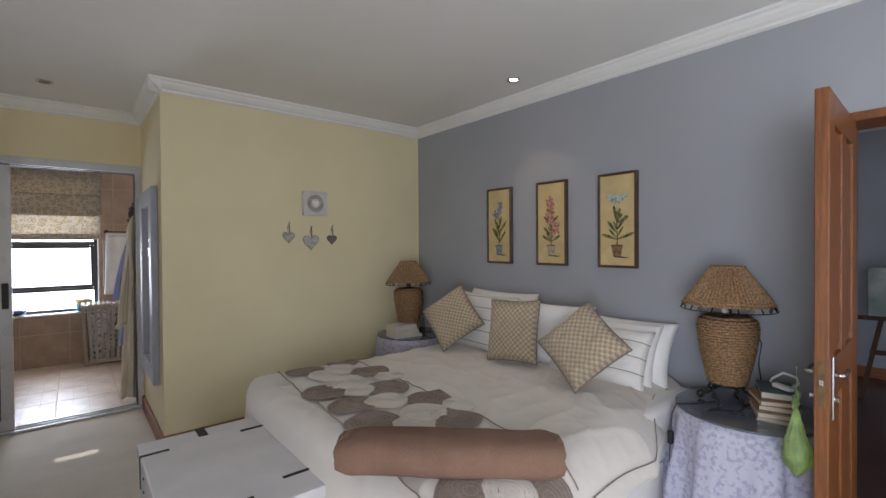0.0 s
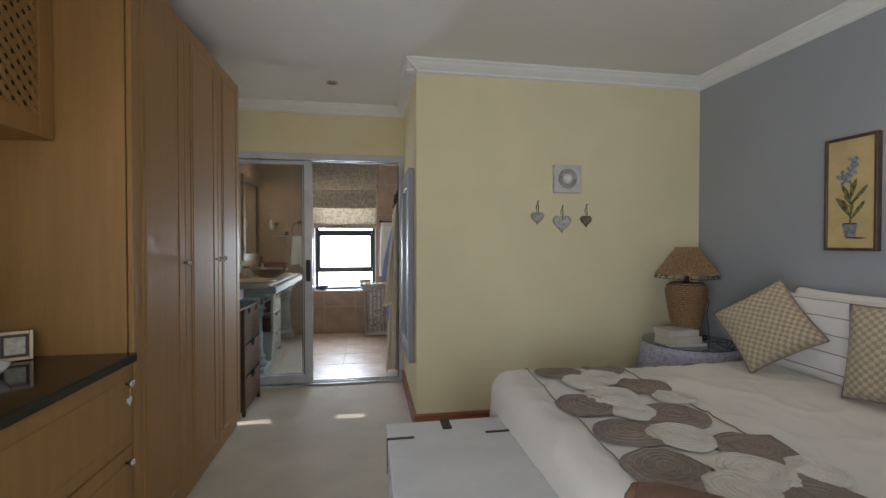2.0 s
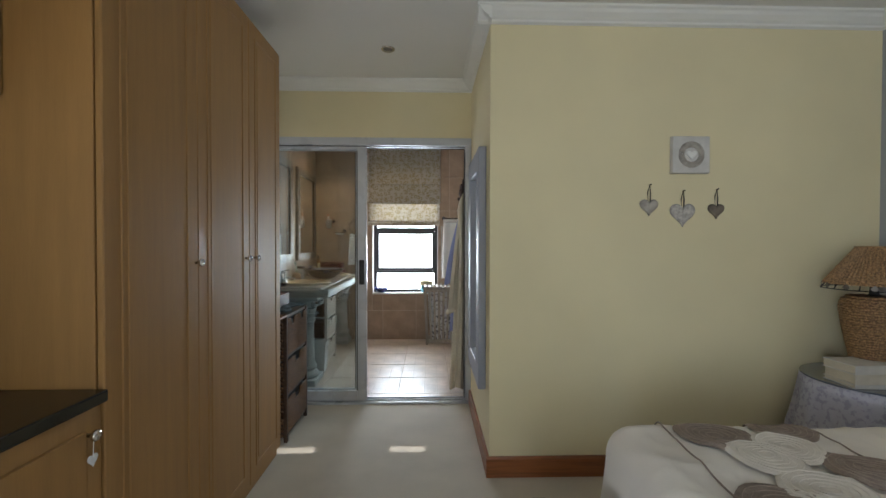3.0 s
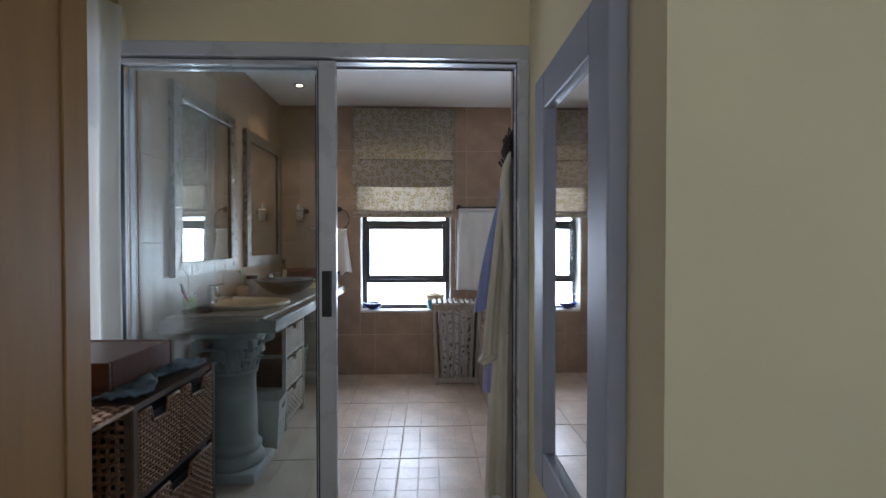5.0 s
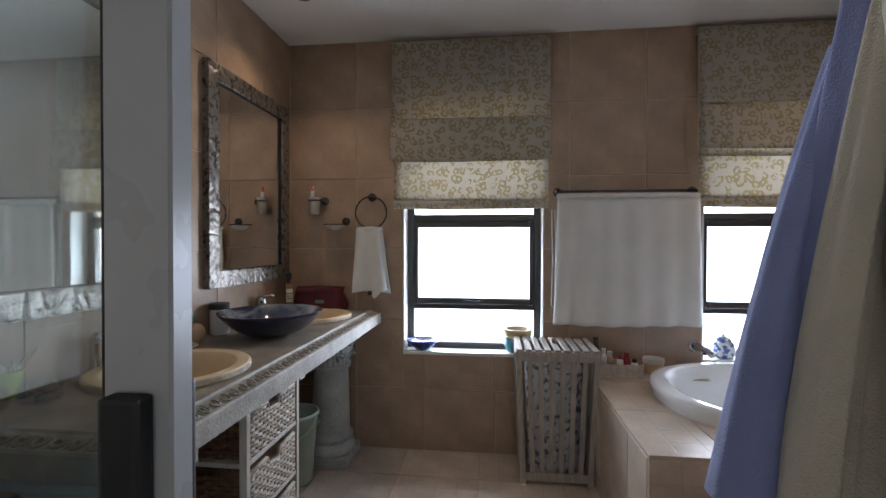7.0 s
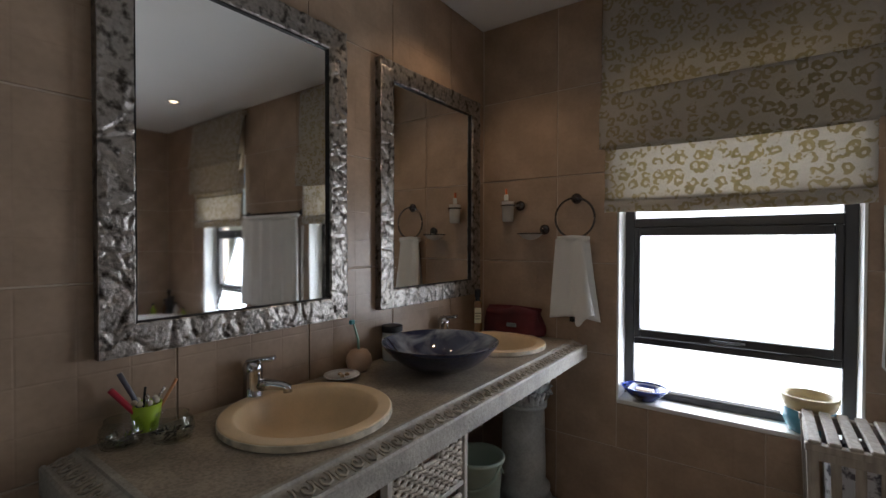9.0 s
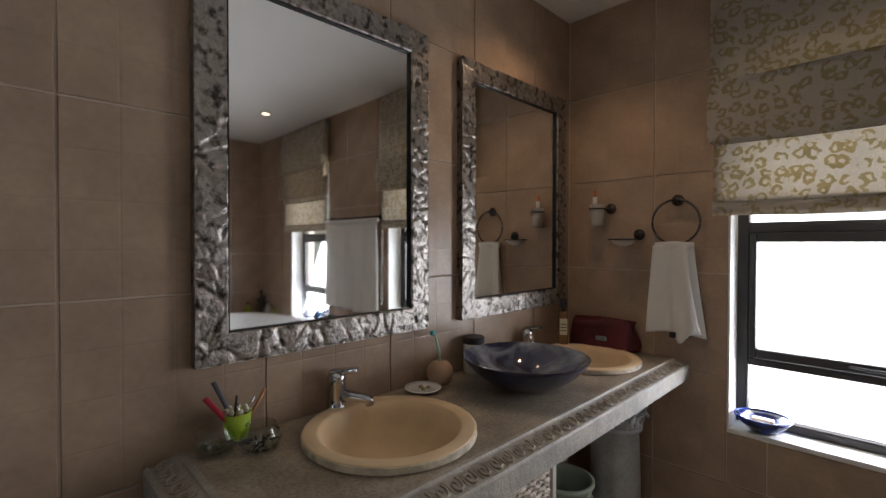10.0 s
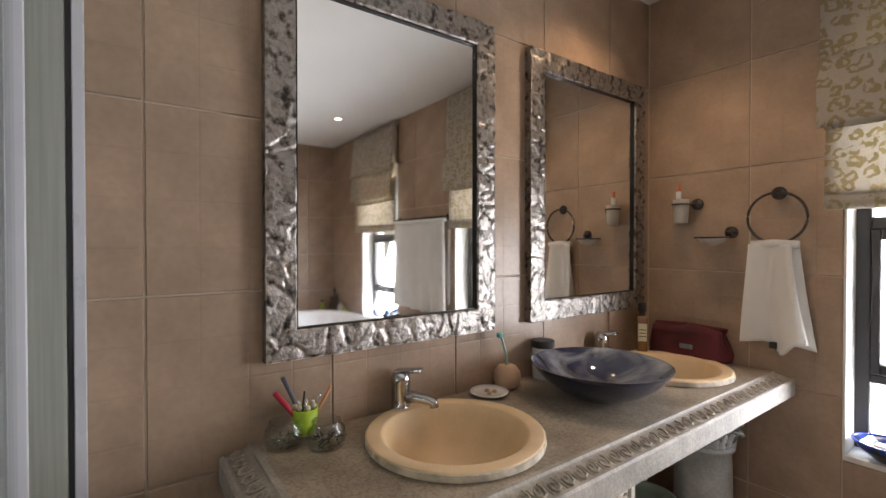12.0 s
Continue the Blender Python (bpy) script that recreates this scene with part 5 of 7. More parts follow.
def roman_blind(x0, x1, ztop, label, seed, tiered):
    ob = thing("roman_blind", label, "blind", (0, YB - 0.004, 0), group="roman blinds")
    w = x1 - x0

    def layer(zt, zb, y_top, y_bot, bulge, inset):
        def f(u, v):
            x = x0 + inset + u * (w - 2 * inset)
            sag = 0.008 * math.sin(math.pi * u) + 0.004 * noise.noise((u * 4, seed, v))
            y = y_top + (y_bot - y_top) * v - bulge * math.sin(math.pi * v) + 0.004 * noise.noise((u * 3 + seed, v * 3, 2))
            return Vector((x, y, zt + (zb - zt) * v - sag * v))
        return sheet(f, 24, 12, 0.003)
    part("headrail", boxes((x0, x1, -0.05, -0.003, ztop - 0.03, ztop), bevel=0.002), FLORAL, ob)
    if tiered:
        part("upper_cloth", layer(ztop - 0.005, 2.09, -0.052, -0.108, -0.004, 0.0), FLORAL, ob, smooth=True)
        part("fold", layer(2.15, 1.835, -0.066, -0.098, 0.008, 0.004), FLORAL, ob, smooth=True)
    else:
        part("upper_cloth", layer(ztop - 0.005, 2.035, -0.052, -0.066, 0.004, 0.0), FLORAL, ob, smooth=True)
        part("fold", layer(2.05, 1.80, -0.086, -0.096, 0.010, 0.0), FLORAL, ob, smooth=True)
        part("fold_lip", layer(2.052, 2.036, -0.062, -0.088, 0.002, 0.0), FLORAL, ob, smooth=True)
    # Hidden layer, added only to halve the daylight through the upper cloth.
    part("lining", layer(ztop - 0.01, 1.84, -0.030, -0.034, 0.003, 0.008), DIM_LAYER, ob, "unseen cream layer added to dim the upper blind", smooth=True)
    part("fold_back", layer(2.02, 1.80, -0.045, -0.050, 0.004, 0.01), FLORAL, ob, smooth=True)
    part("lower_cloth", layer(1.82, 1.565, -0.040, -0.045, 0.004, 0.012), FLORAL, ob, smooth=True)
    part("hem", layer(1.57, 1.51, -0.043, -0.046, 0.003, 0.010), FLORAL, ob, "doubled hem")
    part("hem_back", layer(1.568, 1.512, -0.036, -0.038, 0.003, 0.012), FLORAL, ob)
    return ob


roman_blind(-0.458, 0.500, 2.535, "floral cotton roman blind, half raised over the window", 1.0, False)
roman_blind(1.322, 2.235, 2.535, "floral cotton roman blind, half raised over the bath window", 2.0, True)


# ---- bathroom: washstand ----
VX0, VX1, VY0, VY1, VZ = XW, -0.540, 4.995, YB - 0.001, 0.873
SINKS = ((-0.874, 5.520), (-0.875, 6.60))
LIMEWASH = mat("limewashed_cement_edge", (0.41, 0.38, 0.33), 0.6, vary=0.25, scale=14, grain=0.35, grain_scale=120, bump=0.5, bump_scale=110)
vanity = thing("washstand_top", "whitewashed cement washstand slab with a carved leaf edge", "washstand", (0, 0, 0))
LEDGE = [(0, 0), (0.010, 0), (0.012, 0.004), (0.018, 0.004), (0.021, -0.002), (0.026, -0.004), (0.073, -0.017), (0.075, -0.012), (0.081, -0.012), (0.086, -0.018), (0.086, -0.075), (0, -0.075)]


def edge_profile(start, end, out):
    bm = bmesh.new()
    rings = [[bm.verts.new(Vector(p) + a * Vector(out) * 1.0 + Vector((0, 0, b))) for a, b in LEDGE] for p in (start, end)]
    k = len(LEDGE)
    for i in range(k):
        bm.faces.new((rings[0][i], rings[0][(i + 1) % k], rings[1][(i + 1) % k], rings[1][i]))
    bm.faces.new(rings[0])
    bm.faces.new(rings[1])
    return bm


part("slab", boxes((VX0 + 0.001, VX1 - 0.086, VY0 + 0.086, VY1, VZ - 0.075, VZ)), CEMENT, vanity)
part("edge_moulding", edge_profile((VX1 - 0.086, VY0 + 0.0, VZ), (VX1 - 0.086, VY1, VZ), (1, 0, 0)), LIMEWASH, vanity, "whitewashed carved front edge")
part("end_moulding", edge_profile((VX0 + 0.001, VY0 + 0.086, VZ), (VX1 - 0.0865, VY0 + 0.086, VZ), (0, -1, 0)), LIMEWASH, vanity, "whitewashed carved end edge")
CARVE = mat("worn_carved_cement", (0.42, 0.37, 0.30), 0.65, vary=0.35, scale=60, bump=0.4, bump_scale=120)


def carved_leaf(bm, m):
    """One carved scroll curling in on itself, with a thin dart beside it."""
    curl = ((-0.011, 0.003), (-0.0135, 0.014), (-0.010, 0.026), (-0.001, 0.031), (0.007, 0.025), (0.007, 0.015), (0.001, 0.010), (-0.004, 0.014), (-0.002, 0.019))
    tube([m @ Vector((x, y, 0.001 + 0.002 * math.sin(90 * y))) for x, y in curl], [0.002, 0.0028, 0.0032, 0.0032, 0.0032, 0.003, 0.0028, 0.0026, 0.002], 6, bm)
    tube([m @ Vector((0.0135, 0.004, 0.0)), m @ Vector((0.0145, 0.018, 0.002)), m @ Vector((0.0115, 0.033, 0.0))], [0.0014, 0.0026, 0.0014], 5, bm)


ornament = bmesh.new()
slope, PITCH = math.atan2(0.013, 0.047), 0.045
GROW = Matrix.Diagonal((1.35, 1.32, 1.2, 1))
for k in range(int((VY1 - VY0) / PITCH)):
    y = VY0 + 0.022 + k * PITCH
    carved_leaf(ornament, Matrix.Translation((VX1 - 0.086 + 0.027, y, VZ - 0.0045)) @ Matrix.Rotation(-math.pi / 2, 4, "Z") @ Matrix.Rotation(-slope, 4, "X") @ GROW)
for k in range(int((VX1 - VX0 - 0.09) / PITCH)):
    x = VX0 + 0.025 + k * PITCH
    carved_leaf(ornament, Matrix.Translation((x, VY0 + 0.086 - 0.027, VZ - 0.0045)) @ Matrix.Rotation(math.pi, 4, "Z") @ Matrix.Rotation(-slope, 4, "X") @ GROW)
tagged(part("carved_leaves", ornament, CARVE, vanity, "row of small carved leaves", smooth=True), kind="stuff")


CHALK = mat("chalky_cream_edge", (0.66, 0.58, 0.45), 0.7, vary=0.35, scale=30, bump=0.5, bump_scale=60)


def basin(at, label):
    ob = thing("wash_basin", label, "basin", at, group="cream basins")
    R = 0.234
    prof = [(R - 0.02, -0.004), (R, 0.0), (R + 0.001, 0.002), (R + 0.001, 0.0185), (R + 0.0002, 0.0205), (R - 0.0015, 0.0213), (R - 0.004, 0.0216), (R - 0.034, 0.0205), (R - 0.038, 0.0195), (R - 0.042, 0.016), (R - 0.052, -0.004), (R - 0.064, -0.04), (R - 0.080, -0.08), (R - 0.105, -0.112), (R - 0.14, -0.130), (0.05, -0.138), (0.02, -0.142)]
    bm = bmesh.new()
    rings = []
    for r, z in prof:
        rings.append([bm.verts.new((r * 0.985 * math.cos(2 * math.pi * k / 56), r * math.sin(2 * math.pi * k / 56), z)) for k in range(56)])
    for a, b in zip(rings, rings[1:]):
        for k in range(56):
            bm.faces.new((a[k], a[(k + 1) % 56], b[(k + 1) % 56], b[k]))
    bm.faces.new(rings[-1])
    part("bowl", bm, CREAM, ob, smooth=True)
    part("rim_edge", lathe([(R - 0.001, 0.001), (R + 0.0022, 0.002), (R + 0.0022, 0.0175), (R - 0.001, 0.0185)], 56, caps=False), CHALK, ob, "chalky worn outer edge")
    part("drain", lathe([(0.022, -0.142), (0.022, -0.137), (0.012, -0.1355), (0.002, -0.1355)], 18), CHROME, ob, "chrome drain")
    return ob


for c in SINKS:
    basin((*c, VZ + 0.002), "round cream ceramic basin set into the cement washstand")
# openings for the two basins through the slab
cutter_mesh = bmesh.new()
for c in SINKS:
    lathe([(0.225, -0.2), (0.225, 0.2)], 40, cutter_mesh, Matrix.Translation((*c, VZ)))
cut_me = bpy.data.meshes.new("cut")
bmesh.ops.recalc_face_normals(cutter_mesh, faces=cutter_mesh.faces[:])
cutter_mesh.to_mesh(cut_me)
cutter_mesh.free()
cut_ob = new("cut", cut_me)
slab = [o for o in vanity.children if o.name.startswith("slab")][0]
mod = slab.modifiers.new("cut", "BOOLEAN")
mod.object, mod.operation, mod.solver = cut_ob, "DIFFERENCE", "EXACT"
deps = bpy.context.evaluated_depsgraph_get()
cut_slab = bpy.data.meshes.new_from_object(slab.evaluated_get(deps))
slab.modifiers.clear()
slab.data = cut_slab
bpy.data.objects.remove(cut_ob)


def mixer_tap(at, turn, label):
    ob = thing("mixer_tap", label, "tap", at, turn, group="chrome taps")
    ob.scale = (1.2, 1.2, 1.15)
    part("tap_body", lathe([(0.027, 0), (0.028, 0.004), (0.024, 0.009), (0.0235, 0.078), (0.0245, 0.080), (0.0245, 0.096), (0.021, 0.106), (0.012, 0.112), (0.002, 0.113)], 28), CHROME, ob, smooth=True)
    part("spout", tube([(0.012, 0, 0.046), (0.045, 0, 0.047), (0.078, 0, 0.043), (0.088, 0, 0.040), (0.090, 0, 0.027)], [0.018, 0.0145, 0.012, 0.012, 0.0115], 14), CHROME, ob, smooth=True)
    lever = boxes((-0.020, 0.052, -0.013, 0.013, -0.006, 0.006), bevel=0.005, segments=3)
    bmesh.ops.transform(lever, matrix=Matrix.Translation((0.006, 0, 0.112)) @ Matrix.Rotation(radians(-7), 4, "Y"), verts=lever.verts[:])
    part("lever", lever, CHROME, ob, "flat chrome lever", smooth=True)
    return ob


mixer_tap((-1.104, 5.487, VZ), 36, "chrome mixer tap behind the cream basin")
mixer_tap((-1.10, 6.485, VZ), 12, "chrome mixer tap behind the cream basin")


# silver mirrors
SILVER = mat("crumpled_silver_leaf", (0.36, 0.33, 0.30), 0.36, metal=0.9, vary=0.0, scale=30, second=(0.075, 0.062, 0.052), spread=(0.34, 0.50), bump=0.5, bump_scale=120, grain=0.45, grain_scale=60)
SILVER.node_tree.nodes["Principled BSDF"].inputs["Specular IOR Level"].default_value = 0.6


def silver_mirror(y0, y1, z0, z1, label, seed):
    ob = thing("silver_mirror", label, "mirror", (XW, y0, z0), group="silver mirrors")
    w, h, f, d = y1 - y0, z1 - z0, 0.082, 0.036
    part("mirror_glass", boxes((0.006, 0.016, f * 0.9, w - f * 0.9, f * 0.9, h - f * 0.9)), MIRROR, ob, "silvered mirror glass")
    inner = boxes((0.014, 0.030, f - 0.004, f + 0.001, f - 0.004, h - f + 0.004), (0.014, 0.026, w - f - 0.001, w - f + 0.004, f - 0.004, h - f + 0.004), (0.014, 0.026, f + 0.001, w - f - 0.001, f - 0.004, f + 0.001), (0.014, 0.026, f + 0.001, w - f - 0.001, h - f - 0.001, h - f + 0.004))
    part("inner_rim", inner, IRON, ob, "thin dark inner rim")
    corners = [(0, 0), (w, 0), (w, h), (0, h)]
    for k in range(4):
        a, b = Vector(corners[k]), Vector(corners[(k + 1) % 4])
        along = (b - a).normalized()
        into = Vector((-along.y, along.x))
        length = (b - a).length

        def f_side(u, v, a=a, along=along, into=into, length=length, k=k):
            t = f * max(0.0, v - 0.08) / 0.92
            s = t + (length - 2 * t) * u
            p = a + along * s + into * t
            if v < 0.04:
                return Vector((0.001, p.x, p.y))
            if v == 1:
                return Vector((0.016, p.x, p.y))
            q = Vector((p.x * 15 + seed, p.y * 15, 3.0 * k + seed))
            q += 0.9 * noise.noise_vector(q * 0.7)
            dist, cell = noise.voronoi(q)
            tilt = noise.noise_vector(cell[0] * 7.3)
            plate = (q - cell[0]).dot(tilt) * 0.55 + 0.5 * min(1.0, (dist[1] - dist[0]) * 4.5)
            fine = abs(noise.noise((p.x * 70, p.y * 70 + seed, k)))
            x = d - 0.006 + 0.0075 * plate + 0.0022 * fine - 0.006 * max(0.0, noise.noise((p.x * 30, p.y * 30, seed + 9)) - 0.25)
            return Vector((max(0.010, x), p.x, p.y))
        part("frame_side", sheet(f_side, max(16, int(length / 0.0045)), 25), SILVER, ob, "crumpled silver frame side", smooth=True)
    return ob


silver_mirror(5.099, 5.879, 1.080, 2.150, "mirror in a crumpled silver frame above the washstand", 1.3)
silver_mirror(6.060, 6.845, 1.085, 2.134, "mirror in a crumpled silver frame above the second basin", 4.1)


# columns under the slab
def cement_column(at, label, h, foot=0.16, reach=1.0):
    ob = thing("cement_column", label, "column", at, group="washstand columns")
    part("plinth", boxes((-foot, foot, -foot, foot, 0, 0.055), bevel=0.006), COLUMN, ob)
    part("shaft", lathe([(0.145, 0.055), (0.15, 0.075), (0.142, 0.10), (0.122, 0.112), (0.118, 0.125), (0.132, 0.135), (0.134, 0.152), (0.118, 0.168), (0.112, 0.185), (0.110, 0.30), (0.105, 0.48), (0.102, h - 0.25), (0.116, h - 0.245), (0.118, h - 0.23), (0.104, h - 0.222), (0.103, h - 0.15), (0.115, h - 0.07), (0.135, h - 0.035)], 36), COLUMN, ob, smooth=True)
    part("abacus", boxes((-0.155 * reach, 0.155 * reach, -0.145, 0.145, h - 0.035, h), bevel=0.008), COLUMN, ob)
    for row, (count, z0, ln, off) in enumerate(((8, h - 0.222, 0.09, 0.0), (8, h - 0.185, 0.115, math.pi / 8))):
        for k in range(count):
            a = 2 * math.pi * k / count + off

            def leaf_point(u, v, a=a, z0=z0, ln=ln):
                wide = 0.043 * max(0.12, math.cos(math.pi / 2 * v ** 2.2)) * (1 + 0.14 * math.sin(v * 24))
                out = 0.109 + 0.010 * v + 0.034 * v ** 3 + 0.004 * math.cos(6 * math.pi * (u - 0.5)) - 0.004 * (2 * u - 1) ** 2
                z = z0 + ln * v - 0.03 * max(0, v - 0.8) / 0.2 * v
                t = a + (2 * u - 1) * wide / 0.11
                return Vector((out * math.cos(t), out * math.sin(t), z))
            part("acanthus_leaf", sheet(leaf_point, 10, 14, 0.006), COLUMN, ob, smooth=True)
    for k in range(4):
        a = math.pi / 4 + k * math.pi / 2
        c, s = math.cos(a), math.sin(a)
        pts = []
        for q in np.linspace(0, 1, 26):
            rr = 0.030 * (1 - 0.8 * q)
            w = -math.pi / 2 + q * 4 * math.pi
            out, z = 0.150 * reach + 0.02 + rr * math.cos(w), h - 0.068 + rr * math.sin(w)
            pts.append((out * c, out * s, z))
        part("volute", tube([(0.112 * c, 0.112 * s, h - 0.12), (0.13 * c, 0.13 * s, h - 0.10)] + pts, 0.009, 7), COLUMN, ob, smooth=True)
    return ob


cement_column((-0.815, 5.150, 0), "grey cement column with acanthus capital under the washstand", VZ - 0.0755, 0.158, 1.15)
cement_column((-0.81, 6.775, 0), "grey cement column with acanthus capital in the corner", VZ - 0.0755, 0.14)

# shelf with bleached baskets
shelf = thing("basket_shelf", "whitewashed wooden shelf with six bleached wicker baskets", "shelf", (0, 0, 0))
SX0, SX1, SY0, SY1, SZ = -1.06, -0.70, 5.66, 6.085, 0.735
WW = mat("whitewashed_pine", (0.56, 0.52, 0.46), 0.7, vary=0.2, scale=9, stretch=(8, 8, 1), bump=0.2, bump_scale=60)
for y0, y1 in ((SY0, SY0 + 0.022), (SY1 - 0.022, SY1)):
    for x0, x1 in ((SX0, SX0 + 0.03), (SX1 - 0.03, SX1)):
        part("post", boxes((x0, x1, y0, y1, 0, SZ), bevel=0.002), WW, shelf)
for z in (0.05, 0.27, 0.49, SZ - 0.022):
    part("board", boxes((SX0 + 0.004, SX1 - 0.004, SY0 + 0.002, SY1 - 0.002, z, z + 0.018), bevel=0.002), WW, shelf)
for z in (0.07, 0.29, 0.51):
    basket_drawer(shelf, Matrix.Translation((SX1 - 0.012, SY0 + 0.032, z)) @ Matrix.Rotation(math.pi / 2, 4, "Z"), SY1 - SY0 - 0.064, 0.165, 0.30, BLEACHED, notch=(0.10, 0.035), rows=9, cols=13, inner=WICKER)
    side = bmesh.new()
    weave_panel(side, SX1 - SX0 - 0.07, 0.155, 9, 8, 0.008, Matrix.Translation((SX0 + 0.035, SY0 + 0.030, z)))
    tagged(part("basket_side", side, WICKER, shelf, "brown woven basket side", smooth=True), kind="stuff")

# ---- bathroom: hamper ----
hamper = thing("laundry_hamper", "grey-washed slatted wooden laundry hamper with lid", "hamper", (0.505, 6.735, 0))
HW_B, HW_T, HD_B, HD_T, HH = 0.175, 0.205, 0.125, 0.150, 0.70
GW = mat("grey_washed_slat_wood", (0.40, 0.355, 0.30), 0.7, vary=0.25, scale=9, stretch=(8, 8, 1), bump=0.2, bump_scale=60)


def leaning_bar(bm, p0, p1, w, d):
    a, b = Vector(p0), Vector(p1)
    f = [[bm.verts.new(q + Vector((sx * w / 2, sy * d / 2, 0))) for sx, sy in ((-1, -1), (1, -1), (1, 1), (-1, 1))] for q in (a, b)]
    for k in range(4):
        bm.faces.new((f[0][k], f[0][(k + 1) % 4], f[1][(k + 1) % 4], f[1][k]))
    bm.faces.new(f[0])
    bm.faces.new(f[1])
    return bm


for sx in (-1, 1):
    for sy in (-1, 1):
        part("corner_post", leaning_bar(bmesh.new(), (sx * HW_B, sy * HD_B, 0), (sx * HW_T, sy * HD_T, HH), 0.03, 0.03), GW, hamper)
for k in range(1, 7):
    q = -1 + 2 * k / 7
    for sy in (-1, 1):
        part("slat", leaning_bar(bmesh.new(), (q * HW_B, sy * HD_B, 0.03), (q * HW_T, sy * HD_T, HH - 0.02), 0.026, 0.01), GW, hamper)
for k in range(1, 5):
    q = -1 + 2 * k / 5
    for sx in (-1, 1):
        part("slat", leaning_bar(bmesh.new(), (sx * HW_B, q * HD_B, 0.03), (sx * HW_T, q * HD_T, HH - 0.02), 0.01, 0.026), GW, hamper)
for z, k in ((0.02, 0.02), (HH - 0.03, 0.97)):
    hw, hd = HW_B + (HW_T - HW_B) * k, HD_B + (HD_T - HD_B) * k
    part("rail", boxes((-hw, hw, -hd - 0.012, -hd + 0.012, z, z + 0.045), (-hw, hw, hd - 0.012, hd + 0.012, z, z + 0.045), (-hw - 0.012, -hw + 0.012, -hd, hd, z + 0.001, z + 0.044), (hw - 0.012, hw + 0.012, -hd, hd, z + 0.001, z + 0.044), bevel=0.002), GW, hamper)
lid = part("lid", boxes((-HW_T - 0.02, HW_T + 0.02, -HD_T - 0.02, -HD_T + 0.01, HH, HH + 0.024), bevel=0.003), GW, hamper)
part("lid_rail", boxes((-HW_T - 0.02, HW_T + 0.02, HD_T - 0.01, HD_T + 0.02, HH, HH + 0.024), bevel=0.003), GW, lid)
for k in range(9):
    x = -HW_T - 0.02 + (k + 0.5) * (2 * HW_T + 0.04) / 9
    part("lid_slat", boxes((x - 0.017, x + 0.017, -HD_T - 0.018, HD_T + 0.018, HH + 0.022, HH + 0.036), bevel=0.004), GW, lid)
part("lid_knob", lathe([(0.008, HH + 0.036), (0.008, HH + 0.045), (0.014, HH + 0.052), (0.012, HH + 0.064), (0.003, HH + 0.067)], 14), GW, lid, smooth=True)
LAUNDRY = mat("white_patterned_laundry", (0.66, 0.66, 0.68), 0.9, vary=0.0, scale=30, second=(0.12, 0.11, 0.13), spread=(0.40, 0.50))
laundry = part("liner_bag", sheet(lambda u, v: Vector(((HW_B - 0.02 + (HW_T - HW_B) * v) * math.cos(2 * math.pi * u) * 0.9, (HD_B - 0.02 + (HD_T - HD_B) * v) * math.sin(2 * math.pi * u) * 0.9, 0.03 + v * 0.64)), 32, 10), LAUNDRY, hamper, "white patterned laundry inside", smooth=True)

# ---- bathroom: bath ----
bath = thing("bathtub", "oval white acrylic bathtub set in a tiled deck", "bathtub", (1.850, 6.40, 0.556))


def tub_point(u, v):
    a = 2 * math.pi * u
    levels = ((1.0, -0.01), (1.015, 0.045), (1.005, 0.066), (0.985, 0.070), (0.935, 0.066), (0.915, 0.04), (0.88, -0.08), (0.82, -0.30), (0.70, -0.36), (0.40, -0.375), (0.02, -0.38))
    i = v * (len(levels) - 1)
    k = min(int(i), len(levels) - 2)
    q = i - k
    r, z = levels[k][0] + (levels[k + 1][0] - levels[k][0]) * q, levels[k][1] + (levels[k + 1][1] - levels[k][1]) * q
    c, s = math.cos(a), math.sin(a)
    p = 2.6
    rad = 1 / ((abs(c) ** p + abs(s) ** p) ** (1 / p))
    return Vector((0.895 * r * rad * c, 0.495 * r * rad * s, z))


part("tub", sheet(tub_point, 72, 30), WHITECER, bath, smooth=True)
deck = setting(new("bath_deck"), "beige tiled deck round the bathtub", "bath deck")
DX0, DY1, DZ = 0.71, 5.81, 0.55
part("panel", boxes((DX0 + 0.003, XB, DY1 + 0.003, DY1 + 0.10, 0, DZ - 0.0045), (DX0 + 0.003, DX0 + 0.09, DY1 + 0.10, YB, 0, DZ - 0.0045), (DX0 + 0.09, XB, YB - 0.08, YB, 0, DZ - 0.0045), (XB - 0.1, XB, DY1 + 0.10, YB - 0.08, 0, DZ - 0.0045)), GROUT, deck)


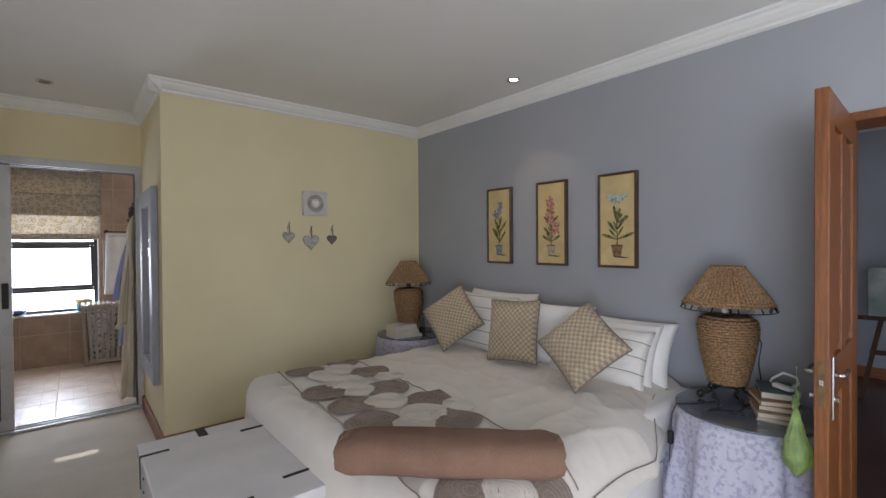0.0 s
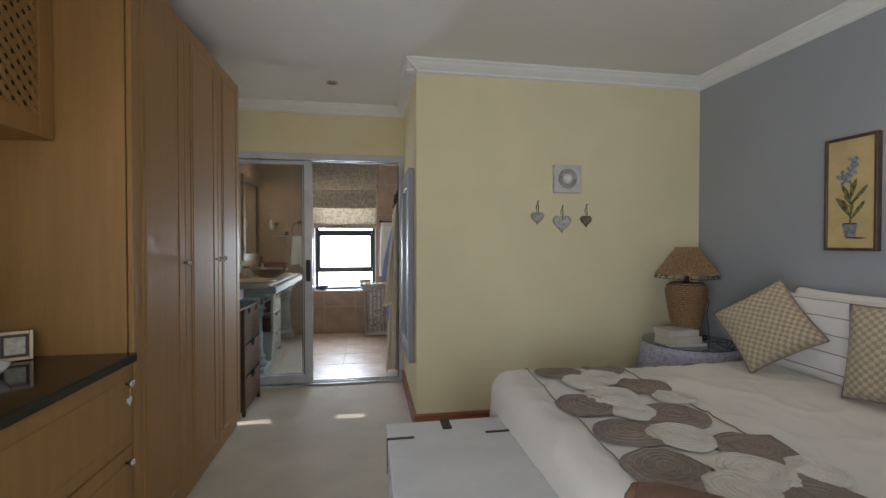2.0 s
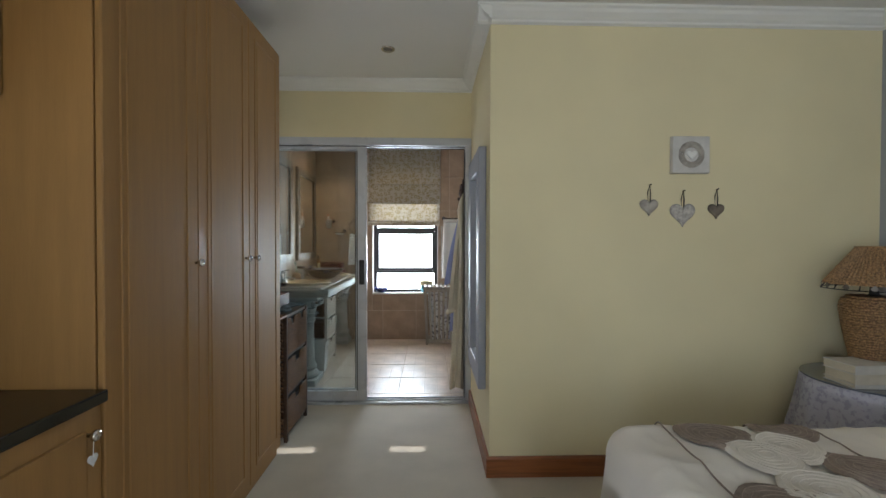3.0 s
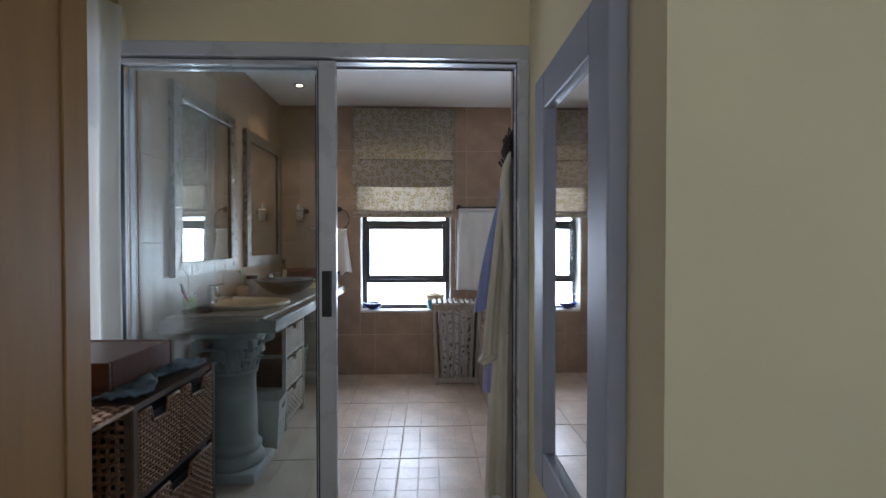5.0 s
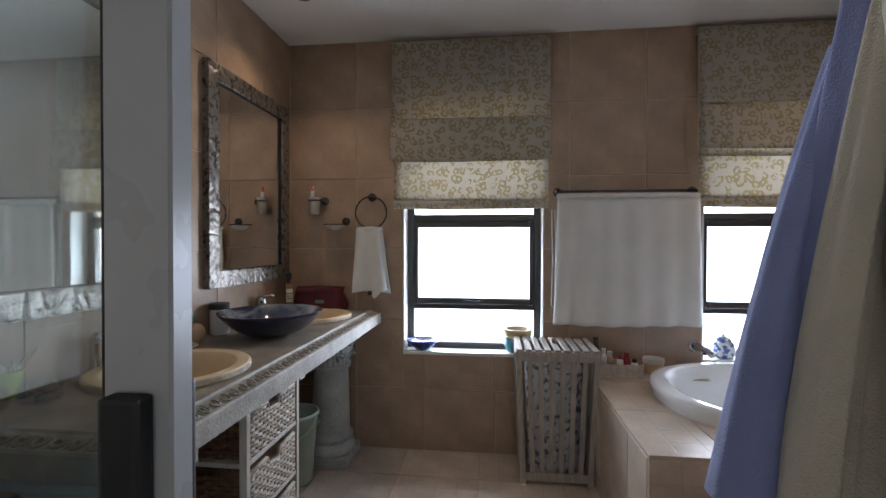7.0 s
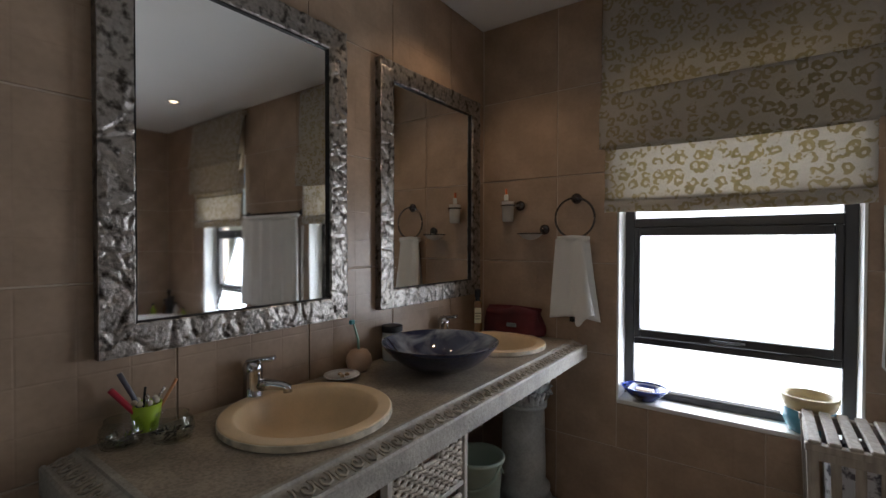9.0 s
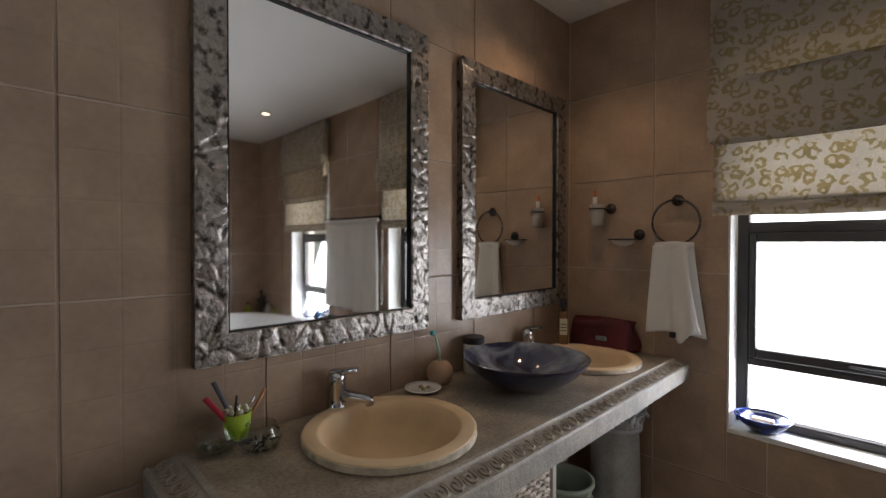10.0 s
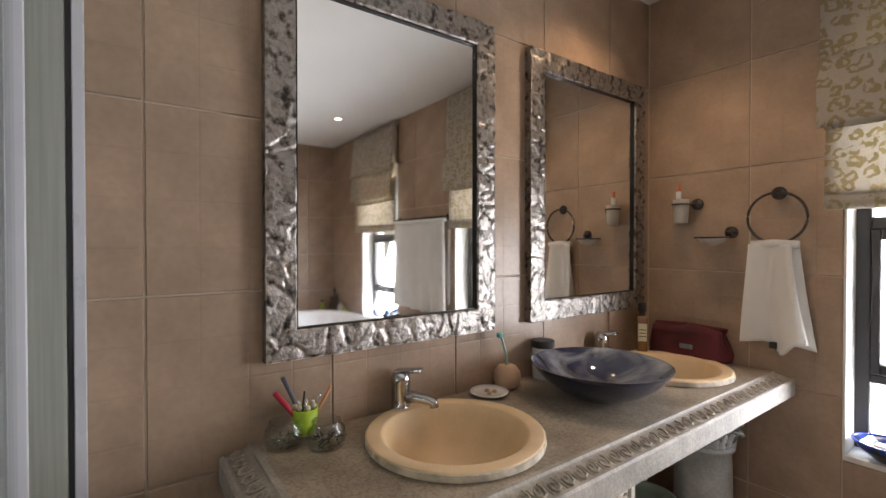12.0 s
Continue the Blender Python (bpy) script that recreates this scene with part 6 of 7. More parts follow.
def tile_object(parent, proto, u0, u1, v0, v1, place, origin):
    """A bevelled tile from u0 to u1 and v0 to v1; place maps (u, v, out) into the room. Alike tiles share a mesh."""
    key = (round(u1 - u0, 3), round(v1 - v0, 3), round(u0 - origin[0], 3), round(v0 - origin[1], 3), proto[0])
    g = 0.0025
    if key not in TILE_MESHES:
        bm = bmesh.new()
        du, dv = u0 - origin[0], v0 - origin[1]
        a = [bm.verts.new((du + x, dv + y, 0)) for x, y in ((g, g), (u1 - u0 - g, g), (u1 - u0 - g, v1 - v0 - g), (g, v1 - v0 - g))]
        b = [bm.verts.new((du + x, dv + y, 0.0025)) for x, y in ((g, g), (u1 - u0 - g, g), (u1 - u0 - g, v1 - v0 - g), (g, v1 - v0 - g))]
        e = 0.0018
        c = [bm.verts.new((du + x, dv + y, 0.0042)) for x, y in ((g + e, g + e), (u1 - u0 - g - e, g + e), (u1 - u0 - g - e, v1 - v0 - g - e), (g + e, v1 - v0 - g - e))]
        for lo, hi in ((a, b), (b, c)):
            for k in range(4):
                bm.faces.new((lo[k], lo[(k + 1) % 4], hi[(k + 1) % 4], hi[k]))
        bm.faces.new(c)
        bmesh.ops.recalc_face_normals(bm, faces=bm.faces[:])
        me = bpy.data.meshes.new("tile")
        bm.to_mesh(me)
        bm.free()
        me.materials.append(proto[1])
        TILE_MESHES[key] = me
    ob = new("tile", TILE_MESHES[key])
    ob.matrix_world = place(origin[0], origin[1])
    ob.parent = parent
    return ob


TILE_MESHES = {}


def tile_field(parent, material, size, u_range, v_range, start, place, holes=()):
    """Lays tiles over a rectangle, cut round the openings."""
    us, vs = [start[0]], [start[1]]
    while us[0] > u_range[0]:
        us.insert(0, us[0] - size)
    while us[-1] < u_range[1]:
        us.append(us[-1] + size)
    while vs[0] > v_range[0]:
        vs.insert(0, vs[0] - size)
    while vs[-1] < v_range[1]:
        vs.append(vs[-1] + size)
    for a, b in zip(us, us[1:]):
        for c, d in zip(vs, vs[1:]):
            rects = [(max(a, u_range[0]), min(b, u_range[1]), max(c, v_range[0]), min(d, v_range[1]))]
            for h0, h1, k0, k1 in holes:
                cut = []
                for x0, x1, y0, y1 in rects:
                    if h1 <= x0 or h0 >= x1 or k1 <= y0 or k0 >= y1:
                        cut.append((x0, x1, y0, y1))
                        continue
                    if x0 < h0:
                        cut.append((x0, h0, y0, y1))
                    if x1 > h1:
                        cut.append((h1, x1, y0, y1))
                    m0, m1 = max(x0, h0), min(x1, h1)
                    if y0 < k0:
                        cut.append((m0, m1, y0, k0))
                    if y1 > k1:
                        cut.append((m0, m1, k1, y1))
                rects = cut
            for x0, x1, y0, y1 in rects:
                if x1 - x0 > 0.015 and y1 - y0 > 0.015:
                    tile_object(parent, (material.name, material), x0, x1, y0, y1, place, (a, c))


# ---- lamps in the ceilings ----
BULB = glow_mat("halogen_bulb", (1.0, 0.80, 0.55), 14.0)
DULL = mat("unlit_bulb_glass", (0.25, 0.24, 0.22), 0.2)


def downlight(at, lit, label):
    ob = thing("downlight", label, "downlight", at, group="ceiling downlights")
    part("ring", lathe([(0.030, -0.001), (0.046, -0.001), (0.046, -0.006), (0.040, -0.010), (0.030, -0.006)], 28, caps=False), STEEL, ob, "metal ring", smooth=True)
    part("bulb", lathe([(0.001, -0.004), (0.029, -0.004), (0.029, -0.002), (0.001, -0.002)], 20), BULB if lit else DULL, ob, "glowing bulb" if lit else "unlit bulb")
    return ob


downlight((2.58, 1.93, CEIL), True, "lit round recessed downlight above the bed")
downlight((0.085, 3.97, CEIL), False, "unlit round recessed downlight in the corridor")
downlight((-0.81, 6.38, BCEIL), True, "lit round recessed downlight above the washstand")
downlight((1.68, 6.46, BCEIL), True, "lit round recessed downlight above the bath")

# ---- small things: bedroom ----
def book(at, w, d, h, colour, turn, label, group=""):
    """A closed book lying flat: cover boards, spine and page block."""
    ob = thing("book", label, "book", at, turn, group)
    cover = mat("book_cover", colour, 0.5, vary=0.15, scale=12)
    part("cover", boxes((0, w, 0, d, 0, 0.003), (0, w, 0, d, h - 0.003, h), (0, w, 0, 0.004, 0.003, h - 0.003)), cover, ob)
    part("page_block", boxes((0.004, w - 0.004, 0.0042, d - 0.005, 0.0032, h - 0.0032)), PAGES, ob, "cream page block")
    return ob


PAGES = mat("book_pages", (0.62, 0.56, 0.44), 0.9, vary=0.12, scale=40, stretch=(1, 1, 30))
z = 0.629
for k, (w, d, h, c, turn) in enumerate(((0.26, 0.18, 0.018, (0.55, 0.54, 0.52), -4), (0.23, 0.17, 0.045, (0.60, 0.55, 0.46), -2), (0.22, 0.165, 0.04, (0.62, 0.60, 0.56), 2))):
    book((2.285, 2.97, z), w, d, h, c, turn, "thick pale book in a stack on the far bedside table", "books by the far lamp")
    z += h + 0.0005
z = 0.6625
for k, (w, d, h, c, turn) in enumerate(((0.21, 0.15, 0.02, (0.30, 0.28, 0.25), 10), (0.21, 0.145, 0.022, (0.42, 0.30, 0.20), 24), (0.20, 0.14, 0.024, (0.20, 0.11, 0.07), 16), (0.19, 0.135, 0.022, (0.34, 0.16, 0.09), 30), (0.19, 0.13, 0.03, (0.05, 0.10, 0.09), 20))):
    book((2.475 + 0.012 * k, 0.325 + 0.004 * k, z), w, d, h, c, turn, "worn book in a stack on the near bedside table", "books by the near lamp")
    z += h + 0.0005
glasses = thing("spectacles", "dark folded spectacles on the bedside table", "spectacles", (2.70, 2.92, 0.629), 20)
bm = bmesh.new()
for sx in (-1, 1):
    tube([(sx * 0.034 + 0.026 * math.cos(a), 0, 0.024 + 0.02 * math.sin(a)) for a in np.linspace(0, 2 * math.pi, 21)[:-1]], 0.003, 6, bm, closed=True)
    tube([(sx * 0.06, 0, 0.03), (sx * 0.062, 0.1, 0.02), (sx * 0.055, 0.13, 0.004)], 0.003, 6, bm)
tube([(-0.009, 0, 0.028), (0, -0.002, 0.033), (0.009, 0, 0.028)], 0.003, 6, bm)
part("frame", bm, BLACK, glasses, smooth=True)
charger = thing("phone_handset", "white corded handset lying on the books", "phone", (2.56, 0.36, z + 0.002), 60)
WPLASTIC = mat("white_plastic", (0.72, 0.72, 0.68), 0.4, vary=0.05)
part("handset", boxes((0, 0.085, 0, 0.03, 0, 0.02), bevel=0.008, segments=3), WPLASTIC, charger, smooth=True)
part("cord", tube([(0.0, 0.02, 0.02), (-0.04, 0.03, 0.05), (-0.05, 0.05, 0.08), (-0.01, 0.07, 0.09), (0.05, 0.06, 0.05), (0.07, 0.05, 0.03)], 0.005, 6), WPLASTIC, charger, smooth=True)
bag = thing("plastic_bag", "lime green plastic bag hanging from the door lever", "bag", (2.255, 0.282, 0))
LIME = mat("translucent_lime_plastic", (0.68, 0.86, 0.40), 0.3, vary=0.4, scale=14, bump=0.8, bump_scale=25, translucent=0.7)


def bag_point(u, v):
    a = 2 * math.pi * u
    belly = 0.007 + 0.062 * min(1, v * 1.35) ** 0.9 * (1 if v < 0.88 else max(0.06, (1 - v) * 8.3))
    c, q = math.cos(a), math.sin(a)
    crumple = 0.30 * noise.noise((c * 1.8, q * 1.8, v * 4)) + 0.16 * (1 - abs(noise.noise((c * 4, q * 4, v * 6 + 3)))) ** 4 + 0.10 * math.sin(9 * a) * (1 - v)
    r = belly * (1 + crumple)
    return Vector((r * c + 0.012 * v, 0.55 * r * q + 0.012, 0.815 - 0.245 * v + 0.018 * v * math.sin(3 * a + 1)))


part("sack", sheet(bag_point, 54, 36), LIME, bag, smooth=True)
for lean in (-1, 1):
    ear = sheet(lambda u, v, lean=lean: Vector((lean * (0.004 + 0.030 * v) + (u - 0.5) * (0.012 + 0.03 * v), 0.012 + 0.006 * math.sin(7 * u + 4 * v), 0.81 + 0.058 * v - 0.012 * (2 * u - 1) ** 2)), 8, 8, 0.001)
    part("bag_ear", ear, LIME, bag, "crumpled tied handle", smooth=True)
part("knot", tube([(0.0, 0.012, 0.80), (0.012, 0.016, 0.825), (-0.006, 0.014, 0.845), (0.004, 0.012, 0.90), (0.002, 0.012, 0.966)], [0.010, 0.014, 0.006, 0.002, 0.002], 8), LIME, bag, smooth=True)
switch = thing("lamp_cord_switch", "black lamp cord with an inline switch beside the bed", "cord", (0, 0, 0))
part("cord", tube([(2.56, 0.66, 0.668), (2.46, 0.715, 0.666), (2.40, 0.775, 0.664), (2.375, 0.785, 0.62), (2.36, 0.787, 0.50), (2.34, 0.79, 0.30), (2.35, 0.79, 0.01)], 0.003, 6), BLACK, switch, smooth=True)
part("switch", boxes((2.352, 2.374, 0.776, 0.799, 0.48, 0.54), bevel=0.006, segments=2), BLACK, switch)

photo = thing("photo_frame", "small framed print leaning on the black worktop", "picture frame", (-1.0, 2.17, 0.885), 38)
photo.matrix_world = pose(-0.935, 2.18, 0.885, -8, 0, 30)
GOLD = mat("pale_gold_frame", (0.50, 0.38, 0.24), 0.35, metal=0.4, vary=0.15)
for dims in ((0, 0.012, -0.012, 0, 0, 0.105), (0.088, 0.10, -0.012, 0, 0, 0.105), (0.012, 0.088, -0.012, 0, 0, 0.012), (0.012, 0.088, -0.012, 0, 0.093, 0.105)):
    part("frame_side", boxes(dims, bevel=0.002), GOLD, photo)
part("mount", boxes((0.012, 0.088, -0.006, -0.002, 0.012, 0.093)), mat("dark_mount", (0.08, 0.06, 0.05), 0.6), photo)
part("print", boxes((0.022, 0.078, -0.008, -0.006, 0.022, 0.083)), mat("pale_print", (0.60, 0.56, 0.46), 0.7, vary=0.3, scale=60), photo, "pale print")
coffee = thing("coffee_machine", "black coffee machine standing on the worktop", "coffee machine", (-1.04, 2.06, 0.885))
part("body", boxes((-0.08, 0.06, -0.10, 0.08, 0, 0.05), (-0.08, -0.01, -0.09, 0.07, 0.05, 0.26), (-0.08, 0.07, -0.10, 0.08, 0.23, 0.30), bevel=0.012, segments=3), BLACK, coffee)
part("lid", boxes((-0.07, 0.06, -0.09, 0.07, 0.30, 0.306), bevel=0.002), STEEL, coffee, "metal lid strip")
part("cup_stand", boxes((0.0, 0.06, -0.05, 0.03, 0.05, 0.058)), STEEL, coffee)
part("handle", tube([(0.04, 0.08, 0.27), (0.05, 0.13, 0.25), (0.05, 0.135, 0.20), (0.03, 0.09, 0.17)], 0.012, 8), BLACK, coffee, smooth=True)
doily = thing("bowl", "small white frilled bowl on the worktop", "bowl", (-0.82, 1.98, 0.885))
part("dish", lathe([(0.02, 0), (0.03, 0.004), (0.05, 0.022), (0.06, 0.04), (0.055, 0.04), (0.045, 0.022), (0.02, 0.008)], 30, wave=lambda a, r, z: r * (1 + 0.06 * math.sin(9 * a) * (z > 0.03))), WHITECER, doily, smooth=True)
tag = thing("knob_tag", "small white heart tag hanging from the drawer knob", "tag", (-0.528, 2.218, 0.715), 90)
part("heart", heart_mesh(0.035, 0.004), WHITECER, tag)
part("string", tube([(0, -0.002, 0.01), (0.0, -0.004, 0.05)], 0.001, 5), WHITECER, tag)

# easel with a canvas in the hall
easel = thing("easel", "dark wooden easel with a canvas in the hall", "easel", (5.90, 0.27, 0), -80)
EW = mat("dark_easel_wood", (0.07, 0.03, 0.014), 0.85, vary=0.3, scale=8, stretch=(8, 8, 1))
for p in (((-0.30, -0.16, 0), (-0.05, 0.02, 1.30)), ((0.30, -0.16, 0), (0.05, 0.02, 1.30)), ((0, 0.45, 0), (0, 0.03, 1.25))):
    part("leg", leaning_bar(bmesh.new(), p[0], p[1], 0.035, 0.03), EW, easel)
part("ledge", boxes((-0.32, 0.32, -0.13, -0.03, 0.71, 0.74), bevel=0.003), EW, easel)
part("cross_bar", boxes((-0.24, 0.24, -0.12, -0.09, 0.40, 0.44), bevel=0.003), EW, easel)
canvas = part("canvas", boxes((-0.25, 0.25, -0.012, 0.012, 0, 0.44), bevel=0.003), mat("painted_canvas", (0.36, 0.36, 0.33), 0.8, vary=0.0, scale=5, second=(0.16, 0.20, 0.18)), None)
canvas.matrix_world = easel.matrix_world @ pose(0, -0.075, 0.742, -9)
tagged(canvas, "muted grey-green painting standing on the easel", "painting")

# ---- small things: washstand ----
SWIRL = mat("blue_swirled_glass", (0.07, 0.085, 0.14), 0.06, vary=0.0, scale=5, second=(0.02, 0.022, 0.05), spread=(0.42, 0.6), coat=0.6)
nt, nn, ll, bb = nodes_of(SWIRL)
wv = nn.new("ShaderNodeTexNoise")
wv.inputs["Scale"].default_value, wv.inputs["Distortion"].default_value, wv.inputs["Detail"].default_value = 5.0, 2.2, 5.0
gate = nn.new("ShaderNodeMapRange")
gate.inputs[1].default_value, gate.inputs[2].default_value, gate.inputs[4].default_value = 0.45, 0.75, 0.8
ll.new(nn["Texture Coordinate"].outputs["Object"], wv.inputs["Vector"])
ll.new(wv.outputs["Fac"], gate.inputs[0])
mix_over(SWIRL, colour_input(SWIRL), gate.outputs[0], (0.46, 0.50, 0.54))
bowl = thing("glass_bowl", "wide blue swirled glass bowl on the washstand", "bowl", (-0.838, 6.10, VZ))
part("bowl_shell", lathe([(0.05, 0.0), (0.06, 0.002), (0.105, 0.014), (0.15, 0.038), (0.19, 0.070), (0.216, 0.100), (0.225, 0.113), (0.2255, 0.116)], 64, caps=False), mat("navy_bowl_glass", (0.020, 0.024, 0.055), 0.09, vary=0.3, scale=9, coat=0.6), bowl, "dark navy glass outside", smooth=True)
part("bowl_inside", lathe([(0.2255, 0.116), (0.222, 0.117), (0.219, 0.114), (0.184, 0.074), (0.145, 0.043), (0.10, 0.020), (0.05, 0.010), (0.004, 0.008)], 64, caps=False), SWIRL, bowl, "smoky blue swirled glass inside", smooth=True)
soap_pot = thing("toothbrush_pot", "round terracotta toothbrush pot holding one brush", "pot", (-1.092, 5.918, VZ))
PEACH = mat("peach_ceramic", (0.50, 0.34, 0.23), 0.5, vary=0.15, scale=14)
part("pot", lathe([(0.03, 0), (0.043, 0.012), (0.05, 0.035), (0.046, 0.06), (0.032, 0.078), (0.014, 0.085), (0.010, 0.078), (0.008, 0.06)], 28), PEACH, soap_pot, smooth=True)
TEAL = mat("teal_brush_plastic", (0.10, 0.42, 0.42), 0.35)
brush = thing("toothbrush", "teal toothbrush standing in the round pot", "toothbrush", (-1.092, 5.918, VZ))
part("brush_handle", tube([(0.0, 0.0, 0.055), (0.0, -0.004, 0.12), (-0.004, -0.02, 0.175), (-0.004, -0.03, 0.195)], [0.005, 0.005, 0.004, 0.004], 8), mat("pale_green_plastic", (0.40, 0.62, 0.50), 0.35), brush, smooth=True)
part("bristles", boxes((-0.012, 0.004, -0.042, -0.022, 0.182, 0.198), bevel=0.003), TEAL, brush, "teal bristles")
dish = thing("soap_dish", "small white oval dish with rings", "dish", (-1.072, 5.815, VZ))
part("plate", lathe([(0.03, 0), (0.055, 0.006), (0.066, 0.012), (0.064, 0.015), (0.05, 0.010), (0.01, 0.008)], 32), WHITECER, dish, smooth=True)
for k, (dx, dy) in enumerate(((-0.01, 0.0), (0.012, 0.014), (0.015, -0.012))):
    part("trinket", lathe([(0.008, 0.009), (0.009, 0.013), (0.004, 0.018)], 12, m=Matrix.Translation((dx, dy, 0))), GOLD, dish)
cjar = thing("cream_jar", "white jar with a black lid", "jar", (-1.10, 6.115, VZ))
part("jar", lathe([(0.038, 0), (0.042, 0.005), (0.042, 0.112), (0.036, 0.118)], 28), WHITECER, cjar, smooth=True)
part("lid", lathe([(0.043, 0.118), (0.044, 0.12), (0.044, 0.142), (0.040, 0.145), (0.002, 0.145)], 28), BLACK, cjar, "black lid")
bottle = thing("lotion_bottle", "amber pump bottle with a white label", "bottle", (-1.065, 6.745, VZ), -55)
AMBER = mat("amber_plastic", (0.20, 0.10, 0.04), 0.15, vary=0.2, coat=0.4)
part("bottle", boxes((-0.028, 0.028, -0.022, 0.022, 0, 0.185), bevel=0.012, segments=3), AMBER, bottle, smooth=True)
part("label_patch", boxes((0.0275, 0.0295, -0.018, 0.018, 0.07, 0.15)), mat("cream_label", (0.62, 0.58, 0.40), 0.6), bottle, "cream label with plain bars")
for zz in (0.09, 0.105, 0.12):
    part("print_bar", boxes((0.0295, 0.030, -0.014, 0.014, zz, zz + 0.004)), BLACK, bottle)
part("cap", lathe([(0.012, 0.185), (0.012, 0.20), (0.017, 0.205), (0.017, 0.242), (0.012, 0.246), (0.002, 0.246)], 18), BLACK, bottle, "black cap")
wash = thing("toiletry_bag", "dark red fabric toiletry bag in the corner", "toiletry bag", (-0.915, 6.865, VZ), 2)
MAROON = mat("dark_red_nylon", (0.105, 0.012, 0.018), 0.7, vary=0.5, scale=7, bump=0.9, bump_scale=28)


def bag2_point(u, v):
    a = 2 * math.pi * u
    p = 4
    c, s = math.cos(a), math.sin(a)
    rad = 1 / ((abs(c) ** p + abs(s) ** p) ** (1 / p))
    taper = (1 - 0.15 * v) if v < 0.8 else 0.88 * max(0.0, 1 - ((v - 0.8) / 0.2) ** 2) ** 0.5 + 0.05
    sag = 1 + 0.16 * noise.noise((c * 2, s * 2, v * 2))
    end = 0.02 if v in (0, 1) else 1
    return Vector((0.165 * rad * c * (1 - 0.10 * v) * sag * end, 0.06 * rad * s * taper * sag * end, 0.002 + 0.150 * v * (1 + 0.06 * math.sin(u * 17))))


part("bag_body", sheet(bag2_point, 48, 16), MAROON, wash, smooth=True)
part("zip", tube([(-0.14, -0.028, 0.125), (0, -0.03, 0.132), (0.14, -0.028, 0.122)], 0.004, 6), BLACK, wash, smooth=True)
part("pocket", boxes((-0.01, 0.045, -0.066, -0.060, 0.055, 0.076), bevel=0.003), mat("grey_blue_patch", (0.18, 0.22, 0.25), 0.7, vary=0.3, scale=30), wash, "grey-blue patch")
cup = thing("lime_cup", "lime green cup of scissors and small brushes", "cup", (-1.085, 5.188, VZ))
LIMEC = mat("lime_ceramic", (0.36, 0.52, 0.03), 0.4, vary=0.1)
part("cup_body", lathe([(0.022, 0.02), (0.026, 0.022), (0.036, 0.088), (0.033, 0.088), (0.024, 0.03), (0.004, 0.028)], 26), LIMEC, cup, smooth=True)
for k, (dx, dy, tx, ty, hh, r, m) in enumerate(((0.0, 0.0, -0.02, -0.05, 0.17, 0.006, mat("grey_handle", (0.12, 0.12, 0.15), 0.4)), (0.008, -0.005, 0.0, -0.075, 0.14, 0.007, mat("red_handle", (0.55, 0.03, 0.06), 0.4)), (0.01, 0.01, 0.03, 0.06, 0.14, 0.004, mat("tan_stick", (0.45, 0.20, 0.08), 0.6)), (-0.01, 0.005, 0.02, 0.035, 0.125, 0.003, STEEL), (0.004, 0.0, 0.035, -0.01, 0.12, 0.003, STEEL), (0.0, -0.01, -0.03, 0.01, 0.12, 0.003, IRON))):
    part("utensil", tube([(dx, dy, 0.04), ((dx + tx) / 2, (dy + ty) / 2, hh * 0.65), (tx, ty, hh)], [r * 0.7, r, r], 8), m, cup, smooth=True)
for k in range(7):
    a = k * 0.9
    part("bead", lathe([(0.001, 0.086), (0.006, 0.089), (0.007, 0.094), (0.005, 0.099), (0.001, 0.101)], 10, m=Matrix.Translation((0.024 * math.cos(a), 0.024 * math.sin(a), 0))), PAGES, cup, smooth=True)
CLEARJAR = glass_mat("clear_jar_glass", (0.93, 0.95, 0.94), ior=1.5)
for x, y, content in ((-1.08, 5.135, STEEL), (-1.02, 5.222, IRON)):
    j = thing("glass_jar", "round clear glass jar with small hair clips", "jar", (x, y, VZ), group="clear jars by the lime cup")
    part("jar_glass", lathe([(0.03, 0), (0.044, 0.006), (0.050, 0.028), (0.046, 0.05), (0.036, 0.062), (0.037, 0.068), (0.034, 0.068), (0.033, 0.061), (0.043, 0.048), (0.046, 0.028), (0.04, 0.009), (0.002, 0.005)], 32), CLEARJAR, j, smooth=True)
    bm = bmesh.new()
    rr = random.Random(3)
    for k in range(26):
        p = Vector((rr.uniform(-0.026, 0.026), rr.uniform(-0.026, 0.026), 0.008 + rr.uniform(0, 0.02)))
        q = p + Vector((rr.uniform(-0.02, 0.02), rr.uniform(-0.02, 0.02), rr.uniform(-0.002, 0.008)))
        tube([p, q], 0.0022, 4, bm)
    tagged(part("hair_clips", bm, content, j, "small metal clips"), kind="stuff")


# ---- small things: fittings on the back wall ----
def rosette(bm, at):
    lathe([(0.022, 0), (0.026, 0.004), (0.026, 0.012), (0.020, 0.018), (0.010, 0.022), (0.010, 0.034)], 20, bm, Matrix.Translation(at) @ Matrix.Rotation(math.pi / 2, 4, "X"))


GUN = mat("gunmetal_fitting", (0.12, 0.11, 0.11), 0.25, metal=0.9, vary=0.2)
ring = thing("towel_ring", "dark metal towel ring on the tiled wall", "towel ring", (-0.596, YB - 0.001, 1.575))
bm = bmesh.new()
rosette(bm, (0, 0, 0.012))
part("rosette", bm, GUN, ring, smooth=True)
part("ring", tube([(0.099 * math.sin(a), -0.036, -0.086 + 0.099 * math.cos(a)) for a in np.linspace(0, 2 * math.pi, 41)[:-1]], 0.005, 8, closed=True), GUN, ring, smooth=True)


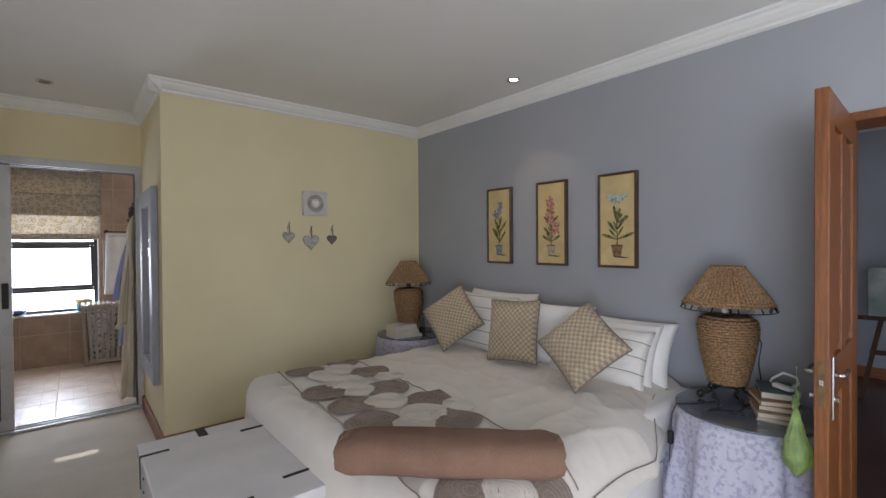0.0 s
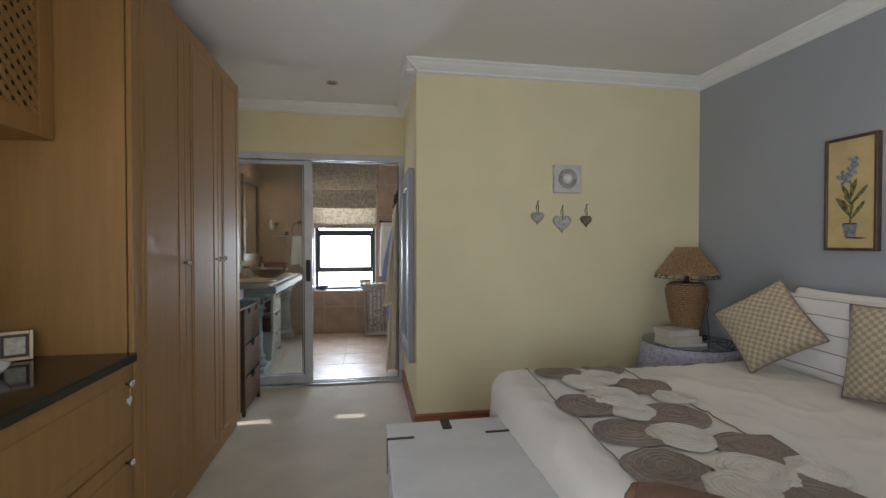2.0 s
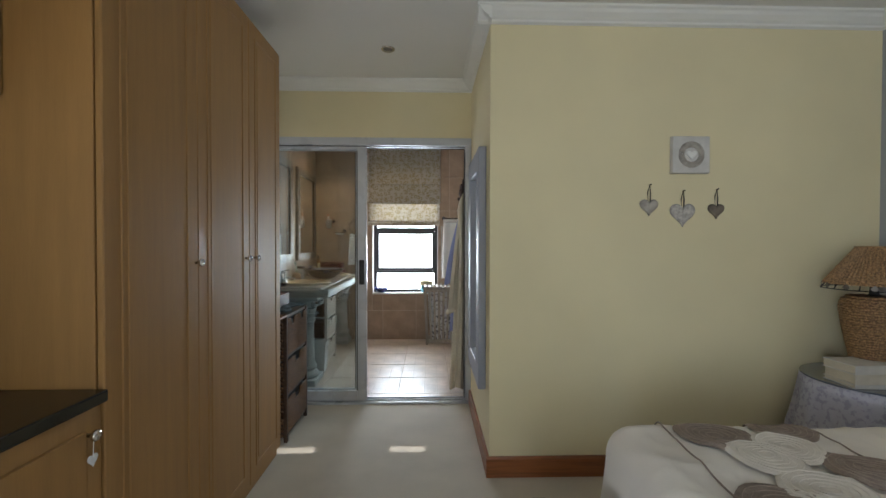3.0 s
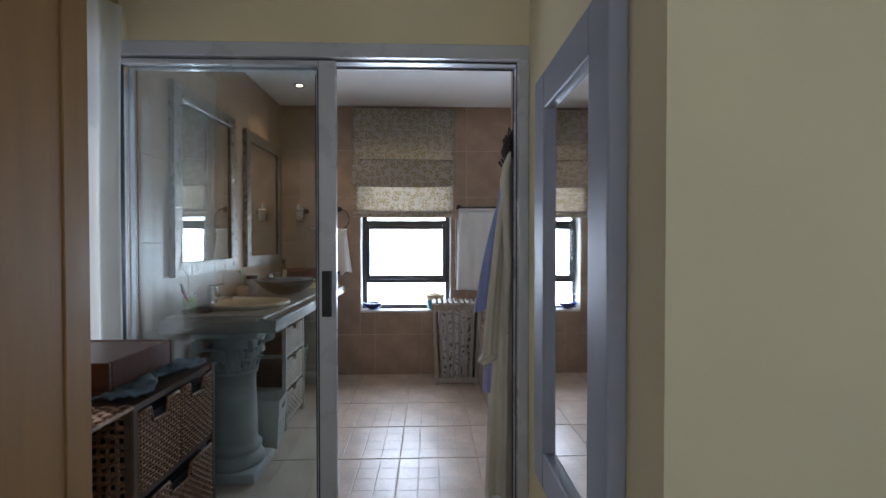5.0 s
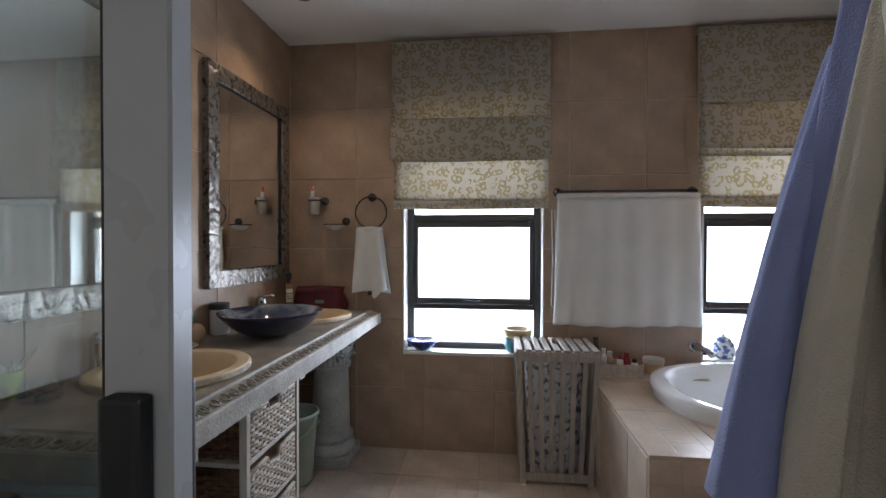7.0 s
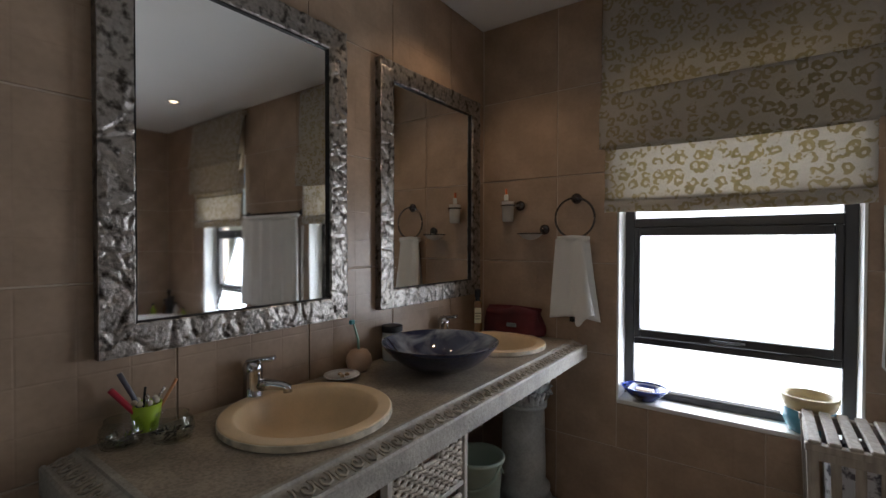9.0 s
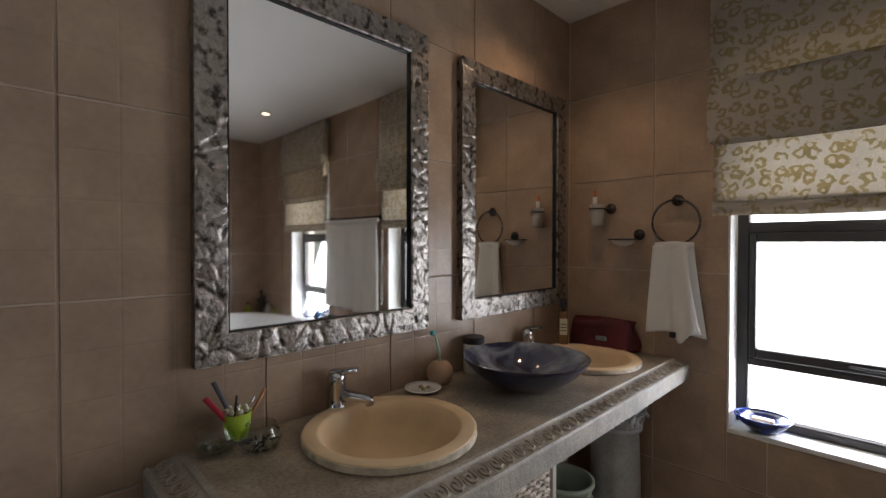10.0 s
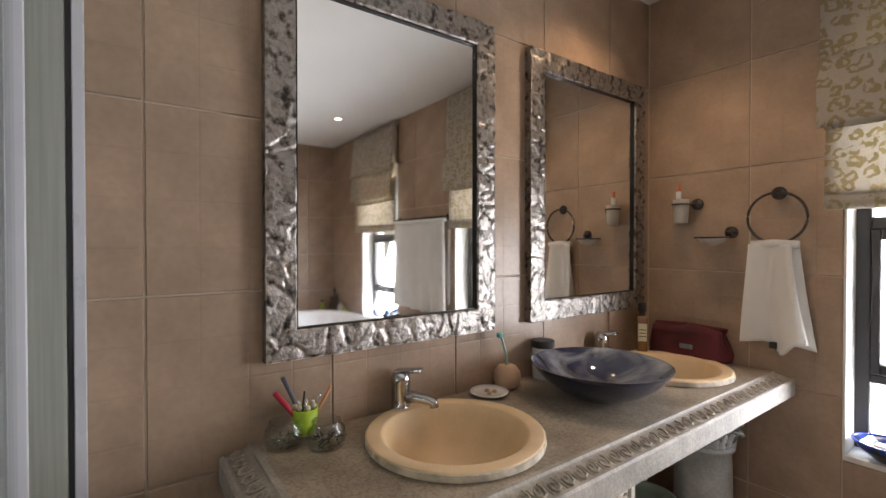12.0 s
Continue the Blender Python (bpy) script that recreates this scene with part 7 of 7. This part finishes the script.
def hanging_cloth(w_top, w_bot, h, folds, depth, seed=0, hem=0.02):
    """A cloth folded over a bar at its top: the front hangs lower than the back."""
    def f(u, v):
        k = v
        w = w_top + (w_bot - w_top) * k
        x = (u - 0.5) * w + 0.01 * noise.noise((u * 3, v * 2, seed)) * k
        y = -depth * (0.4 + 0.6 * k) * math.sin(u * folds * math.pi + seed) - 0.014
        z = -h * k - hem * k * math.sin(u * 3.1 + seed) ** 2
        return Vector((x, y, z))
    bm = sheet(f, 40, 26, 0.007)
    return bm


hand_towel = thing("hand_towel", "white terry hand towel hanging through the ring", "towel", (-0.600, YB - 0.038, 1.385))


def towel_front(u, v):
    w = 0.145 + 0.075 * v ** 1.3
    x = -0.012 + (u - 0.5) * w + 0.018 * v * v
    y = -0.016 - (0.010 + 0.020 * v) * math.sin(u * 7.6 + 0.9 * v + 0.7) - 0.018 * v * math.exp(-((u - 0.62) / 0.12) ** 2)
    return Vector((x, y, -v * (0.395 + 0.045 * math.exp(-((u - 0.62) / 0.16) ** 2) - 0.02 * u)))


def towel_back(u, v):
    w = 0.12 + 0.07 * v
    x = 0.016 + (u - 0.5) * w + 0.02 * v * v * u
    y = 0.010 + (0.006 + 0.014 * v) * math.sin(u * 5.2 + 1.4)
    return Vector((x, y, -v * (0.350 + 0.055 * u * v)))


part("front", sheet(towel_front, 44, 30, 0.007), TOWEL, hand_towel, smooth=True)
part("back", sheet(towel_back, 36, 26, 0.007), TOWEL, hand_towel, smooth=True)
part("roll_top", tube([(-0.078, -0.004, -0.002), (0, -0.002, 0.004), (0.078, -0.004, -0.002)], 0.016, 10), TOWEL, hand_towel, smooth=True)
part("black_tab", boxes((-0.012, 0.014, -0.018, -0.002, -0.41, -0.385), bevel=0.002), BLACK, hand_towel, "black fabric tab")

holder = thing("tumbler_holder", "dark metal tumbler holder with a frosted glass", "tumbler holder", (-0.905, YB - 0.001, 1.565))
bm = bmesh.new()
rosette(bm, (0, 0, 0))
part("rosette", bm, GUN, holder, smooth=True)
part("ring", tube([(-0.05 + 0.036 * math.sin(a), -0.055 + 0.036 * math.cos(a), 0.0) for a in np.linspace(0, 2 * math.pi, 25)[:-1]], 0.004, 6, closed=True), GUN, holder, smooth=True)
part("arm", tube([(0, -0.03, 0), (-0.02, -0.045, 0)], 0.006, 6), GUN, holder)
FROST = mat("frosted_glass", (0.66, 0.64, 0.60), 0.35, vary=0.05, translucent=0.5)
part("tumbler", lathe([(0.026, -0.085), (0.029, -0.08), (0.034, 0.022), (0.031, 0.022), (0.026, -0.075), (0.003, -0.078)], 26, m=Matrix.Translation((-0.05, -0.055, 0))), FROST, holder, "frosted tumbler", smooth=True)
tb = thing("toothbrush", "orange and white toothbrushes in the tumbler", "toothbrush", (-0.955, YB - 0.056, 1.49))
part("brush_handle", tube([(0.0, 0, 0.0), (-0.006, -0.004, 0.12), (-0.008, -0.006, 0.165)], 0.0065, 8), mat("orange_plastic", (0.75, 0.16, 0.04), 0.35), tb, smooth=True)
part("brush_head", boxes((-0.018, 0.004, -0.014, 0.0, 0.10, 0.135), bevel=0.003), WPLASTIC, tb)
sh = thing("soap_holder", "dark metal soap holder with a white glass dish", "soap holder", (-0.765, YB - 0.001, 1.435))
bm = bmesh.new()
rosette(bm, (0, 0, 0))
part("rosette", bm, GUN, sh, smooth=True)
part("ring", tube([(-0.05 + 0.07 * math.sin(a), -0.07 + 0.05 * math.cos(a), -0.022) for a in np.linspace(0, 2 * math.pi, 31)[:-1]], 0.004, 6, closed=True), GUN, sh, smooth=True)
part("dish", lathe([(0.012, -0.055), (0.04, -0.045), (0.066, -0.02), (0.062, -0.018), (0.036, -0.038), (0.002, -0.046)], 30, m=Matrix.Translation((-0.05, -0.07, 0)) @ Matrix.Diagonal((1.02, 0.74, 1, 1))), FROST, sh, "white glass dish", smooth=True)

rail = thing("towel_rail", "dark metal towel rail between the windows", "towel rail", (0.548, YB - 0.001, 1.605))
RL = 0.765
for x in (0, RL):
    bm = bmesh.new()
    rosette(bm, (x, 0, 0))
    part("rosette", bm, GUN, rail, smooth=True)
part("bar", tube([(-0.01, -0.052, 0), (RL + 0.01, -0.052, 0)], 0.007, 10), GUN, rail, smooth=True)
bt = thing("bath_towel", "large white bath towel hanging over the rail", "towel", (0.94, YB - 0.045, 1.562))
part("front", hanging_cloth(0.80, 0.85, 0.74, 11, 0.019, 0.4, 0.012), TOWEL, bt, smooth=True)
part("top_fold", tube([(-0.40 + 0.80 * k / 16, -0.006 + 0.004 * math.sin(k * 2.1), 0.016) for k in range(17)], 0.016, 8), TOWEL, bt, smooth=True)
chain = thing("blind_chain", "white beaded blind chain beside the window", "blind chain", (0.512, YB - 0.02, 0))
part("chain", tube([(0.0, 0, 1.50), (0.006, -0.004, 1.2), (0.0, -0.006, 0.93), (0.018, -0.006, 0.90), (0.026, -0.004, 0.95), (0.024, 0, 1.3), (0.02, 0, 1.5)], 0.004, 6), WPLASTIC, chain, smooth=True)

# things on the window sills
COBALT = mat("cobalt_glazed_ceramic", (0.02, 0.04, 0.22), 0.15, vary=0.0, scale=26, second=(0.03, 0.035, 0.06), spread=(0.45, 0.55), coat=0.5)
sb = thing("soap_bowl", "cobalt blue ceramic bowl with a bar of soap", "bowl", (-0.285, 6.985, 0.6205))
sb.scale = (1.14, 1.0, 1.1)
part("bowl", lathe([(0.035, 0), (0.04, 0.006), (0.07, 0.028), (0.088, 0.055), (0.084, 0.056), (0.06, 0.032), (0.03, 0.016), (0.004, 0.014)], 40), COBALT, sb, smooth=True)
part("rim", tube([(0.086 * math.cos(a), 0.086 * math.sin(a), 0.056) for a in np.linspace(0, 2 * math.pi, 41)[:-1]], 0.003, 6, closed=True), mat("royal_blue_glaze", (0.02, 0.06, 0.45), 0.15), sb, smooth=True)
soap = thing("soap_bar", "pale pink bar of soap in the cobalt bowl", "soap", (-0.285, 6.985, 0.6205))
part("bar", boxes((-0.04, 0.04, -0.022, 0.022, 0.032, 0.054), bevel=0.009, segments=3), mat("pale_soap", (0.68, 0.52, 0.42), 0.5, vary=0.08), soap, smooth=True)
pot = thing("ceramic_pot", "cream and turquoise ceramic pot on the sill", "pot", (0.315, 6.985, 0.6205))
pot.scale = (1.2, 1.1, 1.15)
part("pot_body", lathe([(0.045, 0), (0.055, 0.006), (0.072, 0.05), (0.07, 0.085)], 36), mat("turquoise_glaze", (0.10, 0.28, 0.36), 0.2, vary=0.2, scale=12), pot, "turquoise lower half", smooth=True)
part("pot_top", lathe([(0.070, 0.085), (0.076, 0.10), (0.080, 0.128), (0.074, 0.13), (0.066, 0.10), (0.06, 0.06), (0.003, 0.02)], 36), mat("cream_glaze", (0.62, 0.50, 0.28), 0.2, vary=0.12, scale=12), pot, "cream upper half", smooth=True)
DELFT = mat("blue_white_ceramic", (0.70, 0.72, 0.76), 0.15, vary=0.0, scale=42, second=(0.04, 0.09, 0.36), spread=(0.47, 0.53), coat=0.4)
for x, s, lab in ((1.53, 1.0, "blue and white lidded ceramic jar on the sill"), (1.70, 0.8, "blue glazed ceramic jar on the sill"), (1.93, 0.75, "blue and white small ceramic jar on the sill")):
    j = thing("ceramic_jar", lab, "jar", (x, 7.0, 0.6205), group="blue ceramics on the sill")
    part("jar", lathe([(0.04 * s, 0), (0.055 * s, 0.01), (0.062 * s, 0.05 * s), (0.058 * s, 0.09 * s), (0.045 * s, 0.10 * s)], 28), DELFT if s != 0.8 else mat("blue_speckled_glaze", (0.05, 0.13, 0.25), 0.2, vary=0.5, scale=40), j, smooth=True)
    part("lid", lathe([(0.047 * s, 0.10 * s), (0.04 * s, 0.118 * s), (0.012 * s, 0.128 * s), (0.010 * s, 0.14 * s), (0.002, 0.143 * s)], 24), DELFT, j, smooth=True)

# things on the bath deck
tub_basket = thing("toiletry_basket", "shallow pale basket of toiletries on the bath deck", "basket", (0.86, 6.80, DZ + 0.001), 2)
PALEB = mat("pale_lined_basket", (0.56, 0.48, 0.41), 0.8, vary=0.2, scale=40, bump=0.6, bump_scale=120)
for dims in ((-0.11, 0.13, -0.07, 0.07, 0, 0.008), (-0.11, 0.13, -0.07, -0.062, 0.008, 0.075), (-0.11, 0.13, 0.062, 0.07, 0.008, 0.075), (-0.11, -0.102, -0.062, 0.062, 0.008, 0.075), (0.122, 0.13, -0.062, 0.062, 0.008, 0.075)):
    part("side", boxes(dims, bevel=0.002), PALEB, tub_basket)
REDCAP = mat("red_cap_plastic", (0.28, 0.02, 0.03), 0.35)
for k, (x, y, r, h, m, cm2) in enumerate(((-0.07, 0.0, 0.020, 0.14, WPLASTIC, WPLASTIC), (-0.03, 0.02, 0.022, 0.12, PEACH, WPLASTIC), (0.02, -0.01, 0.018, 0.11, WPLASTIC, REDCAP), (0.06, 0.01, 0.024, 0.12, REDCAP, REDCAP), (0.095, -0.02, 0.02, 0.09, WPLASTIC, BRONZE))):
    b = thing("toiletry_bottle", ("small plastic toiletry bottle with a pale cap" if cm2 is not REDCAP else "small toiletry bottle with a dark red cap"), "bottle", (0.86 + x, 6.80 + y, DZ + 0.0095), group="toiletries in the basket")
    part("bottle", lathe([(r, 0), (r, h * 0.7), (r * 0.6, h * 0.78)], 18), m, b, smooth=True)
    part("cap", lathe([(r * 0.65, h * 0.78), (r * 0.65, h), (0.002, h)], 16), cm2, b)
hb = thing("back_brush", "dark-handled back brush leaning in the basket", "brush", (0.77, 6.86, DZ + 0.01))
part("handle", tube([(0.03, -0.03, 0.0), (0.0, -0.01, 0.11), (-0.01, 0.0, 0.19)], [0.009, 0.010, 0.014], 8), GUN, hb, smooth=True)
tj = thing("bath_salt_jar", "glass jar of bath salts with a white lid", "jar", (1.085, 6.862, DZ + 0.001))
part("jar", lathe([(0.05, 0), (0.056, 0.006), (0.056, 0.055), (0.05, 0.062)], 28), CREAM, tj, smooth=True)
part("lid", lathe([(0.058, 0.062), (0.06, 0.066), (0.058, 0.088), (0.002, 0.09)], 28), WPLASTIC, tj, "white lid")
spout = thing("bath_spout", "chrome bath spout on the tiled wall", "tap", (1.335, YB - 0.001, 0.70))
part("spout", tube([(0, 0, 0), (0.01, -0.05, 0.004), (0.03, -0.10, -0.005), (0.045, -0.13, -0.03)], [0.026, 0.022, 0.018, 0.016], 14), CHROME, spout, smooth=True)
part("flange", lathe([(0.034, 0), (0.036, 0.006), (0.026, 0.012)], 24, m=Matrix.Rotation(math.pi / 2, 4, "X")), CHROME, spout, smooth=True)
for k, (x, y, h, r, m) in enumerate(((2.50, 6.885, 0.13, 0.022, LIMEC), (2.56, 6.88, 0.15, 0.024, PEACH), (2.63, 6.87, 0.18, 0.028, WPLASTIC), (2.70, 6.865, 0.24, 0.03, IRON), (2.77, 6.86, 0.30, 0.032, BRONZE), (2.84, 6.85, 0.20, 0.028, AMBER), (2.86, 6.74, 0.16, 0.026, LIMEC))):
    b = thing("bath_bottle", "bath oil bottle standing on the deck corner", "bottle", (x, y, DZ + 0.001), group="bottles in the bath corner")
    part("bottle", lathe([(r, 0), (r, h * 0.55), (r * 0.4, h * 0.72), (r * 0.4, h * 0.86)], 16), m, b, smooth=True)
    part("cap", lathe([(r * 0.5, h * 0.86), (r * 0.5, h), (0.002, h)], 14), BLACK, b)

# things under the washstand
box = thing("storage_box", "grey-white storage box with a hand slot", "box", (-0.80, 5.47, 0), 4)
GREYB = mat("grey_white_card", (0.52, 0.52, 0.50), 0.7, vary=0.08)
for a, b in ((((-0.12, -0.075), (-0.14, -0.09))), ):
    bm = bmesh.new()
    lo = [bm.verts.new((x, y, 0)) for x, y in ((-0.12, -0.08), (0.12, -0.08), (0.12, 0.08), (-0.12, 0.08))]
    hi = [bm.verts.new((x, y, 0.30)) for x, y in ((-0.14, -0.10), (0.14, -0.10), (0.14, 0.10), (-0.14, 0.10))]
    inn = [bm.verts.new((x, y, 0.30)) for x, y in ((-0.134, -0.094), (0.134, -0.094), (0.134, 0.094), (-0.134, 0.094))]
    ilo = [bm.verts.new((x, y, 0.01)) for x, y in ((-0.115, -0.075), (0.115, -0.075), (0.115, 0.075), (-0.115, 0.075))]
    for p, q in ((lo, hi), (hi, inn), (inn, ilo)):
        for k in range(4):
            bm.faces.new((p[k], p[(k + 1) % 4], q[(k + 1) % 4], q[k]))
    bm.faces.new(lo)
    bm.faces.new(ilo)
    part("shell", bm, GREYB, box)
# The slot is not cut; a black patch stands for its dark inside.
part("hand_slot", boxes((0.1385, 0.142, -0.03, 0.03, 0.235, 0.262), bevel=0.001), BLACK, box, "black patch painted as the shaded hand slot")
bucket = thing("bucket", "pale green plastic bucket under the washstand", "bucket", (-0.905, 6.49, 0))
MINT = mat("pale_green_bucket_plastic", (0.36, 0.44, 0.36), 0.45, vary=0.08)
part("pail", lathe([(0.085, 0), (0.09, 0.01), (0.115, 0.36), (0.125, 0.365), (0.125, 0.38), (0.112, 0.38), (0.108, 0.35), (0.082, 0.015), (0.002, 0.012)], 36), MINT, bucket, smooth=True)
part("handle", tube([(0.118 * math.cos(a), 0.118 * math.sin(a) , 0.36 - 0.10 * abs(math.sin(a)) ** 0.7) for a in np.linspace(-1.4, 1.4, 15)], 0.006, 6), MINT, bucket, smooth=True)
for y, x in ((5.50, -0.82), (6.42, -0.86)):
    trap = thing("drain_trap", "white plastic drain trap under the basin", "drain trap", (x, y, 0), group="drain traps")
    part("trap", tube([(0, 0, 0.74), (0, 0, 0.62), (-0.03, 0, 0.58), (-0.08, 0, 0.58), (-0.1, 0, 0.62), (-0.16, 0, 0.66), (-0.28, 0, 0.66)], 0.022, 12), WPLASTIC, trap, smooth=True)
    part("cup", boxes((-0.03, 0.03, -0.03, 0.03, 0.58, 0.70), bevel=0.004), WPLASTIC, trap)

# ---- robes on the pier ----
CARVED = mat("dark_carved_wood", (0.060, 0.028, 0.018), 0.45, vary=0.4, scale=50, bump=1.0, bump_scale=60)
hook = thing("robe_hook", "dark carved wooden robe hook on the tiled pier", "hook", (0.6715, 4.775, 1.72))


def carving_point(u, v):
    """A lumpy carved figure, flat at the back, with deep cuts between its leaves."""
    a, e = 2 * math.pi * u, math.pi * (v - 0.5)
    d = Vector((math.cos(e) * math.cos(a), math.cos(e) * math.sin(a), math.sin(e)))
    cut = 1 - abs(noise.noise(d * 2.6 + Vector((4, 1, 2))))
    r = 0.72 + 0.55 * noise.noise(d * 1.9) - 0.35 * cut ** 6 + 0.16 * noise.noise(d * 6)
    return Vector((min(-0.002, -0.026 + 0.045 * r * d.x), 0.066 * r * d.y, 0.018 + 0.098 * r * d.z))


part("carving", sheet(carving_point, 56, 34), CARVED, hook, smooth=True)
for y in (-0.03, 0.04):
    part("peg", tube([(-0.02, y, -0.05), (-0.04, y, -0.075), (-0.06, y, -0.075), (-0.072, y, -0.055)], 0.006, 8), IRON, hook, smooth=True)


def robe_surface(top, bottom, rx, ry, shift, folds, seed):
    """A hanging robe: gathered at the hook, widening in soft folds; flat against the pier."""
    def f(u, v):
        a = 2 * math.pi * u
        k = v
        wx, wy = rx[0] + (rx[1] - rx[0]) * k ** 0.8, ry[0] + (ry[1] - ry[0]) * k ** 0.9
        crease = 1 + (0.16 * math.sin(folds * a + 2.2 * k + seed) + 0.08 * math.sin(2 * folds * a + seed)) * min(1, 0.3 + 1.2 * k)
        x = 0.662 - wx + wx * crease * math.cos(a) + shift[0] * k
        y = 4.80 + 0.03 * k + wy * crease * math.sin(a) + shift[1] * k + 0.02 * noise.noise((k * 3, seed, a))
        if v == 0:
            x, y = 0.648, 4.775
        return Vector((min(x, 0.668), y, top + (bottom - top) * k + 0.012 * math.sin(3 * a + seed) * (k > 0.97)))
    return f


def sleeve_surface(top, end, r0, r1, seed):
    """A loose hanging sleeve, gathered at the shoulder and open at the cuff, with long soft creases."""
    top, end = Vector(top), Vector(end)

    def f(u, v):
        a = 2 * math.pi * u
        c = top.lerp(end, v) + Vector((-0.012 * math.sin(math.pi * v), 0, 0))
        crease = 1 + 0.12 * math.sin(3 * a + 3 * v + seed) + 0.07 * math.sin(7 * a + seed)
        r = (r0[0] + (r1[0] - r0[0]) * v ** 0.8, r0[1] + (r1[1] - r0[1]) * v ** 0.8)
        return Vector((min(0.668, c.x + r[0] * crease * math.cos(a)), c.y + r[1] * crease * math.sin(a), c.z + 0.02 * v * math.cos(a)))
    return f


cream_robe = thing("bathrobe", "cream towelling bathrobe hanging from the carved hook", "bathrobe", (0, 0, 0))
part("robe_body", sheet(robe_surface(1.69, 0.06, (0.020, 0.064), (0.022, 0.075), (0.0, -0.035), 5, 0.4), 84, 48), ROBE_CREAM, cream_robe, smooth=True)
part("sleeve", sheet(sleeve_surface((0.640, 4.765, 1.60), (0.549, 4.80, 0.70), (0.020, 0.020), (0.036, 0.052), 0.4), 36, 30), ROBE_CREAM, cream_robe, smooth=True)
part("cuff", tube([(0.548 + 0.034 * math.cos(a), 4.80 + 0.05 * math.sin(a), 0.715 + 0.02 * math.cos(a)) for a in np.linspace(0, 6.283, 25)[:-1]], 0.017, 8, closed=True), ROBE_CREAM, cream_robe, "turned-back cuff", smooth=True)
part("collar", tube([(0.648, 4.76, 1.70), (0.626, 4.735, 1.63), (0.612, 4.715, 1.56), (0.618, 4.70, 1.40), (0.622, 4.69, 1.15), (0.612, 4.69, 0.85)], [0.012, 0.020, 0.024, 0.020, 0.017, 0.008], 10), ROBE_CREAM, cream_robe, "rolled shawl collar", smooth=True)
blue_robe = thing("bathrobe", "blue cotton bathrobe hanging behind the cream one", "bathrobe", (0, 0, 0))
part("robe_body", sheet(robe_surface(1.675, 0.52, (0.02, 0.060), (0.03, 0.062), (-0.010, 0.055), 4, 2.1), 56, 36), ROBE_BLUE, blue_robe, smooth=True)
part("sleeve", sheet(sleeve_surface((0.642, 4.85, 1.57), (0.534, 4.875, 0.94), (0.014, 0.02), (0.046, 0.05), 2.0), 32, 26), ROBE_BLUE, blue_robe, smooth=True)

# ---- tiles, laid last ----
def plane(o, ux, vx):
    """Maps tile coordinates (u, v) onto a plane with that origin and those two directions."""
    o, ux, vx = Vector(o), Vector(ux), Vector(vx)
    n = ux.cross(vx)

    def at(u, v):
        p = o + ux * u + vx * v
        return Matrix(((ux.x, vx.x, n.x, p.x), (ux.y, vx.y, n.y, p.y), (ux.z, vx.z, n.z, p.z), (0, 0, 0, 1)))
    return at


ROOMS = {o.name: o for o in scene.objects if o.parent is None}
tile_field(ROOMS["wall_bath_west"], WALLTILE, 0.44, (4.685, YB), (0, BCEIL), (4.846, 1.266), plane((XW - 0.003, 0, 0), (0, 1, 0), (0, 0, 1)))
tile_field(ROOMS["wall_bath_north"], WALLTILE, 0.44, (XW, XB), (0, BCEIL), (-0.26, 1.266), plane((0, YB + 0.003, 0), (1, 0, 0), (0, 0, 1)), [W1, W2])
tile_field(ROOMS["wall_bath_east"], WALLTILE, 0.44, (-YB, -4.61), (0, BCEIL), (-6.6, 1.266), plane((XB + 0.003, 0, 0), (0, -1, 0), (0, 0, 1)))
tile_field(ROOMS["floor_bath"], FLOORTILE, 0.4525, (XW, XB), (4.69, YB), (0.088, 5.256), plane((0, 0, -0.003), (1, 0, 0), (0, 1, 0)), [(DX0 + 0.05, XB + 1, DY1 + 0.05, YB + 1)])
tile_field(ROOMS["bath_deck"], FLOORTILE, 0.44, (DX0, XB), (DY1, YB), (DX0, DY1), plane((0, 0, DZ - 0.0044), (1, 0, 0), (0, 1, 0)), [(1.0, 2.70, 6.2, 6.6), (1.12, 2.58, 6.05, 6.75), (1.35, 2.35, 5.95, 6.85), (1.6, 2.1, 5.92, 6.88)])
tile_field(ROOMS["bath_deck"], FLOORTILE, 0.44, (DX0, XB), (0, DZ - 0.014), (DX0, 0.11), plane((0, DY1 + 0.003, 0), (1, 0, 0), (0, 0, 1)))
tile_field(ROOMS["bath_deck"], FLOORTILE, 0.44, (-YB, -DY1 - 0.015), (0, DZ - 0.014), (-YB, 0.11), plane((DX0 + 0.003, 0, 0), (0, -1, 0), (0, 0, 1)))
